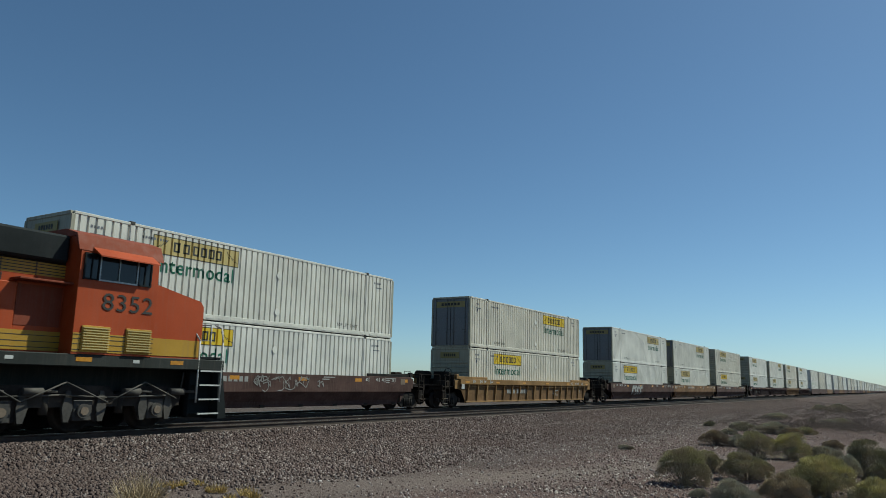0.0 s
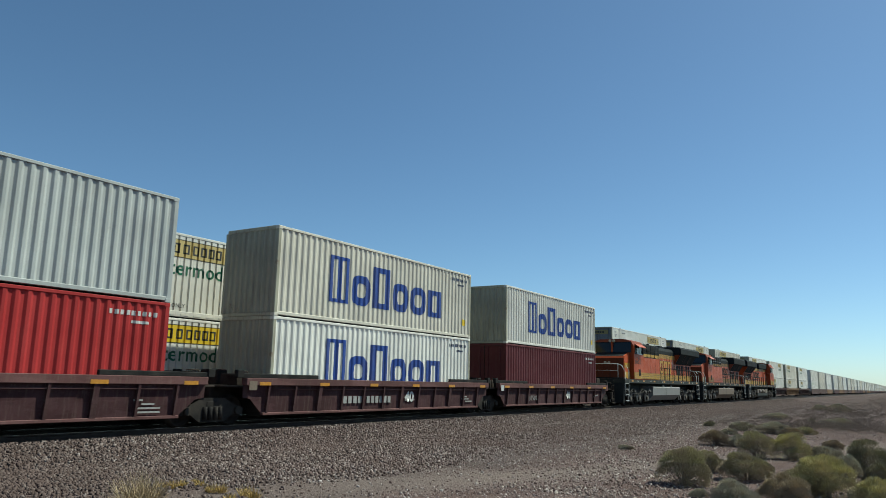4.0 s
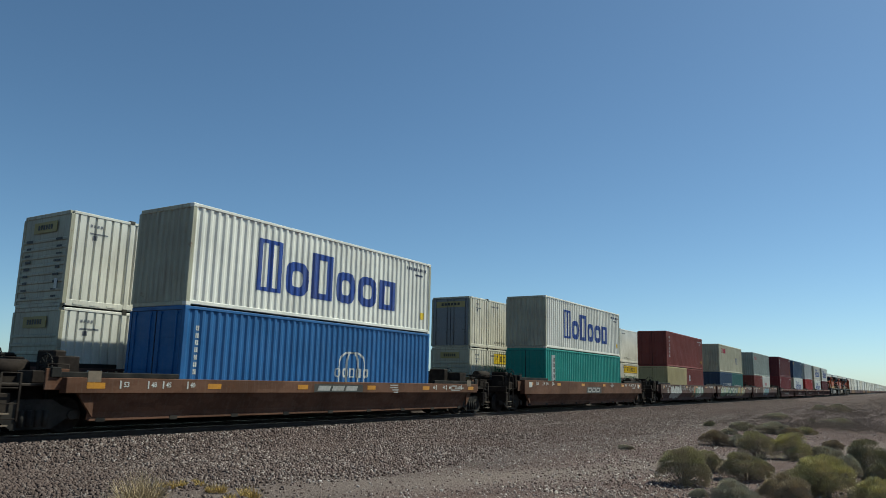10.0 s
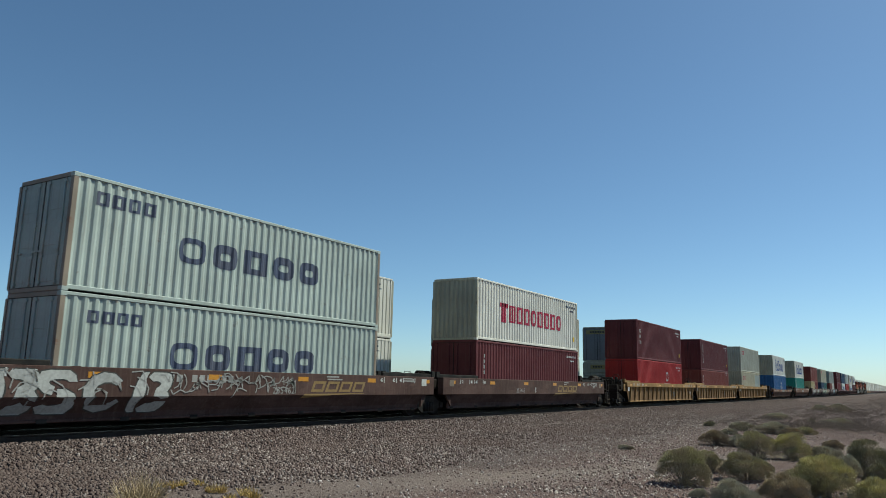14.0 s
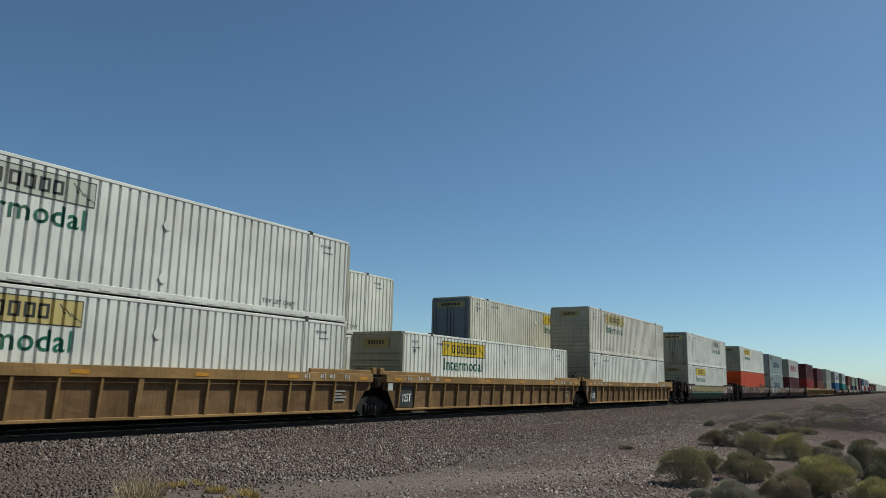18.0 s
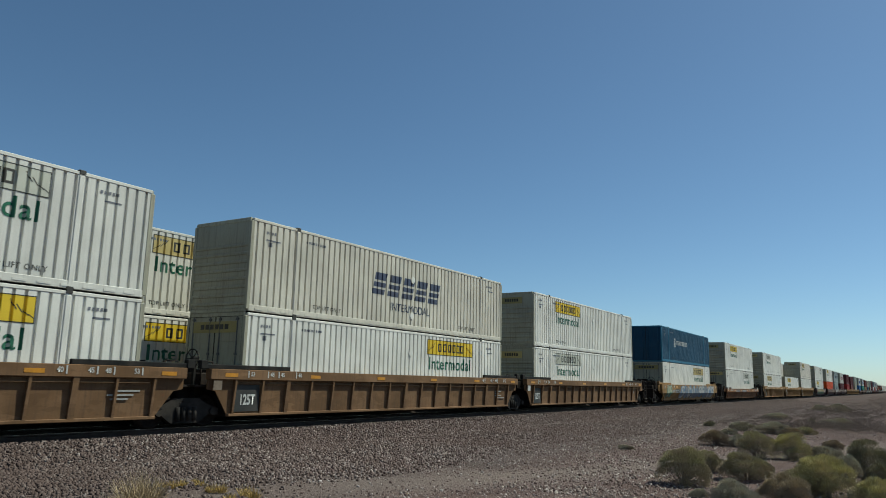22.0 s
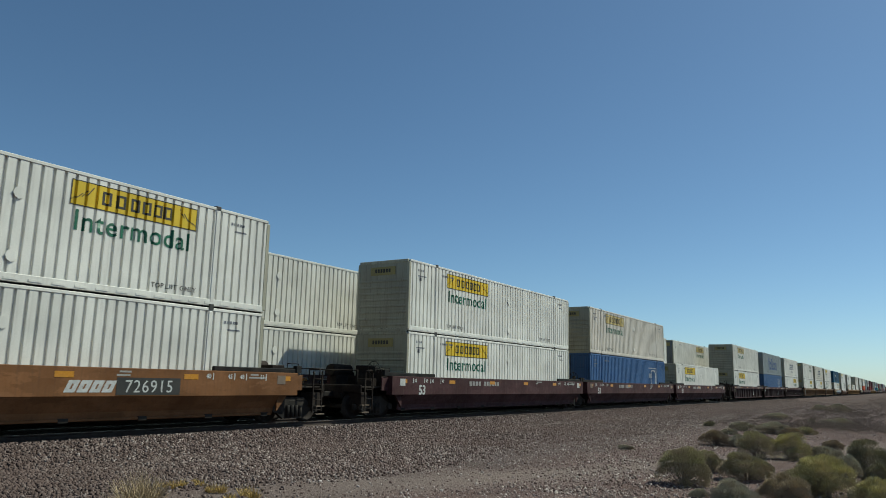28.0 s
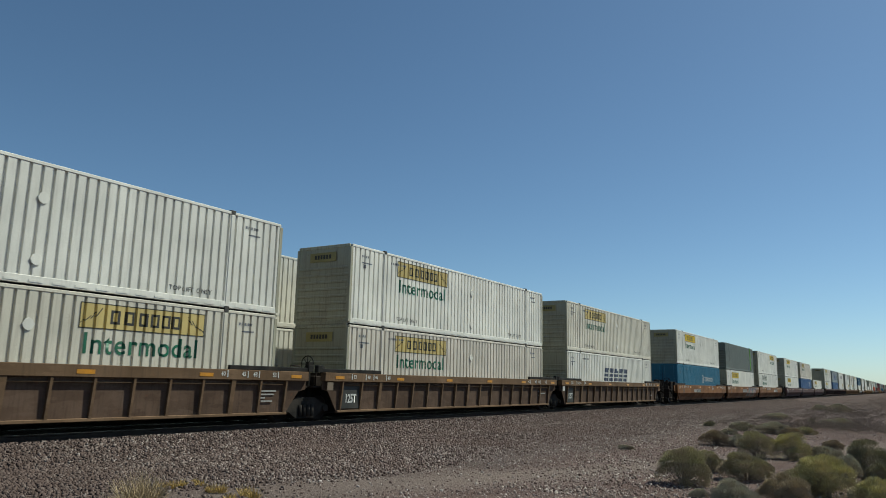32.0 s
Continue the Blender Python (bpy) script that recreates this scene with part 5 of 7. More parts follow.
                for ax in (-2.35, -1.5, -0.45, 0.4, 1.55, 2.3):
                    part("pedestal_link", Mesh().prism([(ax - 0.06, 0.28), (ax + 0.06, 0.28), (ax + 0.14, 0.6), (ax + 0.05, 1.0), (ax - 0.05, 1.0), (ax - 0.12, 0.6)], "y", min(sd * 1.14, sd * 1.22), max(sd * 1.14, sd * 1.22)), TRUCKG, sf)
                for ax in (-0.95, 0.95):
                    part("spring", Mesh().tube((ax, sd * 1.1, 0.45), (ax, sd * 1.1, 0.95), 0.1, 10), GUNK, sf)
                for ax in (-1.95, -0.05, 1.95):
                    part("axle_cap", Mesh().tube((ax, sd * 1.275, 0.53), (ax, sd * 1.3, 0.53), 0.1, 12), TAN, sf, "dusty axle end cap")
                part("brake_rigging", Mesh().path([(-2.6, sd * 1.3, 1.3), (-1.6, sd * 1.34, 0.75), (-0.6, sd * 1.34, 1.2), (0.5, sd * 1.34, 0.72), (1.5, sd * 1.32, 1.22), (2.5, sd * 1.3, 0.8)], 0.02), TRUCKG, sf, "bent brake pipes")
                part("sand_pipe", Mesh().path([(2.75, sd * 1.2, 1.5), (2.7, sd * 1.15, 0.8), (2.5, sd * 0.8, 0.25)], 0.025), TRUCKG, sf)
                part("brake_rod", Mesh().path([(-2.3, sd * 1.24, 0.86), (-0.7, sd * 1.26, 0.9), (0.5, sd * 1.26, 0.84), (2.2, sd * 1.24, 0.88)], 0.022), TRUCKG, sf)
        def axle():
            m = Mesh().tube((0, -0.95, 0), (0, 0.95, 0), 0.11, 12)
            for q in (-1, 1):
                prof = [(-0.07, 0.0), (-0.07, 0.15), (-0.02, 0.2), (-0.02, 0.43), (-0.07, 0.46), (-0.07, 0.525), (0.06, 0.535), (0.07, 0.56), (0.085, 0.56), (0.085, 0.45), (0.03, 0.42), (0.07, 0.14), (0.07, 0.0)]
                m.wheel(0, q * 0.74, 0, [(y * -q, r) for y, r in prof])
            return m
        for ax in (-1.95, -0.05, 1.95):
            part("wheelset", cached(("axle",), axle), WHEELS, t, "worn steel wheelset", at=pose(ax, 0, 0.535))
    # ends: steps, rails, pilots, couplers
    for s in (1, -1):
        e = 10.3 * s
        part("pilot", Mesh().prism([(e - 0.05 * s, 1.56), (e + 0.12 * s, 1.56), (e + 0.35 * s, 0.25), (e + 0.05 * s, 0.25)], "y", -1.45, 1.45), L_DARK, c, "black steel pilot plate")
        part("coupler", Mesh().box(min(e, e + 0.9 * s), max(e, e + 0.9 * s), -0.1, 0.1, 0.8, 1.0, 0.03).box(min(e + 0.6 * s, e + 0.95 * s), max(e + 0.6 * s, e + 0.95 * s), -0.17, 0.17, 0.72, 1.05, 0.05), GUNK, c)
        hs = Mesh()
        for y in (-0.6, -0.45, 0.45, 0.6):
            hs.path([(e + 0.1 * s, y, 1.2), (e + 0.4 * s, y, 0.95), (e + 0.65 * s, y, 0.6), (e + 0.9 * s, y, 0.75)], 0.022)
        part("air_hose", hs, BLACK, c)
        st = part("step_well", nb(Mesh(), min(e, e - 0.75 * s), max(e, e - 0.75 * s), 0.95, 1.15, 0.3, 1.56, 0.02), L_DARK, c)
        for k in range(4):
            z = 0.38 + k * 0.38
            tr = side("step_tread", min(e, e - 0.7 * s), max(e, e - 0.7 * s), 1.1, 1.5, z, z + 0.03, L_DARK, 0, "", st)
            side("tread_edge", min(e, e - 0.7 * s), max(e, e - 0.7 * s), 1.5, 1.525, z, z + 0.04, WHITEI, 0, "", st)
        for k, q in enumerate((e - 0.78 * s, e + 0.02 * s)):
            part("end_handrail", Mesh().path([(q, n * 1.5, 0.7), (q, n * 1.5, 2.35), (q - (0.15 if k == 0 else -0.1) * s, n * 1.3, 2.75), (q - (0.15 if k == 0 else -0.1) * s, n * 1.0, 2.85)], 0.022, 8), WHITEI, c, "white end handrail")
        part("end_railing", Mesh().path([(e, n * 1.0, 1.85), (e, n * 1.0, 2.85), (e, -n * 1.0, 2.85), (e, -n * 1.0, 1.85)], 0.02).path([(e, n * 1.0, 2.4), (e, -n * 1.0, 2.4)], 0.012), WHITEI if s > 0 else BLACK, c)
    # walkway railing on the near side
    a, b = (-10.1, 3.3) if forward else (-10.1, 1.9)
    for q in np.linspace(a, b, 10):
        side("rail_post", q - 0.05, q + 0.05, 1.46, 1.5, 1.85, 2.78, L_DARK, 0)
    part("handrail", Mesh().path([(a - 0.1, n * 1.48, 1.85), (a - 0.1, n * 1.48, 2.8), (b + 0.05, n * 1.48, 2.8), (b + 0.5, n * 1.35, 2.8 if forward else 2.75)], 0.021, 8), TRUCKG if not old else L_DARK, c, "thin dark walkway handrail")
    return c


# ---- the two trains ----
def box53(m, mat, flip, style, sign=True, rail=None, doormat=None, label="", group="containers on the passing train", seed=0, fine=True, word=True):
    """Domestic 53 ft box. flip: doors to the rear, sign towards the front."""
    c = container("freight_container", m, label, 16.3, 2.896, 2.6, "dom", mat, door=flip, rail=rail, doormat=doormat, fine=fine, group=group)
    if sign:
        freight_sign(c, 3.52 if flip else -3.45, style, word)
        if fine:
            end_sign(c, style, flip)
    if fine:
        small_print(c, flip, seed, upper=mat in (WHITE, IVORY, CREAM, RUSTW))
    return c


def box40(m, mat, label, h=2.896, door=True, rail=None, group="containers on the passing train", L=12.19, doormat=None):
    return container("shipping_container", m, label, L, h, 2.44, "iso", mat, door=door, rail=rail, group=group, doormat=doormat)


LOW = 0.415   # floor of the wells over the rail
FRONT = []   # (thing, place along the train)


def put(ob, u, z):
    FRONT.append((ob, u, RAIL + z))
    return ob


def here(u, z):
    return pose(u, Y1, RAIL + z)


def stack40(u, upper, lower, low_h=2.896):
    """Two 40 ft boxes; each entry: material, label, what is painted on it."""
    for (mat, label, deco), z, h in ((lower, LOW, low_h), (upper, LOW + low_h, 2.896)):
        if isinstance(mat, tuple):
            for k, mt in enumerate(mat):
                x = u + (-3.06 if k == 0 else 3.06)
                c = container("shipping_container", here(x, z), label[k], 6.06, h, 2.44, "iso", mt, door=(k == 0), group="containers on the passing train")
                if deco[k]:
                    deco[k](c)
                put(c, x, z)
        else:
            c = box40(here(u, z), mat, label, h, door=mat not in (IVORY, CREAM, WHITE, LTGREY, GREYG, GREYC, YCREAM))
            for d in deco:
                d(c)
            put(c, u, z)


def M(col):
    return lambda c: marine_brand(c, col)


def num(col):
    return lambda c: iso_marks(c, col)


def logo(x, z, w, h, n, col, rings=(), key="b"):
    return lambda c: brand_bars(c, key, x, z, w, h, n, col, rings)


def tall(x, z, n, s, col):
    return lambda c: upright_mark(c, x, z, n, s, col)


WHL = "white corrugated shipping container with large blue markings"
STACKS40 = [
    (-62.7, (IVORY, WHL, [M(BLUEI), num(SLATEI)]), (MAROON, "dark maroon corrugated shipping container", [num(WHITEI)]), 2.896),
    (-78.4, (CREAM, "yellowed white shipping container with blue markings and rust runs", [M(BLUEI), num(SLATEI)]), (WHITE, WHL, [M(BLUEI), num(SLATEI)]), 2.896),
    (-94.4, (LTGREY, "light grey shipping container with a small red mark", [logo(-4.7, 2.2, 1.2, 0.35, 4, REDI, (0, 1))]), (RED, "bright red corrugated shipping container", [num(WHITEI), logo(-4.9, 1.6, 0.5, 0.5, 1, WHITEI)]), 2.896),
    (-110.2, (NAVY, "navy blue corrugated shipping container", [logo(-4.9, 2.25, 1.3, 0.3, 5, YELI, (1, 3)), num(WHITEI)]), (WHITE, WHL, [M(BLUEI)]), 2.896),
    (-126.0, (MAROON, "maroon leased shipping container with upright white marks", [tall(-5.3, 2.35, 3, 0.36, WHITEI), num(WHITEI)]), (WINE, "wine red leased shipping container with upright white marks", [tall(-5.3, 2.35, 3, 0.36, WHITEI), num(WHITEI)]), 2.896),
    (-147.6, (GREYG, "pale grey green shipping container with a small red mark", [logo(-4.3, 2.0, 1.5, 0.42, 4, REDI, (0, 1, 2))]), ((BRICK, IVORY), ("short red shipping container", "short white shipping container with red mark"), (num(WHITEI), logo(-0.5, 1.4, 1.3, 0.35, 4, REDI, (0, 1)))), 2.591),
    (-167.4, (YCREAM, "dirty cream shipping container with a faded red mark", [logo(-3.9, 2.0, 2.0, 0.5, 4, REDI, (0, 1, 2)), logo(2.9, 1.0, 0.8, 0.7, 2, FADEDB)]), ((NAVY, DGREEN), ("short dark blue shipping container with white marks", "short teal shipping container with white marks"), (logo(0.4, 0.85, 4.0, 0.6, 7, WHITEI, (0, 3, 4)), logo(-0.2, 0.9, 3.6, 0.4, 11, WHITEI, (1, 4, 8)))), 2.591),
    (-187.0, (BRICK, "brick red leased shipping container with upright white marks", [tall(-5.2, 2.4, 6, 0.24, WHITEI), num(WHITEI)]), ((BEIGE, BRICK), ("short yellow beige shipping container", "short brick red shipping container"), (None, logo(-2.0, 1.5, 0.4, 0.5, 1, WHITEI))), 2.591),
    (-210.8, (IVORY, WHL, [M(BLUEI), num(SLATEI)]), (TEAL, "teal green shipping container with an upright white panel", [lambda c: drape(c, "white_panel", (("wp",), sheets((-5.25, -4.75, 0.5, 2.55))), WHITEI, "upright white name panel", 0.006), lambda c: upright_mark(c, -5.0, 2.3, 6, 0.24, INK)]), 2.896),
    (-234.5, (WHITE, WHL, [M(BLUEI), num(SLATEI)]), (BLUE, "deep blue shipping container with a white globe mark", [lambda c: drape(c, "globe_mark", (("gl",), ring(ring(Mesh(), 1.2, 1.2, 1.5, 1.5, 0.07, 18), 1.2, 1.2, 0.7, 1.5, 0.07, 14)), WHITEI, "", 0.008), logo(1.2, 1.05, 1.9, 0.32, 5, WHITEI, (0, 1, 4)), tall(-5.6, 2.3, 7, 0.16, WHITEI)]), 2.896),
    (-258.4, (GREYC, "pale grey green shipping container with a small red mark", [logo(-4.5, 2.0, 1.3, 0.42, 4, REDI, (0, 1, 2))]), (YCREAM, "dirty cream shipping container with a small red mark", [logo(-4.4, 1.95, 1.5, 0.42, 4, REDI, (0, 1, 2)), lambda c: drape(c, "bleached_patch", (("bl",), sheets((2.6, 5.7, 0.9, 2.6))), BLGREY, "pale blue repainted patch", 0.005)]), 2.896),
    (-278.0, (MAROON, "maroon leased shipping container with upright white marks", [tall(-5.1, 2.35, 6, 0.25, WHITEI), num(WHITEI)]), (BRICK, "faded brick red shipping container with upright white marks", [tall(-5.3, 2.0, 5, 0.25, WHITEI), num(WHITEI)]), 2.591),
    (-297.4, (MAROON, "dark maroon shipping container with white marks", [tall(-5.2, 2.1, 3, 0.33, WHITEI), num(WHITEI)]), (RED, "bright red shipping container with a white mark", [lambda c: drape(c, "round_mark", (("rm",), ring(Mesh(), 1.6, 1.75, 0.55, 0.75, 0.1, 12)), WHITEI, "", 0.008), logo(1.6, 0.9, 2.0, 0.32, 6, WHITEI, (1, 2)), num(WHITEI)]), 2.896),
    (-321.0, (IVORY, "white shipping container with large red lettering blocks", [logo(0.45, 1.05, 6.6, 0.85, 8, REDI, (3, 7)), lambda c: drape(c, "house_mark", (("hm",), sheets((-3.6, -3.15, 1.0, 1.95), (-3.8, -2.95, 1.75, 1.95))), REDI, "", 0.008), num(SLATEI)]), (MAROON, "dark maroon shipping container", [tall(-5.3, 2.2, 4, 0.2, WHITEI), num(WHITEI)]), 2.896),
    (-340.6, (BLGREY, "pale blue grey shipping container with dark spaced letters", [logo(-0.1, 1.15, 5.9, 0.72, 5, SLATEI, (0, 1, 3, 4)), logo(-4.6, 2.2, 1.8, 0.35, 4, SLATEI)]), (BLGREY, "pale blue grey shipping container with dark spaced letters", [logo(-0.1, 1.15, 5.9, 0.72, 5, SLATEI, (0, 1, 3, 4)), logo(-4.6, 2.2, 1.6, 0.3, 4, SLATEI)]), 2.896),
]
for row in STACKS40:
    stack40(*row)

JBL = "white domestic freight container with a %s sign and green lettering"


def jb(style, flip, mat=WHITE):
    return lambda m, s: box53(m, mat, flip, style, label=JBL % {"yellow": "bright yellow", "faded": "faded yellow", "bleached": "bleached pale"}[style], seed=s)


def plain53(mat, label, flip, *deco, rail=None):
    def make(m, s):
        c = box53(m, mat, flip, "yellow", sign=False, rail=rail, label=label, seed=s)
        for d in deco:
            d(c)
        return c
    return make


def fast_brand(col=SLATEI):
    """Slanted blocks of the grey carrier."""
    def d(c):
        m = Mesh()
        for i in range(5):
            x, z, w, h, sl = -2.1 + i * 0.93, 1.25, 0.72, 0.82, 0.2
            for q0, q1 in ((0, 0.24), (0.34, 0.55), (0.66, 1.0)):
                m.add([(x + sl * q0, 0, z + h * q0), (x + sl * q0 + w, 0, z + h * q0), (x + sl * q1 + w, 0, z + h * q1), (x + sl * q1, 0, z + h * q1)], [(0, 1, 2, 3)])
        drape(c, "brand_mark", (("fast",), m), col, "", 0.008)
    return d


def third_brand(x):
    def d(c):
        m = ring(ring(Mesh(), x - 1.75, 1.72, 0.5, 0.75, 0.1, 10), x - 1.75, 1.72, 0.25, 0.35, 0.08, 8)
        drape(c, "round_mark", (("rb", x), m), WHITEI, "", 0.008)
        brand_bars(c, "rob", x + 0.5, 1.55, 3.5, 0.36, 11, WHITEI, (0, 4, 6, 9), stroke=0.2)
    return d


def ring_logo(c):
    drape(c, "logo_frame", (("al",), sheets((3.75, 5.8, 0.72, 0.78), (3.75, 5.8, 2.28, 2.34), (5.72, 5.8, 0.78, 2.28))), WHITEI, "", 0.008)
    drape(c, "logo_ring", (("ar",), ring(Mesh(), 5.0, 1.55, 1.3, 1.3, 0.1, 16)), WHITEI, "", 0.008)
    brand_bars(c, "apl", 4.25, 1.6, 0.8, 0.32, 3, WHITEI, (1,))


STACKS53 = [
    (-360.2, jb("yellow", False), plain53(ORANGEC, "bright orange domestic freight container with a white diamond", False, lambda c: brand_bars(c, "sch", 5.2, 1.2, 2.6, 0.34, 9, INK, (2, 5)))),
    (-384.3, jb("bleached", True), jb("yellow", False)),
    (-408.0, jb("faded", False, RUSTW), plain53(WHITE, "plain white domestic freight container", False)),
    (-427.8, None, jb("yellow", False)),
    (-447.5, jb("bleached", False), jb("faded", False)),
    (-471.6, jb("yellow", False), jb("bleached", True)),
    (-495.4, plain53(DTEAL, "dark petrol blue domestic freight container with white marks", True, third_brand(-2.5), rail=TEALB), jb("faded", True)),
    (-519.2, jb("yellow", False), jb("bleached", False)),
    (-539.1, plain53(CREAM, "yellowed white domestic freight container with slanted slate markings", False, fast_brand(), lambda c: lettering(c, "i", "INTERMODAL", 0.3, 0.4, 0.72, SLATEI)), jb("yellow", True)),
    (-558.8, jb("bleached", True), jb("yellow", True)),
    (-582.7, plain53(IVORY, "white domestic freight container with slanted slate markings", False, fast_brand(), lambda c: lettering(c, "i", "INTERMODAL", 0.3, 0.4, 0.72, SLATEI)), jb("yellow", True)),
    (-602.4, plain53(MGREY, "grey domestic freight container with large faded blue markings", False, lambda c: marine_brand(c, FADEDB, 0.0, 7.4)), plain53(APLB, "royal blue domestic freight container with a white ring logo", True, ring_logo)),
    (-622.3, jb("faded", False, IVORY), jb("yellow", False)),
    (-646.3, None, jb("yellow", False)),
    (-666.0, jb("faded", False, RUSTW), plain53(APLB, "royal blue domestic freight container with a white ring logo", True, ring_logo)),
    (-685.6, jb("yellow", False), jb("yellow", False)),
    (-709.5, jb("yellow", True), jb("bleached", False)),
    (-729.2, plain53(DGREY, "dark grey domestic freight container with a green stripe", False, lambda c: drape(c, "green_stripe", (("gs",), sheets((5.95, 6.2, 0.25, 2.8))), plain("green_vinyl", (0.16, 0.42, 0.02), 0.5), "upright lime green stripe", 0.05)), jb("yellow", False)),
    (-748.9, jb("yellow", False), plain53(TEALB, "petrol blue domestic freight container with white marks", True, third_brand(2.6))),
    (-772.7, jb("faded", False, CREAM), plain53(WHITE, "white domestic freight container with slanted slate markings", False, fast_brand())),
    (-792.3, jb("faded", False), jb("faded", False, RUSTW)),
    (-812.0, jb("yellow", False), jb("faded", True, CREAM)),
]
for k, (u, up, low) in enumerate(STACKS53):
    if low:
        put(low(here(u, LOW), k), u, LOW)
    if up:
        put(up(here(u, LOW + 2.896), k + 50), u, LOW + 2.896)

# each row: places of the units, well half length, half pitch, top, paint, smooth side, label, numeral
HP53, HP40 = 9.85, 7.9
CARS = [
    ([-62.7, -78.4, -94.4, -110.2, -126.0], 6.2, HP40, 1.37, W_DMAR, False, "dark red well car unit with ribbed sides", "40"),
    ([-147.6, -167.4, -187.0], 8.35, HP53, 1.55, W_BROWN, True, "brown smooth sided well car unit with graffiti", "53"),
    ([-210.8], 8.35, HP53, 1.55, W_RUST, True, "rust brown smooth sided well car", ""),
    ([-234.5], 8.35, HP53, 1.3, W_RUST, True, "rust brown smooth sided well car", ""),
    ([-258.4, -278.0, -297.4], 8.35, HP53, 1.6, W_YELLOW, False, "faded yellow well car unit with ribbed sides", "53"),
    ([-321.0, -340.6, -360.2], 8.35, HP53, 1.55, W_BROWN, True, "dark brown smooth sided well car unit with a gold emblem", ""),
    ([-384.3], 8.35, HP53, 1.55, W_BROWN, True, "brown smooth sided well car with green and gold graffiti", ""),
    ([-408.0, -427.8, -447.5], 8.35, HP53, 1.6, W_YELLOW, False, "faded yellow well car unit with ribbed sides", "125T"),
    ([-471.6], 8.35, HP53, 1.3, W_ORANGE, True, "orange brown smooth sided well car", ""),
    ([-495.4], 8.35, HP53, 1.55, W_YELLOW, True, "orange brown smooth sided well car with grey and blue graffiti", ""),
    ([-519.2, -539.1, -558.8], 8.35, HP53, 1.6, W_DYEL, False, "dirty yellow brown well car unit with ribbed sides", "125T"),
    ([-582.7, -602.4, -622.3], 8.35, HP53, 1.6, W_MAR, False, "dark maroon well car unit with ribbed sides", "53"),
    ([-646.3, -666.0, -685.6], 8.35, HP53, 1.55, W_MAR, True, "maroon smooth sided well car unit", "53"),
    ([-709.5, -729.2, -748.9], 8.35, HP53, 1.55, W_ORANGE, True, "orange brown smooth sided well car unit", "53"),
    ([-772.7, -792.3, -812.0], 8.35, HP53, 1.6, W_DBC, False, "dirty brown well car unit with ribbed sides", "125T"),
]
UNITS = {}
SINGLE = (-234.5, -471.6)   # the two low single units
MARKED = (-62.7, -147.6, -167.4, -187.0, -210.8, -234.5, -321.0, -360.2, -384.3, -471.6, -495.4, -582.7, -729.2, -748.9)
seed = 0
for us, wl, hp, top, pm, smooth, label, numeral in CARS:
    for i, u in enumerate(us):
        seed += 1
        first, last = i == 0, i == len(us) - 1
        hp_f = hp if first else (us[i - 1] - u) / 2
        c = well_car("well_car", here(u, 0), label, wl, hp, top, pm, smooth, "coupler" if first else "joint", "coupler" if last else "joint", numeral=numeral, seed=seed, numbers=u not in MARKED and (smooth or wl < 7), crease=HIGH if u in SINGLE else CREASE)
        UNITS[u] = put(c, u, 0)

DGREENP, GOLDD, OCHRE = plain("spray_dark_green", (0.041, 0.107, 0.0697), 0.65), plain("spray_dull_gold", (0.221, 0.164, 0.0492), 0.65), plain("spray_ochre", (0.18, 0.107, 0.0656), 0.65)
MINT, GREY, ORNG, PINK, BLU, GRN, GOLD = SPRAY
SNOW = plain("spray_white", (0.41, 0.41, 0.385), 0.65)
SKYB = plain("spray_pale_blue", (0.131, 0.213, 0.344), 0.65)
graffiti(UNITS[-147.6], -1.2, 2.2, 0.5, 1.45, 1.55, [SKYB, BLU, GRN], 3, 12)
fine_print(part("spray_paint", lay(ring(ring(Mesh(), -1.75, 1.05, 0.72, 0.72, 0.2, 16), -1.75, 1.05, 0.34, 0.34, 0.16, 12), 1.55, 0.006), GREY, UNITS[-147.6], "round pale sprayed disc"))
graffiti(UNITS[-167.4], -7.6, -5.5, 0.5, 1.45, 1.55, [MINT, GREY, GRN], 44, 12)
graffiti(UNITS[-167.4], -5.4, 0.6, 0.5, 1.45, 1.55, [MINT, GREY, DGREENP], 4, 40)
graffiti(UNITS[-167.4], 0.8, 4.8, 0.45, 1.45, 1.55, [GOLD, OCHRE, MINT], 5, 30)
graffiti(UNITS[-187.0], -6.6, -3.6, 0.4, 1.45, 1.55, [SNOW, GREY], 6, 8)
graffiti(UNITS[-187.0], -3.5, -0.6, 1.0, 1.5, 1.55, [], 16, 26)
graffiti(UNITS[-187.0], -0.9, 0.9, 0.9, 1.5, 1.55, [], 18, 12)
graffiti(UNITS[-187.0], 0.6, 1.6, 0.5, 1.5, 1.55, [ORNG, OCHRE, GRN], 7, 8)
graffiti(UNITS[-187.0], 1.7, 4.1, 0.45, 1.45, 1.55, [SNOW, SNOW, GRN], 17, 8)
graffiti(UNITS[-340.6], -7.8, -3.3, 0.45, 1.5, 1.55, [GREY, SNOW, W_BROWN], 8, 50)
graffiti(UNITS[-340.6], -3.2, 1.6, 0.8, 1.5, 1.55, [], 28, 44)
for col, z, h, s in ((DGREENP, 0.72, 0.66, 9), (GOLDD, 1.24, 0.5, 10)):
    band, r = Mesh(), random.Random(s)
    for k in range(26):
        blob(band, r, -7.8 + 0.5 * k, z + r.uniform(-0.05, 0.05), 1.3, h)
    fine_print(part("spray_paint", lay(band, 1.55, 0.002 if s == 9 else 0.004), col, UNITS[-384.3], "long sprayed colour band"))
graffiti(UNITS[-384.3], -7.6, 4.4, 0.9, 1.5, 1.55, [], 10, 14)
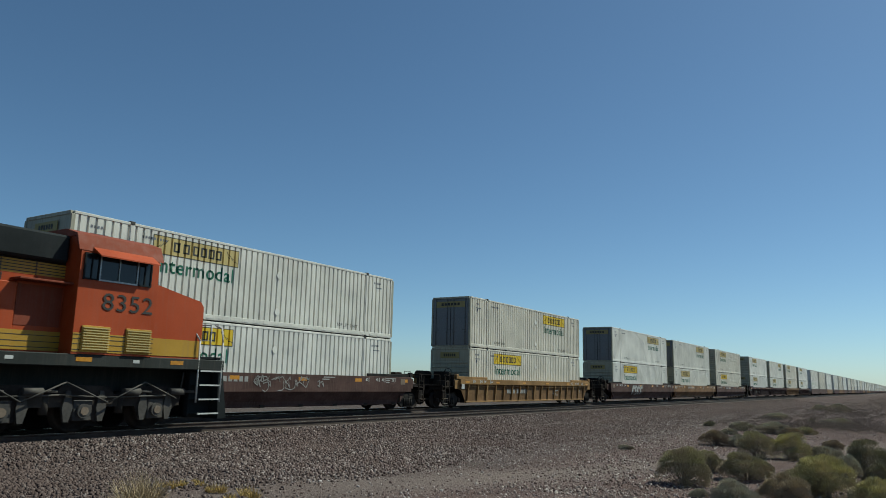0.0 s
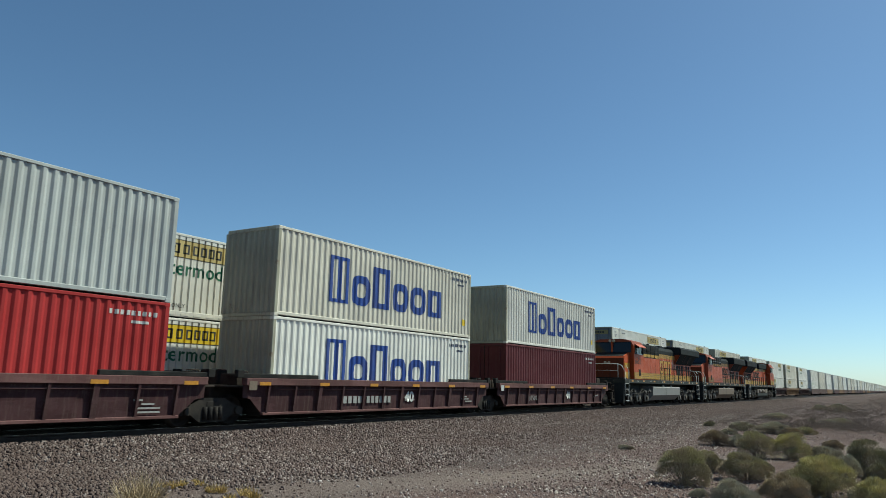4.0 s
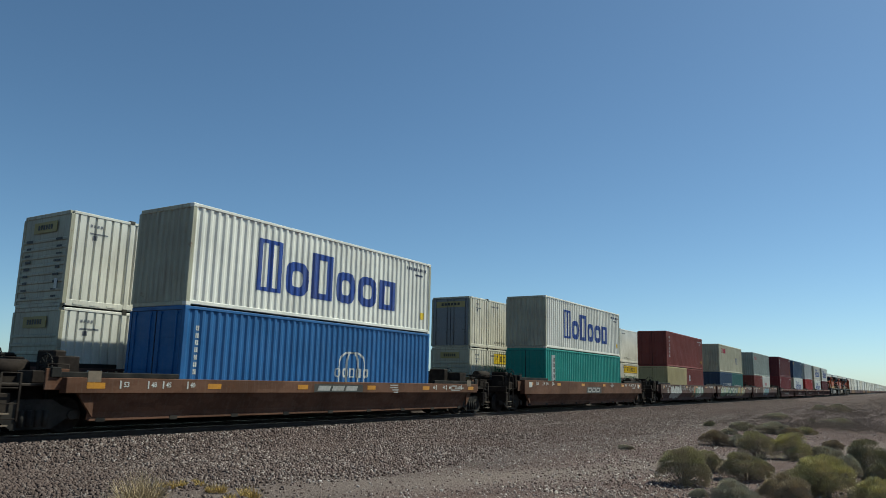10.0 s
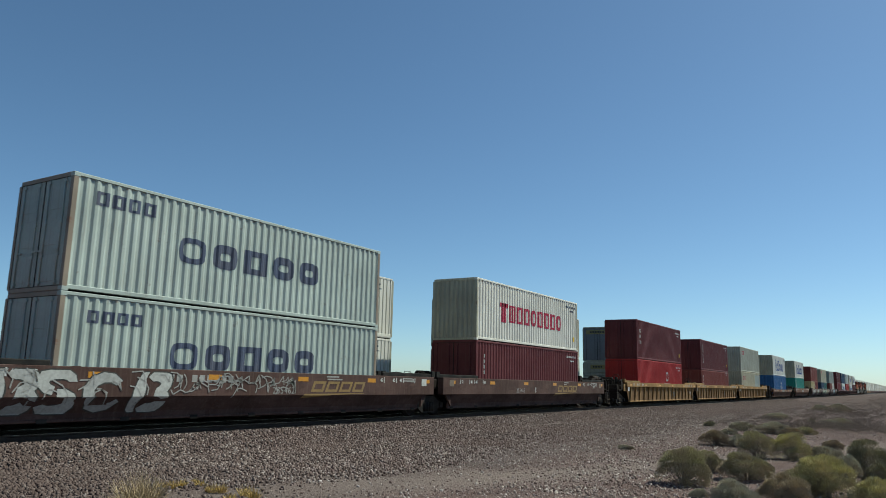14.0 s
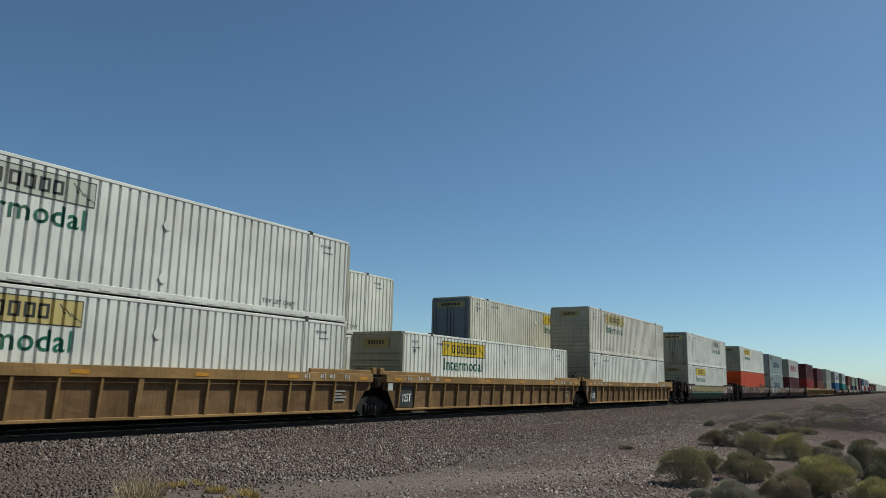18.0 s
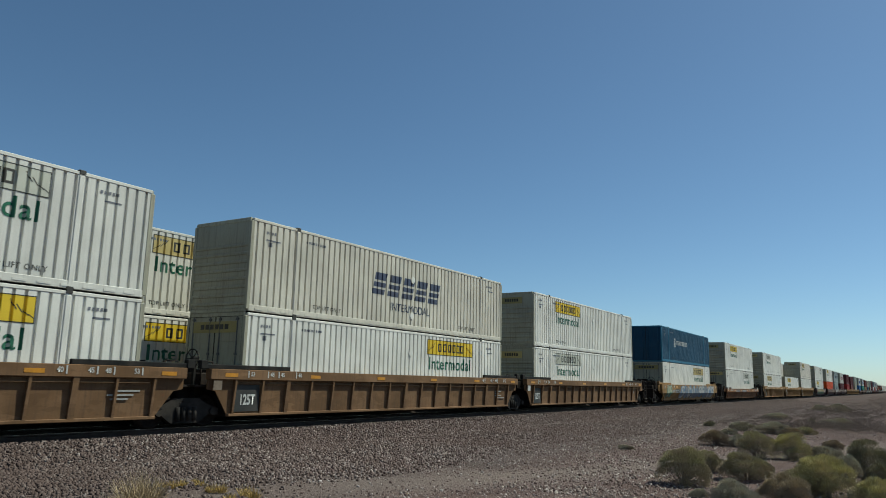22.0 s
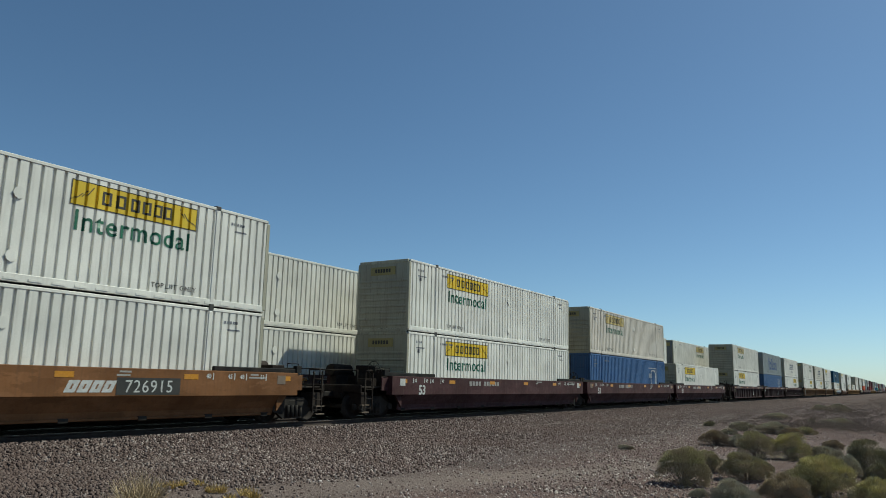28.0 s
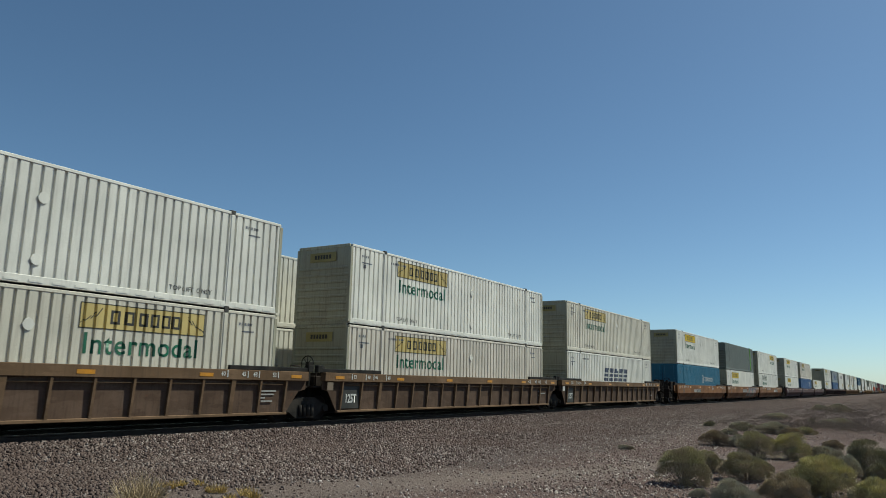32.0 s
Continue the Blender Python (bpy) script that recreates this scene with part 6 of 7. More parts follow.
graffiti(UNITS[-384.3], 4.6, 6.4, 0.6, 1.45, 1.55, [PINK, GREY], 19, 10)
graffiti(UNITS[-495.4], -8.1, -6.7, 0.5, 1.5, 1.55, [MINT, GRN], 31, 8)
graffiti(UNITS[-495.4], -4.0, 7.9, 0.42, 1.5, 1.55, [GREY, STAMP, GREY, BLU], 11, 40)
graffiti(UNITS[-729.2], 1.5, 6.9, 0.42, 1.2, 1.55, [PINK, GRN, PINK, OCHRE], 12, 20)
graffiti(UNITS[-729.2], 2.4, 6.6, 0.95, 1.5, 1.55, [BLU, INK, PINK, INK], 13, 14)


def emblem(c, col, x0=2.2, z0=0.98, w=2.75, h=0.34, n=4, underline=True, crease=CREASE):
    """A maker's mark as slanted open blocks with a tapering stripe under them."""
    cell = w / n
    for i in range(n):
        m, x, bw, sl, s = Mesh(), x0 + cell * i, cell * 0.86, 0.45, 0.11
        q = [(x, z0), (x + bw, z0), (x + bw, z0 + h), (x, z0 + h)]
        k = [(x + s, z0 + 0.08), (x + bw - s, z0 + 0.08), (x + bw - s, z0 + h - 0.08), (x + s, z0 + h - 0.08)]
        vs = [(a + (b - z0) * sl, 0, b) for a, b in q + k]
        m.add(vs, [(j, (j + 1) % 4, 4 + (j + 1) % 4, 4 + j) for j in range(4)])
        part("emblem_block", lay(m, 1.55, 0.004, crease), col, c)
    if underline:
        m = Mesh().add([(x0 - 0.4, 0, z0 - 0.2), (x0 + w * 0.4, 0, z0 - 0.1), (x0 + w, 0, z0 - 0.06), (x0 + w, 0, z0 - 0.04), (x0 - 0.28, 0, z0 - 0.06)], [(0, 1, 2, 3, 4)])
        part("emblem_stripe", lay(m, 1.55, 0.004, crease), col, c)


GOLDP = plain("dull_gold_paint", (0.221, 0.139, 0.0451), 0.7)
for u in (-321.0, -340.6, -360.2):
    emblem(UNITS[u], GOLDP)
for u in (-210.8, -234.5, -471.6, -729.2):
    cr = HIGH if u in SINGLE else CREASE
    k = 0.26 if u in SINGLE else 0.38
    z = 0.97 if u in SINGLE else 0.9
    dark = Mesh().add([(-1.15, 0, z), (1.35, 0, z), (1.35, 0, z + k), (-1.15, 0, z + k)], [(0, 1, 2, 3)])
    part("dark_patch", lay(dark, 1.55, 0.002, cr), INK, UNITS[u], "black painted emblem patch")
    emblem(UNITS[u], PRINT, -1.0, z + 0.05, 2.1, k - 0.1, 3, False, cr)


def car_mark(c, text, x, z, size, smooth, col=PRINT, patch=None, top=1.55, crease=CREASE):
    """Painted numerals on a car side, on a dark patch where there is one."""
    tilt = math.degrees(atan2(-1.33 - lean_top(crease), crease - 0.5)) if smooth and z < crease else 0
    at0 = pose(x, (lean(z, crease) if smooth else -1.414) - 0.004, z) @ pose(0, 0, 0, tilt)
    if patch:
        part("dark_patch", cached(("patch", patch, size), lambda: Mesh().box(-patch / 2, patch / 2, -0.002, 0.004, -size * 0.2, size * 1.2)), INK, c, "black painted number patch", at=at0)
    fine_print(part("lettering", words(text, 0.0, 1.1), col, c, "white painted car number", at=at0 @ pose(0, -0.004, 0) @ Matrix.Diagonal((size, 1, size, 1))))


car_mark(UNITS[-360.2], "255483", -1.75, 0.95, 0.2, True)
car_mark(UNITS[-360.2], "53", -7.6, 0.89, 0.34, True)
car_mark(UNITS[-360.2], "A", -0.6, 0.95, 0.2, True)
car_mark(UNITS[-321.0], "B", -0.6, 0.95, 0.24, True, WHITEI)
car_mark(UNITS[-62.7], "38500", -3.46, 0.55, 0.24, False, top=1.37)
car_mark(UNITS[-471.6], "475893", -3.1, 1.0, 0.2, True, PRINT, 1.3, crease=HIGH)
emblem(UNITS[-471.6], PRINT, -4.8, 1.0, 0.9, 0.19, 4, False, HIGH)
car_mark(UNITS[-748.9], "726915", -2.2, 0.97, 0.24, True, WHITEI, 1.45)
emblem(UNITS[-748.9], PRINT, -4.0, 0.97, 1.0, 0.22, 4, False)
car_mark(UNITS[-709.5], "726915", 4.1, 0.97, 0.3, True, WHITEI, 1.85)
emblem(UNITS[-709.5], WHITEI, 1.85, 0.97, 1.25, 0.28, 4, False)
car_mark(UNITS[-748.9], "B", -0.7, 0.95, 0.18, True)
car_mark(UNITS[-495.4], "652613", -5.0, 0.93, 0.21, True, WHITEI, 1.35)
emblem(UNITS[-495.4], PRINT, -6.55, 0.93, 0.8, 0.2, 4, False)
car_mark(UNITS[-340.6], "255462", 1.0, 0.93, 0.2, True)
car_mark(UNITS[-321.0], "255463", -2.3, 0.95, 0.2, True)
car_mark(UNITS[-582.7], "1493", 3.7, 0.52, 0.22, False)


for x, fw, nm, tk, bd in ((3.9, True, "8352", TAN, L_ORANGE), (-19.0, False, "6528", TAN, L_FADED), (-41.5, False, "5682", SILVER, L_ORANGE)):
    loco = locomotive(x, fw, nm, tk, bd, nm == "5682")
    if not fw:
        loco["reversed"] = 1
    FRONT.append((loco, x, RAIL))


# ---- the waiting train on the far track ----
def there(x, z):
    return pose(x, Y2, RAIL + z)


BG = "containers on the standing train"
# middle of the stack, upper and lower (flip, style), car paint, smooth side
BACK = [(20.1, (False, "faded"), (False, "yellow"), W_BROWN, True, 1), (43.75, (True, "yellow"), (False, "yellow"), W_YELLOW, False, 1), (67.3, (True, "faded"), (False, "yellow"), W_BROWN, True, 1),
        (86.1, (True, "faded"), (False, "faded"), W_DYEL, True, 1), (105.8, (False, "faded"), (False, "yellow"), W_BROWN, True, 1), (129.2, (False, "faded"), (False, "faded"), W_MAR, False, 1), (148.6, (True, "faded"), (False, "faded"), W_MAR, False, 0)]
x = 148.6
r = random.Random(5)
while x < 900:
    x += 23.7 if len(BACK) % 3 == 0 else 19.7
    BACK.append((x, (r.random() < 0.5, "faded"), (r.random() < 0.5, "faded"), r.choice((W_BROWN, W_MAR, W_DYEL)), r.random() < 0.5, 0))
for k, (x, up, low, pm, smooth, fine) in enumerate(BACK):
    if k >= 9:
        for z in (LOW, LOW + 2.896):
            far_container(there(x, z), "white domestic freight container far along the standing train", (IVORY, WHITE, CREAM)[(k * 5 + int(z)) % 3], BG)
        far_car(there(x, 0), "well car far along the standing train", pm, "well cars of the standing train")
        continue
    for (flip, style), z in ((low, LOW), (up, LOW + 2.896)):
        mat = (IVORY, WHITE, CREAM)[(k * 5 + int(z)) % 3] if k else (IVORY if z > 2 else WHITE)
        dm = plain("dark_door_panel", (0.16, 0.17, 0.18), 0.5) if flip else None
        c = box53(there(x, z), mat, flip, style, sign=k < 16, label=JBL % {"yellow": "bright yellow", "faded": "faded yellow"}[style], group=BG, fine=bool(fine), doormat=dm, seed=k)
        if k == 0 and z > 2:
            marks, r0 = Mesh(), random.Random(3)
            for i in range(9):
                for sy in (-1, 1):
                    a = 0.3 + i * 0.215
                    marks.box(-0.006, 0.0, sy * 0.82 - r0.uniform(0.08, 0.2), sy * 0.82 + r0.uniform(0.08, 0.2), a, a + r0.uniform(0.04, 0.09))
            fine_print(part("rub_mark", marks, INK, c, "dark rub marks across the wall ribs", pose(-8.15, 0, 0)))
            part("document_holder", Mesh().box(-0.012, 0.0, -0.95, -0.8, 0.55, 0.85), WHITEI, c, "small white document holder", pose(-8.15, 0, 0))
    single = k in (0, 1, 2)
    b = well_car("well_car", there(x, 0), "%s well car under standing containers" % ("brown smooth sided" if smooth else "faded ribbed"), 8.35, HP53, 1.55, pm, smooth, "coupler" if single or k % 3 == 0 else "joint", "coupler" if single or k % 3 == 2 else "joint", group="well cars of the standing train", fine=bool(fine), seed=k + 100)
    if k == 0:
        graffiti(b, -7.0, -4.6, 0.6, 1.5, 1.55, [], 21, 30)
        graffiti(b, -1.0, 3.0, 1.1, 1.5, 1.55, [], 22, 26)
    if k == 2:
        graffiti(b, -4.2, -1.2, 0.6, 1.4, 1.55, [GREY], 23, 20)

# ---- ground and track ----
def spread(lo, hi, fine0, fine1, step, grow=1.25):
    v = list(np.arange(fine0, fine1 + step, step))
    d = step
    while v[-1] < hi:
        d *= grow
        v.append(v[-1] + d)
    d = step
    while v[0] > lo:
        d *= grow
        v.insert(0, v[0] - d)
    return v


def bed(y):
    """Height of the roadbed over the plain, across the tracks."""
    pts = ((-1e5, 0), (8.2, 0), (9.6, 0.08), (14.6, 0.25), (15.85, 0.59), (16.35, 0.63), (16.5, 0.57), (23.6, 0.57), (24.2, 0.5), (26.5, -0.1), (30, -0.15), (1e5, 0))
    for (a, za), (b, zb) in zip(pts, pts[1:]):
        if a <= y <= b:
            t = (y - a) / (b - a)
            return za + (zb - za) * t
    return 0


def land(x, y):
    z = bed(y)
    if y < 10:
        d = min(1, (10 - y) / 4)
        z += d * (0.07 * noise.noise((x * 0.35, y * 0.35, 0)) + 0.03 * noise.noise((x * 1.3, y * 1.3, 4)))
    return z


def gravel_mat():
    m, t, b = nodes("desert_ground", 0.95)
    b.inputs["Specular IOR Level"].default_value = 0.05
    g = t.nodes.new("ShaderNodeNewGeometry")
    pos = g.outputs["Position"]
    sep = t.nodes.new("ShaderNodeSeparateXYZ")
    t.links.new(pos, sep.inputs[0])
    wob = tex(t, "Noise", 0.35, pos, Detail=5)
    # stones: cells with their own tone
    cell = tex(t, "Voronoi", 19, pos)
    cell2 = tex(t, "Voronoi", 48, pos)
    tone = t.nodes.new("ShaderNodeSeparateColor")
    t.links.new(cell.outputs["Color"], tone.inputs[0])
    stone = ramp(t, tone.outputs[0], (0.0, (0.0321, 0.0214, 0.0194)), (0.35, (0.0658, 0.0465, 0.0417)), (0.7, (0.105, 0.077, 0.0699)), (1.0, (0.192, 0.153, 0.141)))
    edge = ramp(t, cell.outputs["Distance"], (0.0, 1.0), (0.55, 1.0), (0.85, 0.35))
    stone = mix(t, 1.0, stone, edge, "MULTIPLY")
    tone2 = t.nodes.new("ShaderNodeSeparateColor")
    t.links.new(cell2.outputs["Color"], tone2.inputs[0])
    fine = tex(t, "Noise", 60, pos, Detail=4)
    patch = tex(t, "Noise", 0.5, pos, Detail=6)
    dirt = ramp(t, patch.outputs["Fac"], (0.3, (0.0845, 0.053, 0.0456)), (0.5, (0.119, 0.077, 0.0679)), (0.7, (0.159, 0.107, 0.0951)))
    dirt = mix(t, ramp(t, fine.outputs["Fac"], (0.4, 0.0), (0.7, 0.5)), dirt, (0.0686, 0.0484, 0.0417))
    dirt = mix(t, ramp(t, tone2.outputs[0], (0.62, 0.0), (0.75, 0.6)), dirt, (0.22, 0.177, 0.161))
    dirt = mix(t, ramp(t, tone2.outputs[1], (0.78, 0.0), (0.84, 0.6)), dirt, (0.0321, 0.0279, 0.0262))
    # a strip of finer dark gravel between the ballast and the dirt road
    strip = t.nodes.new("ShaderNodeMath")
    strip.operation = "MULTIPLY_ADD"
    t.links.new(wob.outputs["Fac"], strip.inputs[0])
    strip.inputs[1].default_value = 2.6
    t.links.new(sep.outputs[1], strip.inputs[2])
    gritty = ramp(t, tone2.outputs[2], (0.0, (0.03, 0.026, 0.025)), (0.5, (0.0697, 0.0574, 0.0525)), (1.0, (0.164, 0.143, 0.131)))
    band = t.nodes.new("ShaderNodeMapRange")
    t.links.new(strip.outputs[0], band.inputs[0])
    band.inputs[1].default_value, band.inputs[2].default_value, band.inputs[4].default_value = 9.6, 10.6, 0.8
    dirt = mix(t, band.outputs[0], dirt, gritty)
    # a worn wheel track that leaves the dirt road towards the ballast
    aside = t.nodes.new("ShaderNodeMath")
    aside.operation = "MULTIPLY_ADD"
    t.links.new(sep.outputs[0], aside.inputs[0])
    aside.inputs[1].default_value = 0.38
    t.links.new(strip.outputs[0], aside.inputs[2])
    off = t.nodes.new("ShaderNodeMath")
    off.operation = "SUBTRACT"
    t.links.new(aside.outputs[0], off.inputs[0])
    off.inputs[1].default_value = 15.4
    far_off = t.nodes.new("ShaderNodeMath")
    far_off.operation = "ABSOLUTE"
    t.links.new(off.outputs[0], far_off.inputs[0])
    worn = t.nodes.new("ShaderNodeMapRange")
    t.links.new(far_off.outputs[0], worn.inputs[0])
    worn.inputs[1].default_value, worn.inputs[2].default_value, worn.inputs[3].default_value, worn.inputs[4].default_value = 0.35, 1.5, 0.75, 0.0
    dirt = mix(t, worn.outputs[0], dirt, ramp(t, fine.outputs["Fac"], (0.35, (0.139, 0.111, 0.0968)), (0.65, (0.209, 0.172, 0.153))))
    # litter of dead scrub over the open plain
    plainx = t.nodes.new("ShaderNodeMapRange")
    t.links.new(sep.outputs[0], plainx.inputs[0])
    plainx.inputs[1].default_value, plainx.inputs[2].default_value, plainx.inputs[4].default_value = 22, 110, 0.9
    dirt = mix(t, plainx.outputs[0], dirt, ramp(t, patch.outputs["Fac"], (0.35, (0.0508, 0.0377, 0.032)), (0.65, (0.0861, 0.064, 0.0541))))
    # how much ballast: by distance from the track, with an uneven edge
    ad = t.nodes.new("ShaderNodeMath")
    ad.operation = "MULTIPLY_ADD"
    t.links.new(wob.outputs["Fac"], ad.inputs[0])
    ad.inputs[1].default_value = 4.5
    t.links.new(sep.outputs[1], ad.inputs[2])
    near = t.nodes.new("ShaderNodeMapRange")
    t.links.new(ad.outputs[0], near.inputs[0])
    near.inputs[1].default_value, near.inputs[2].default_value = 10.0, 15.0
    far = t.nodes.new("ShaderNodeMapRange")
    t.links.new(sep.outputs[1], far.inputs[0])
    far.inputs[1].default_value, far.inputs[2].default_value, far.inputs[3].default_value, far.inputs[4].default_value = 25.5, 27.5, 1, 0
    k = t.nodes.new("ShaderNodeMath")
    k.operation = "MULTIPLY"
    t.links.new(near.outputs[0], k.inputs[0])
    t.links.new(far.outputs[0], k.inputs[1])
    c = mix(t, k.outputs[0], dirt, stone)
    t.links.new(c, b.inputs["Base Color"])
    hgt = mix(t, k.outputs[0], fine.outputs["Fac"], ramp(t, cell.outputs["Distance"], (0.0, 1.0), (0.8, 0.0)))
    bump(t, b, hgt, 0.9, 0.035)
    return m


GROUND = gravel_mat()
xs = spread(-3500, 3500, 2, 70, 0.45)
ys = spread(-3500, 3500, -4, 30, 0.4)
vs = [(x, y, land(x, y)) for x in xs for y in ys]
ny = len(ys)
fs = [(i * ny + j, (i + 1) * ny + j, (i + 1) * ny + j + 1, i * ny + j + 1) for i in range(len(xs) - 1) for j in range(ny - 1)]
gm = Mesh()
gm.v, gm.f, gm.smooth = vs, fs, [True] * len(fs)
part("ground", gm.data("ground", False), GROUND, None)
tagged(bpy.data.objects["ground"], "flat dry desert ground with coarse grey brown ballast and dirt", "ground", kind="structure")

TIE = plain("weathered_tie", (0.131, 0.111, 0.0943), 0.9, 0, 0.4, 20)


def rail_mesh(x0, x1):
    o = [(-0.075, -0.17), (0.075, -0.17), (0.075, -0.155), (0.012, -0.135), (0.01, -0.045), (0.036, -0.03), (0.036, -0.004), (0.03, 0), (-0.03, 0), (-0.036, -0.004), (-0.036, -0.03), (-0.01, -0.045), (-0.012, -0.135), (-0.075, -0.155)]
    return Mesh().prism(o, "x", x0, x1)


for yc, nm in ((Y1, "near"), (Y2, "far")):
    tr = thing("railway_track", pose(0, yc, RAIL), "railway track with worn steel rails on weathered ties", "railway track", kind="structure")
    for s in (-1, 1):
        rl = part("rail", rail_mesh(-950, 1700), RUSTY, tr, "rusty steel rail with a polished head", pose(0, s * 0.755, 0))
        part("rail_head", Mesh().box(-950, 1700, -0.027, 0.027, 0.0005, 0.004), RAILTOP, rl)
    tie = cached(("tie",), lambda: Mesh().box(-0.115, 0.115, -1.3, 1.3, -0.33, -0.172, 0.012))
    for k in range(80 if nm == "near" else 0):
        part("tie", tie, TIE, tr, at=pose(3 + k * 0.53, 0, 0))


# ---- stones ----
def stone_mat(name, lo, mid, hi, top):
    m, t, b = nodes(name, 0.95)
    b.inputs["Specular IOR Level"].default_value = 0.15
    g = t.nodes.new("ShaderNodeNewGeometry")
    o = coords(t)
    n = tex(t, "Noise", 90, o, Detail=3)
    c = ramp(t, g.outputs["Random Per Island"], (0.0, lo), (0.3, mid), (0.8, hi), (1.0, top))
    c = mix(t, ramp(t, n.outputs["Fac"], (0.35, 0.0), (0.7, 0.25)), c, (0.06, 0.045, 0.04))
    big = tex(t, "Noise", 0.22, o, Detail=3)
    c = mix(t, ramp(t, big.outputs["Fac"], (0.42, 0.0), (0.62, 0.45)), c, (0.119, 0.082, 0.0713))
    # brown fines washed over the stones towards the near end
    pos = t.nodes.new("ShaderNodeSeparateXYZ")
    t.links.new(g.outputs["Position"], pos.inputs[0])
    fines = t.nodes.new("ShaderNodeMapRange")
    t.links.new(pos.outputs[0], fines.inputs[0])
    fines.inputs[1].default_value, fines.inputs[2].default_value, fines.inputs[3].default_value, fines.inputs[4].default_value = 8.0, 12.5, 0.55, 0.0
    c = mix(t, fines.outputs[0], c, (0.0672, 0.0492, 0.0435))
    t.links.new(c, b.inputs["Base Color"])
    return m


def pebbles(name, rs, xs, ys, sizes, lift, label, mat):
    """Many broken stones in one mesh: bent boxes of six faces."""
    n = len(xs)
    cube = np.array([(x, y, z) for x in (-1, 1) for y in (-1, 1) for z in (-1, 1)], float)
    quad = np.array([(0, 1, 3, 2), (4, 6, 7, 5), (0, 4, 5, 1), (2, 3, 7, 6), (1, 5, 7, 3)])
    v = cube[None] * rs.uniform(0.45, 1.0, (n, 8, 3)) * sizes[:, None, None] * rs.uniform(0.55, 1.0, (n, 1, 3))
    a, b = rs.uniform(0, 2 * pi, n), rs.normal(0, 0.5, n)
    ca, sa, cb, sb = np.cos(a), np.sin(a), np.cos(b), np.sin(b)
    x, y, z = v[..., 0], v[..., 1], v[..., 2]
    y, z = y * cb[:, None] - z * sb[:, None], y * sb[:, None] + z * cb[:, None]
    x, y = x * ca[:, None] - y * sa[:, None], x * sa[:, None] + y * ca[:, None]
    zs = np.array([land(p, q) for p, q in zip(xs, ys)])
    co = np.stack([x + xs[:, None], y + ys[:, None], z + (zs + sizes * lift)[:, None]], -1).reshape(-1, 3)
    f = (quad[None] + 8 * np.arange(n)[:, None, None]).reshape(-1, 4)
    me = bpy.data.meshes.new(name)
    me.vertices.add(len(co))
    me.vertices.foreach_set("co", co.ravel())
    me.loops.add(f.size)
    me.loops.foreach_set("vertex_index", f.ravel().astype(np.int32))
    me.polygons.add(len(f))
    me.polygons.foreach_set("loop_start", np.arange(0, f.size, 4, dtype=np.int32))
    me.polygons.foreach_set("loop_total", np.full(len(f), 4, dtype=np.int32))
    me.update(calc_edges=True)
    ob = part(name, me, mat, None)
    return tagged(ob, label, "gravel", kind="stuff")


STONE = stone_mat("ballast_stone", (0.0344, 0.0262, 0.0238), (0.0951, 0.0689, 0.0615), (0.176, 0.138, 0.125), (0.328, 0.283, 0.258))
GRIT = stone_mat("desert_grit", (0.0774, 0.0529, 0.048), (0.155, 0.112, 0.102), (0.271, 0.224, 0.207), (0.484, 0.437, 0.414))
rs = np.random.RandomState(11)
n = 108000
bx = 5.5 + 125 * rs.rand(n) ** 2.0
by = 16.95 - 7.2 * rs.rand(n) ** 0.9
edge = 9.0 + 1.0 * np.sin(bx * 0.31) + 0.5 * np.sin(bx * 1.1 + 1)
keep = rs.rand(n) < np.clip((by - edge) / 4.2, 0.05, 1) ** 1.2 * np.clip(np.abs(by + 0.38 * bx - 14.1) / 1.2, 0.2, 1)
bx, by = bx[keep], by[keep]
pebbles("ballast_stones", rs, bx, by, rs.uniform(0.02, 0.044, len(bx)), 0.35, "loose broken grey brown ballast stones beside the track", STONE)
n = 95000
bx, by = 7 + 95 * rs.rand(n) ** 1.7, -1.5 + 13.5 * rs.rand(n) ** 0.8
keep = rs.rand(n) < np.clip(np.abs(by + 0.38 * bx - 14.1) / 1.5, 0.15, 1)
bx, by, n = bx[keep], by[keep], int(keep.sum())
pebbles("scattered_stones", rs, bx, by, rs.uniform(0.008, 0.026, n) * (1 + 0.9 * (rs.rand(n) > 0.95)), 0.2, "small stones scattered on the dirt", GRIT)
n = 11000
bx, by = 14 + 42 * rs.rand(n) ** 1.4, 3.0 + 8.0 * rs.rand(n)
keep = rs.rand(n) < np.clip(1.2 - np.abs(by - (3.2 + 0.17 * bx)) / 2.6, 0, 1)
bx, by = bx[keep], by[keep]
PALES = stone_mat("pale_rubble", (0.0738, 0.0533, 0.0459), (0.164, 0.123, 0.107), (0.328, 0.279, 0.246), (0.508, 0.459, 0.41))
pebbles("pale_stones", rs, bx, by, rs.uniform(0.016, 0.042, len(bx)), 0.25, "pale rubble stones strewn round the shrubs", PALES)


# ---- desert plants ----
def leaf_mat(name, dark, light, dry):
    m, t, b = nodes(name, 1.0)
    b.inputs["Specular IOR Level"].default_value = 0.0
    g = t.nodes.new("ShaderNodeNewGeometry")
    c = ramp(t, g.outputs["Random Per Island"], (0.0, dark), (0.6, light), (0.92, light), (1.0, dry))
    n = tex(t, "Noise", 2.2, coords(t), Detail=3)
    c = mix(t, ramp(t, n.outputs["Fac"], (0.38, 0.0), (0.62, 0.8)), c, dry)
    t.links.new(c, b.inputs["Base Color"])
    return m


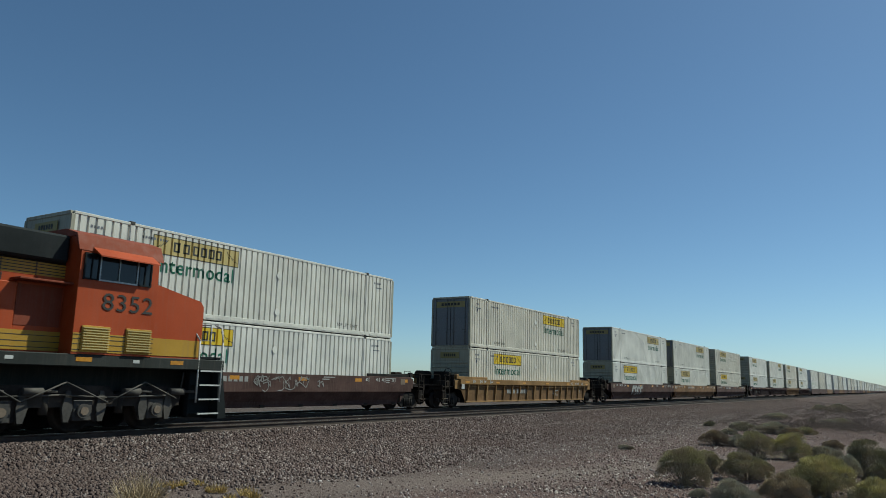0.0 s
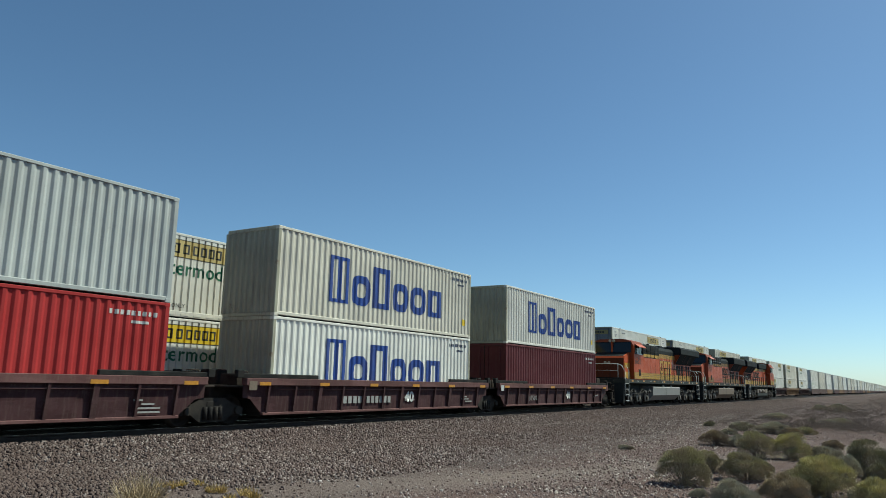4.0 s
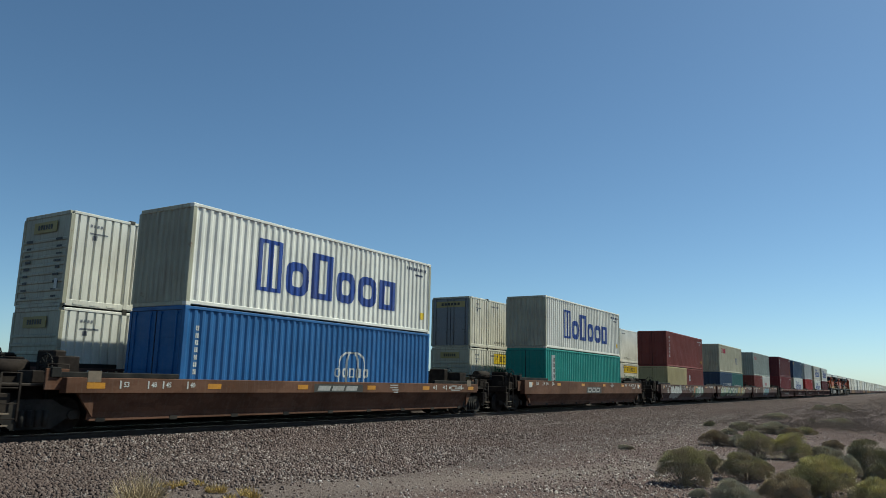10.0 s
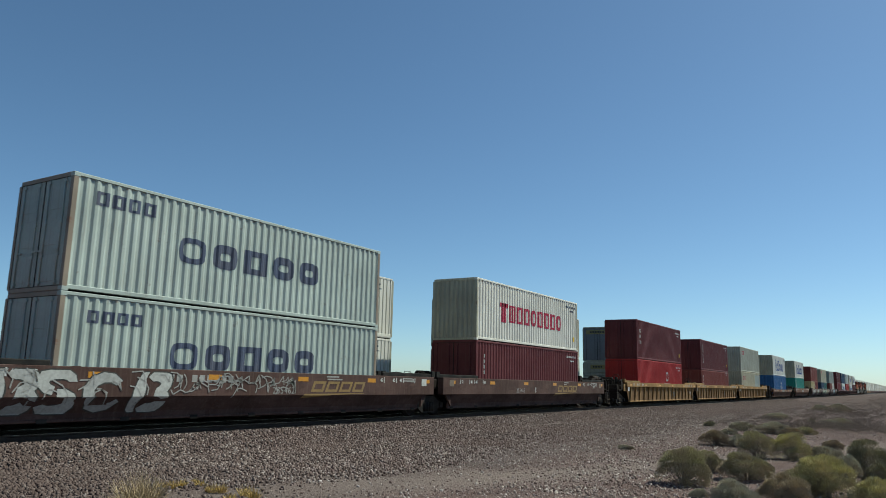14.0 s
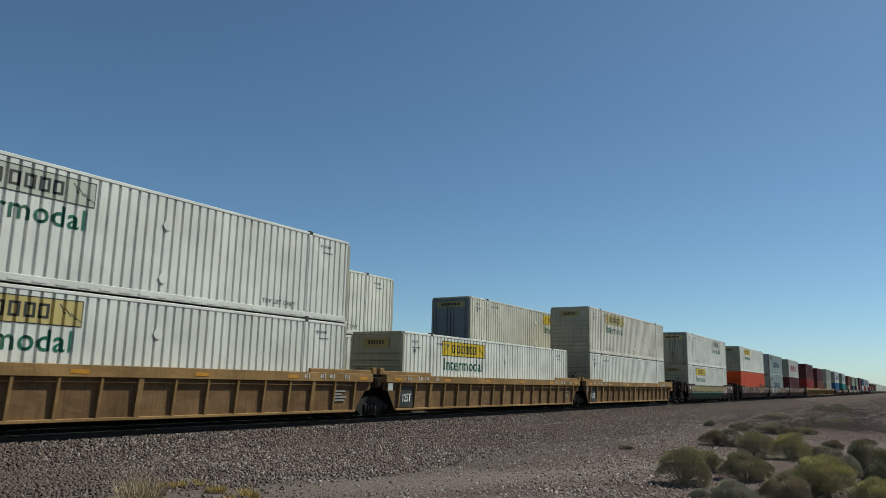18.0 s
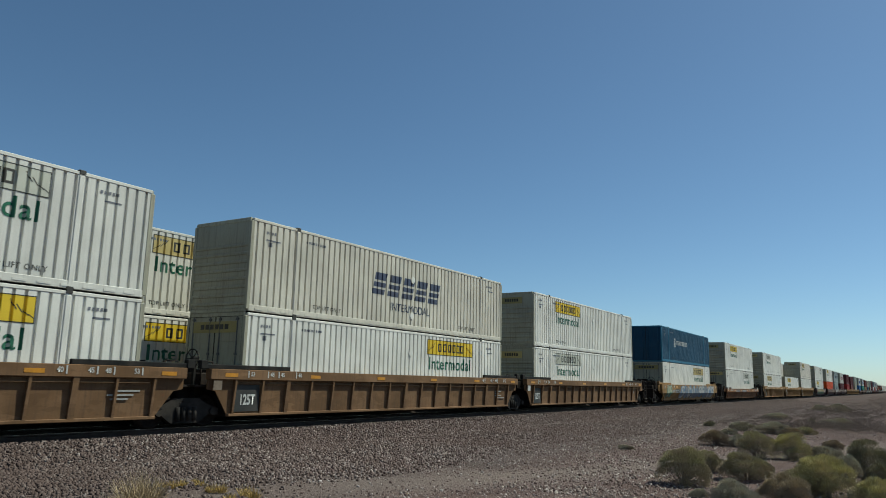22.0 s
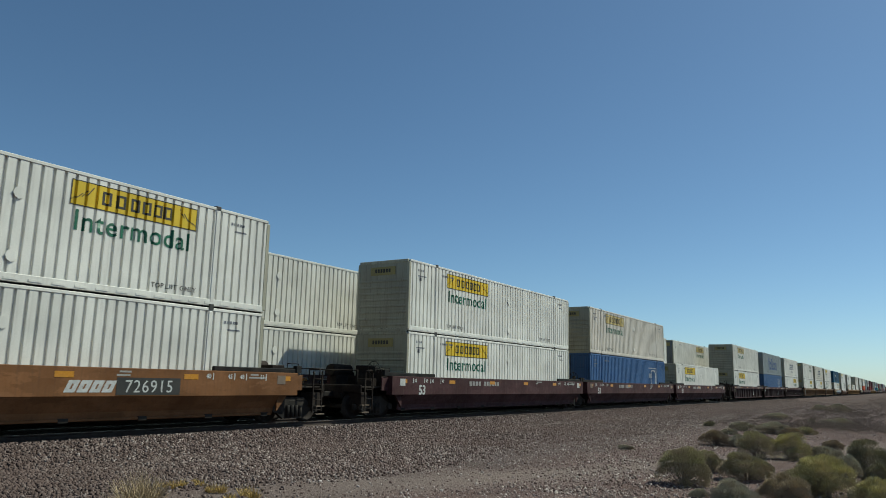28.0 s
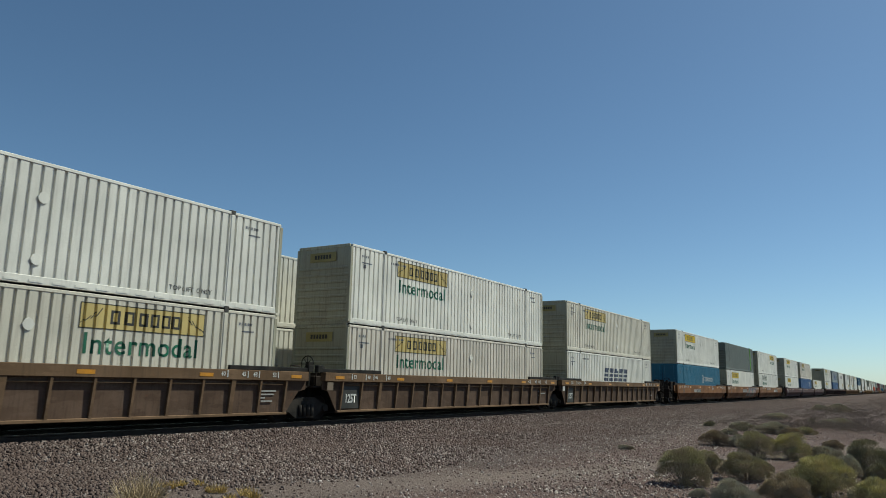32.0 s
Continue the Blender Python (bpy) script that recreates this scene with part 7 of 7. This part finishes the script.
LEAF = [  # fine brushy leaves, then the tips of the twigs
    leaf_mat("olive_leaf", (0.257, 0.233, 0.146), (0.353, 0.317, 0.2), (0.382, 0.317, 0.234)), leaf_mat("rust_leaf", (0.239, 0.193, 0.141), (0.335, 0.273, 0.195), (0.344, 0.283, 0.21)),
    leaf_mat("yellow_green_leaf", (0.325, 0.298, 0.156), (0.43, 0.391, 0.204), (0.43, 0.367, 0.244)), leaf_mat("grey_green_leaf", (0.296, 0.277, 0.214), (0.401, 0.371, 0.283), (0.401, 0.342, 0.268)),
    leaf_mat("dark_green_leaf", (0.182, 0.169, 0.112), (0.257, 0.238, 0.151), (0.286, 0.248, 0.175))]
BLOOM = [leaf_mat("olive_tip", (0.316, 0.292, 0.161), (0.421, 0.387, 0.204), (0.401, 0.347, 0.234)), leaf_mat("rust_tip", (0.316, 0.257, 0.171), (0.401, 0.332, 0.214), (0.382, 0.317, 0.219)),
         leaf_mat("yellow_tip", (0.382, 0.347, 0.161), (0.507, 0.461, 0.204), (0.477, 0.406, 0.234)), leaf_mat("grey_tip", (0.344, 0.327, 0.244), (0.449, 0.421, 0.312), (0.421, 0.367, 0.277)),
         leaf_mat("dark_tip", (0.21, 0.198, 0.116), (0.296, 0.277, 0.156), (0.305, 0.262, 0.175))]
TWIG = plain("dry_twig", (0.246, 0.205, 0.176), 0.9, spec=0.1)
STRAW = leaf_mat("straw_blade", (0.295, 0.213, 0.0738), (0.541, 0.402, 0.139), (0.41, 0.303, 0.148))
PALE = leaf_mat("pale_dry_blade", (0.262, 0.205, 0.123), (0.492, 0.394, 0.246), (0.344, 0.271, 0.172))


def blades(rs, base, way, length, width):
    """Narrow pointed blades: three-cornered with a bent middle, two triangles each."""
    n = len(base)
    sidev = np.cross(way, rs.normal(0, 1, (n, 3)))
    sidev /= np.linalg.norm(sidev, axis=1)[:, None] + 1e-9
    tip = base + way * length[:, None]
    mid = base + way * length[:, None] * 0.45
    co = np.stack([base, mid + sidev * width[:, None], tip, mid - sidev * width[:, None]], 1).reshape(-1, 3)
    f = np.arange(4 * n).reshape(n, 4)
    return co, f


def quads(name, co, f):
    me = bpy.data.meshes.new(name)
    me.vertices.add(len(co))
    me.vertices.foreach_set("co", co.ravel())
    me.loops.add(f.size)
    me.loops.foreach_set("vertex_index", f.ravel().astype(np.int32))
    me.polygons.add(len(f))
    me.polygons.foreach_set("loop_start", np.arange(0, f.size, 4, dtype=np.int32))
    me.polygons.foreach_set("loop_total", np.full(len(f), 4, dtype=np.int32))
    me.update(calc_edges=True)
    return me


def crown(rs, w, h, n, lumps=34):
    """Fine leaves over the rounded heads of many upright twigs: a low dome of small domes. Also says which leaves crown the bush."""
    d = rs.normal(0, 1, (lumps, 3))
    d[:, 2] = np.abs(d[:, 2]) * 1.1 + 0.1
    d /= np.linalg.norm(d, axis=1)[:, None]
    box = np.array([w / 2, w / 2, h])
    cen = d * box * rs.uniform(0.62, 0.84, (lumps, 1))
    size = rs.uniform(0.13, 0.24, lumps)
    which = rs.randint(0, lumps, n)
    u = rs.normal(0, 1, (n, 3)) + d[which] * 0.9 + np.array([0, 0, 0.35])
    u /= np.linalg.norm(u, axis=1)[:, None]
    p = cen[which] + u * np.array([w, w, h * 1.15]) * (size[which] * rs.uniform(0.55, 1.05, n) ** 0.7)[:, None]
    keep = (p[:, 2] > h * 0.3) | (rs.rand(n) < 0.35)
    p, u, which = p[keep], u[keep], which[keep]
    n = len(p)
    p[:, 2] = np.maximum(p[:, 2], 0.02)
    way = u + rs.normal(0, 0.35, (n, 3)) + np.array([0, 0, 0.7])
    way /= np.linalg.norm(way, axis=1)[:, None]
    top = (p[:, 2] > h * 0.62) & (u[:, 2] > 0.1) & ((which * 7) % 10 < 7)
    return cen, blades(rs, p, way, rs.uniform(0.025, 0.06, n) * (0.6 + 0.4 * w), rs.uniform(0.003, 0.0065, n) * (0.7 + 0.3 * w)), top


def shrub(x, y, w, h, kind, seed, label, n=24000):
    rs = np.random.RandomState(seed)
    c = thing("desert_shrub", pose(x, y, land(x, y) - 0.02), label, "shrub", "shrubs beside the dirt road")
    cen, (co, f), top = crown(rs, w, h, int(n * min(1.3, max(0.35, w))))
    m = Mesh()
    for q in cen:
        e = Vector(q)
        mid = Vector((e.x * 0.5, e.y * 0.5, e.z * 0.55)) + Vector(rs.normal(0, 0.03, 3))
        s = Vector((e.x * 0.12, e.y * 0.12, 0))
        m.tube(s, mid, 0.012, 5, 0.008, False).tube(mid, e, 0.008, 4, 0.003, False)
        for k in range(5):
            m.tube(mid * rs.uniform(0.4, 1.0), e + Vector(rs.normal(0, 0.09 * w, 3)), 0.004, 3, 0.002, False)
    part("branchwork", m.data("branchwork", False), TWIG, c, "dry pale grey twigs")
    part("foliage", quads("foliage", co.reshape(-1, 4, 3)[~top].reshape(-1, 3), np.arange(4 * (~top).sum()).reshape(-1, 4)), LEAF[kind], c)
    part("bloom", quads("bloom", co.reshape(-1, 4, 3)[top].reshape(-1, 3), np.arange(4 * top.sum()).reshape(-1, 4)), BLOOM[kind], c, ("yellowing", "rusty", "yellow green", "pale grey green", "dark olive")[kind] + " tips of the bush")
    return c


SHRUBS = [(17.4, 4.5, 1.21, 0.84, 0), (20.5, 4.6, 0.66, 0.56, 0), (29.5, 6.4, 1.08, 0.56, 1), (29.6, 5.6, 0.8, 0.47, 3), (25.0, 4.2, 1.1, 0.83, 0), (25.6, 3.3, 1.16, 0.84, 2), (19.2, 3.5, 1.19, 0.67, 0), (17.3, 1.7, 1.36, 0.82, 2), (15.7, 2.2, 0.94, 0.57, 1), (14.9, 2.9, 0.86, 0.5, 3), (20.1, 1.4, 0.66, 0.63, 3), (22.2, 1.1, 1.14, 0.9, 4), (15.9, 0.6, 1.05, 0.6, 2), (39.3, 5.0, 0.99, 0.4, 1), (49.4, 3.8, 1.85, 0.54, 3), (42.2, 9.4, 0.67, 0.27, 4), (41.2, 7.5, 1.49, 0.45, 3), (39.9, 5.9, 1.69, 0.56, 3), (26.3, 2.4, 0.94, 0.53, 3), (30.7, 4.9, 0.92, 0.41, 1), (19.8, 0.8, 0.62, 0.59, 4), (40.9, 4.6, 1.15, 0.35, 0), (50.9, 5.3, 0.4, 0.4, 4), (81.3, 6.0, 2.15, 0.95, 3), (87.2, 8.3, 1.77, 0.61, 3), (57.4, 8.3, 1.8, 0.45, 3), (25.1, 8.4, 0.49, 0.14, 3), (17.2, 1.8, 0.73, 0.49, 0), (22.3, 2.5, 0.63, 0.31, 3), (15.9, 3.8, 0.38, 0.15, 3), (34.3, 5.9, 0.81, 0.38, 0), (36.6, 7.3, 0.75, 0.29, 3), (30.0, 2.5, 0.7, 0.42, 1)]
LBL = ["olive desert shrub with fine dense twigs", "rusty brown half dry desert shrub", "yellow green desert shrub in late bloom", "dull grey green desert shrub", "dark green low desert shrub"]
for k, (x, y, w, h, kind) in enumerate(SHRUBS):
    shrub(x, y, w, h, kind, 40 + k, LBL[kind])
# far scrub, too many to count
rs = np.random.RandomState(77)
cos_, fs_, base = [], [], 0
for k in range(2300):
    x = 44 + 480 * rs.rand() ** 2.2
    y = rs.uniform(-3 - 0.01 * x, 9.8) if rs.rand() < 0.75 else rs.uniform(-0.25, 0.0) * x
    if y > 7.5 and rs.rand() < 0.6:
        y -= 5
    w, h = rs.uniform(0.5, 2.0), rs.uniform(0.18, 0.55)
    cen, (co, f), _ = crown(rs, w, h, 420 if x < 80 else 150, 9)
    co = (co - 0) * np.array([1, 1, 1]) + np.array([x, y, land(x, y)])
    cos_.append(co)
    fs_.append(f + base)
    base += len(co)
tagged(part("far_scrub", quads("far_scrub", np.concatenate(cos_), np.concatenate(fs_)), leaf_mat("dull_scrub_leaf", (0.149, 0.121, 0.103), (0.245, 0.203, 0.161), (0.256, 0.203, 0.172)), None), "low grey desert scrub dotted over the far plain", "scrub", kind="stuff")


def tuft(x, y, w, h, seed, mat, label, n=420):
    rs = np.random.RandomState(seed)
    a, r = rs.uniform(0, 2 * pi, n), np.sqrt(rs.rand(n)) * w / 2
    base = np.stack([r * np.cos(a) * 0.7, r * np.sin(a) * 0.7, np.zeros(n)], 1)
    way = np.stack([np.cos(a) * r / w * 1.1, np.sin(a) * r / w * 1.1, np.ones(n)], 1) + rs.normal(0, 0.34, (n, 3))
    way /= np.linalg.norm(way, axis=1)[:, None]
    co, f = blades(rs, base, way, rs.uniform(0.25, 1.3, n) * h * (1.15 - 0.7 * (r / w) ** 1.0), rs.uniform(0.0025, 0.005, n))
    c = thing("grass_tuft", pose(x, y, land(x, y) - 0.01), label, "grass", "dry grass tufts")
    part("grass_crown", quads("grass_crown", co, f), mat, c)
    return c


tuft(7.69, 10.48, 0.8, 0.5, 1, PALE, "pale dry grass clump with wispy stalks", 900)
for k, (x, y, w, h) in enumerate(((8.9, 11.52, 0.3, 0.2), (9.05, 11.44, 0.28, 0.2), (9.25, 11.43, 0.2, 0.2), (9.6, 11.35, 0.35, 0.14), (9.29, 10.66, 0.34, 0.24), (9.39, 10.54, 0.22, 0.22), (8.99, 9.86, 0.25, 0.2), (9.48, 10.04, 0.3, 0.26), (9.41, 9.74, 0.22, 0.26), (9.52, 8.87, 0.3, 0.18), (9.73, 11.66, 0.2, 0.12))):
    tuft(x, y, w * 0.8, h * 0.75, 10 + k, STRAW, "short golden dry grass tuft on the dirt", 200)


def motions():
    """The passing train gains a little speed on its way to the right."""
    ts = [float(k) for k in range(33)]
    for ob, u, z in FRONT:
        turn = 180 if "reversed" in ob else 0
        rows = [(t, pose(u + 25.1039 * t + 0.030345 * t * t - 0.00042927 * t ** 3, Y1, z, 0, 0, turn)) for t in ts]
        walk(ob, rows)


motions()
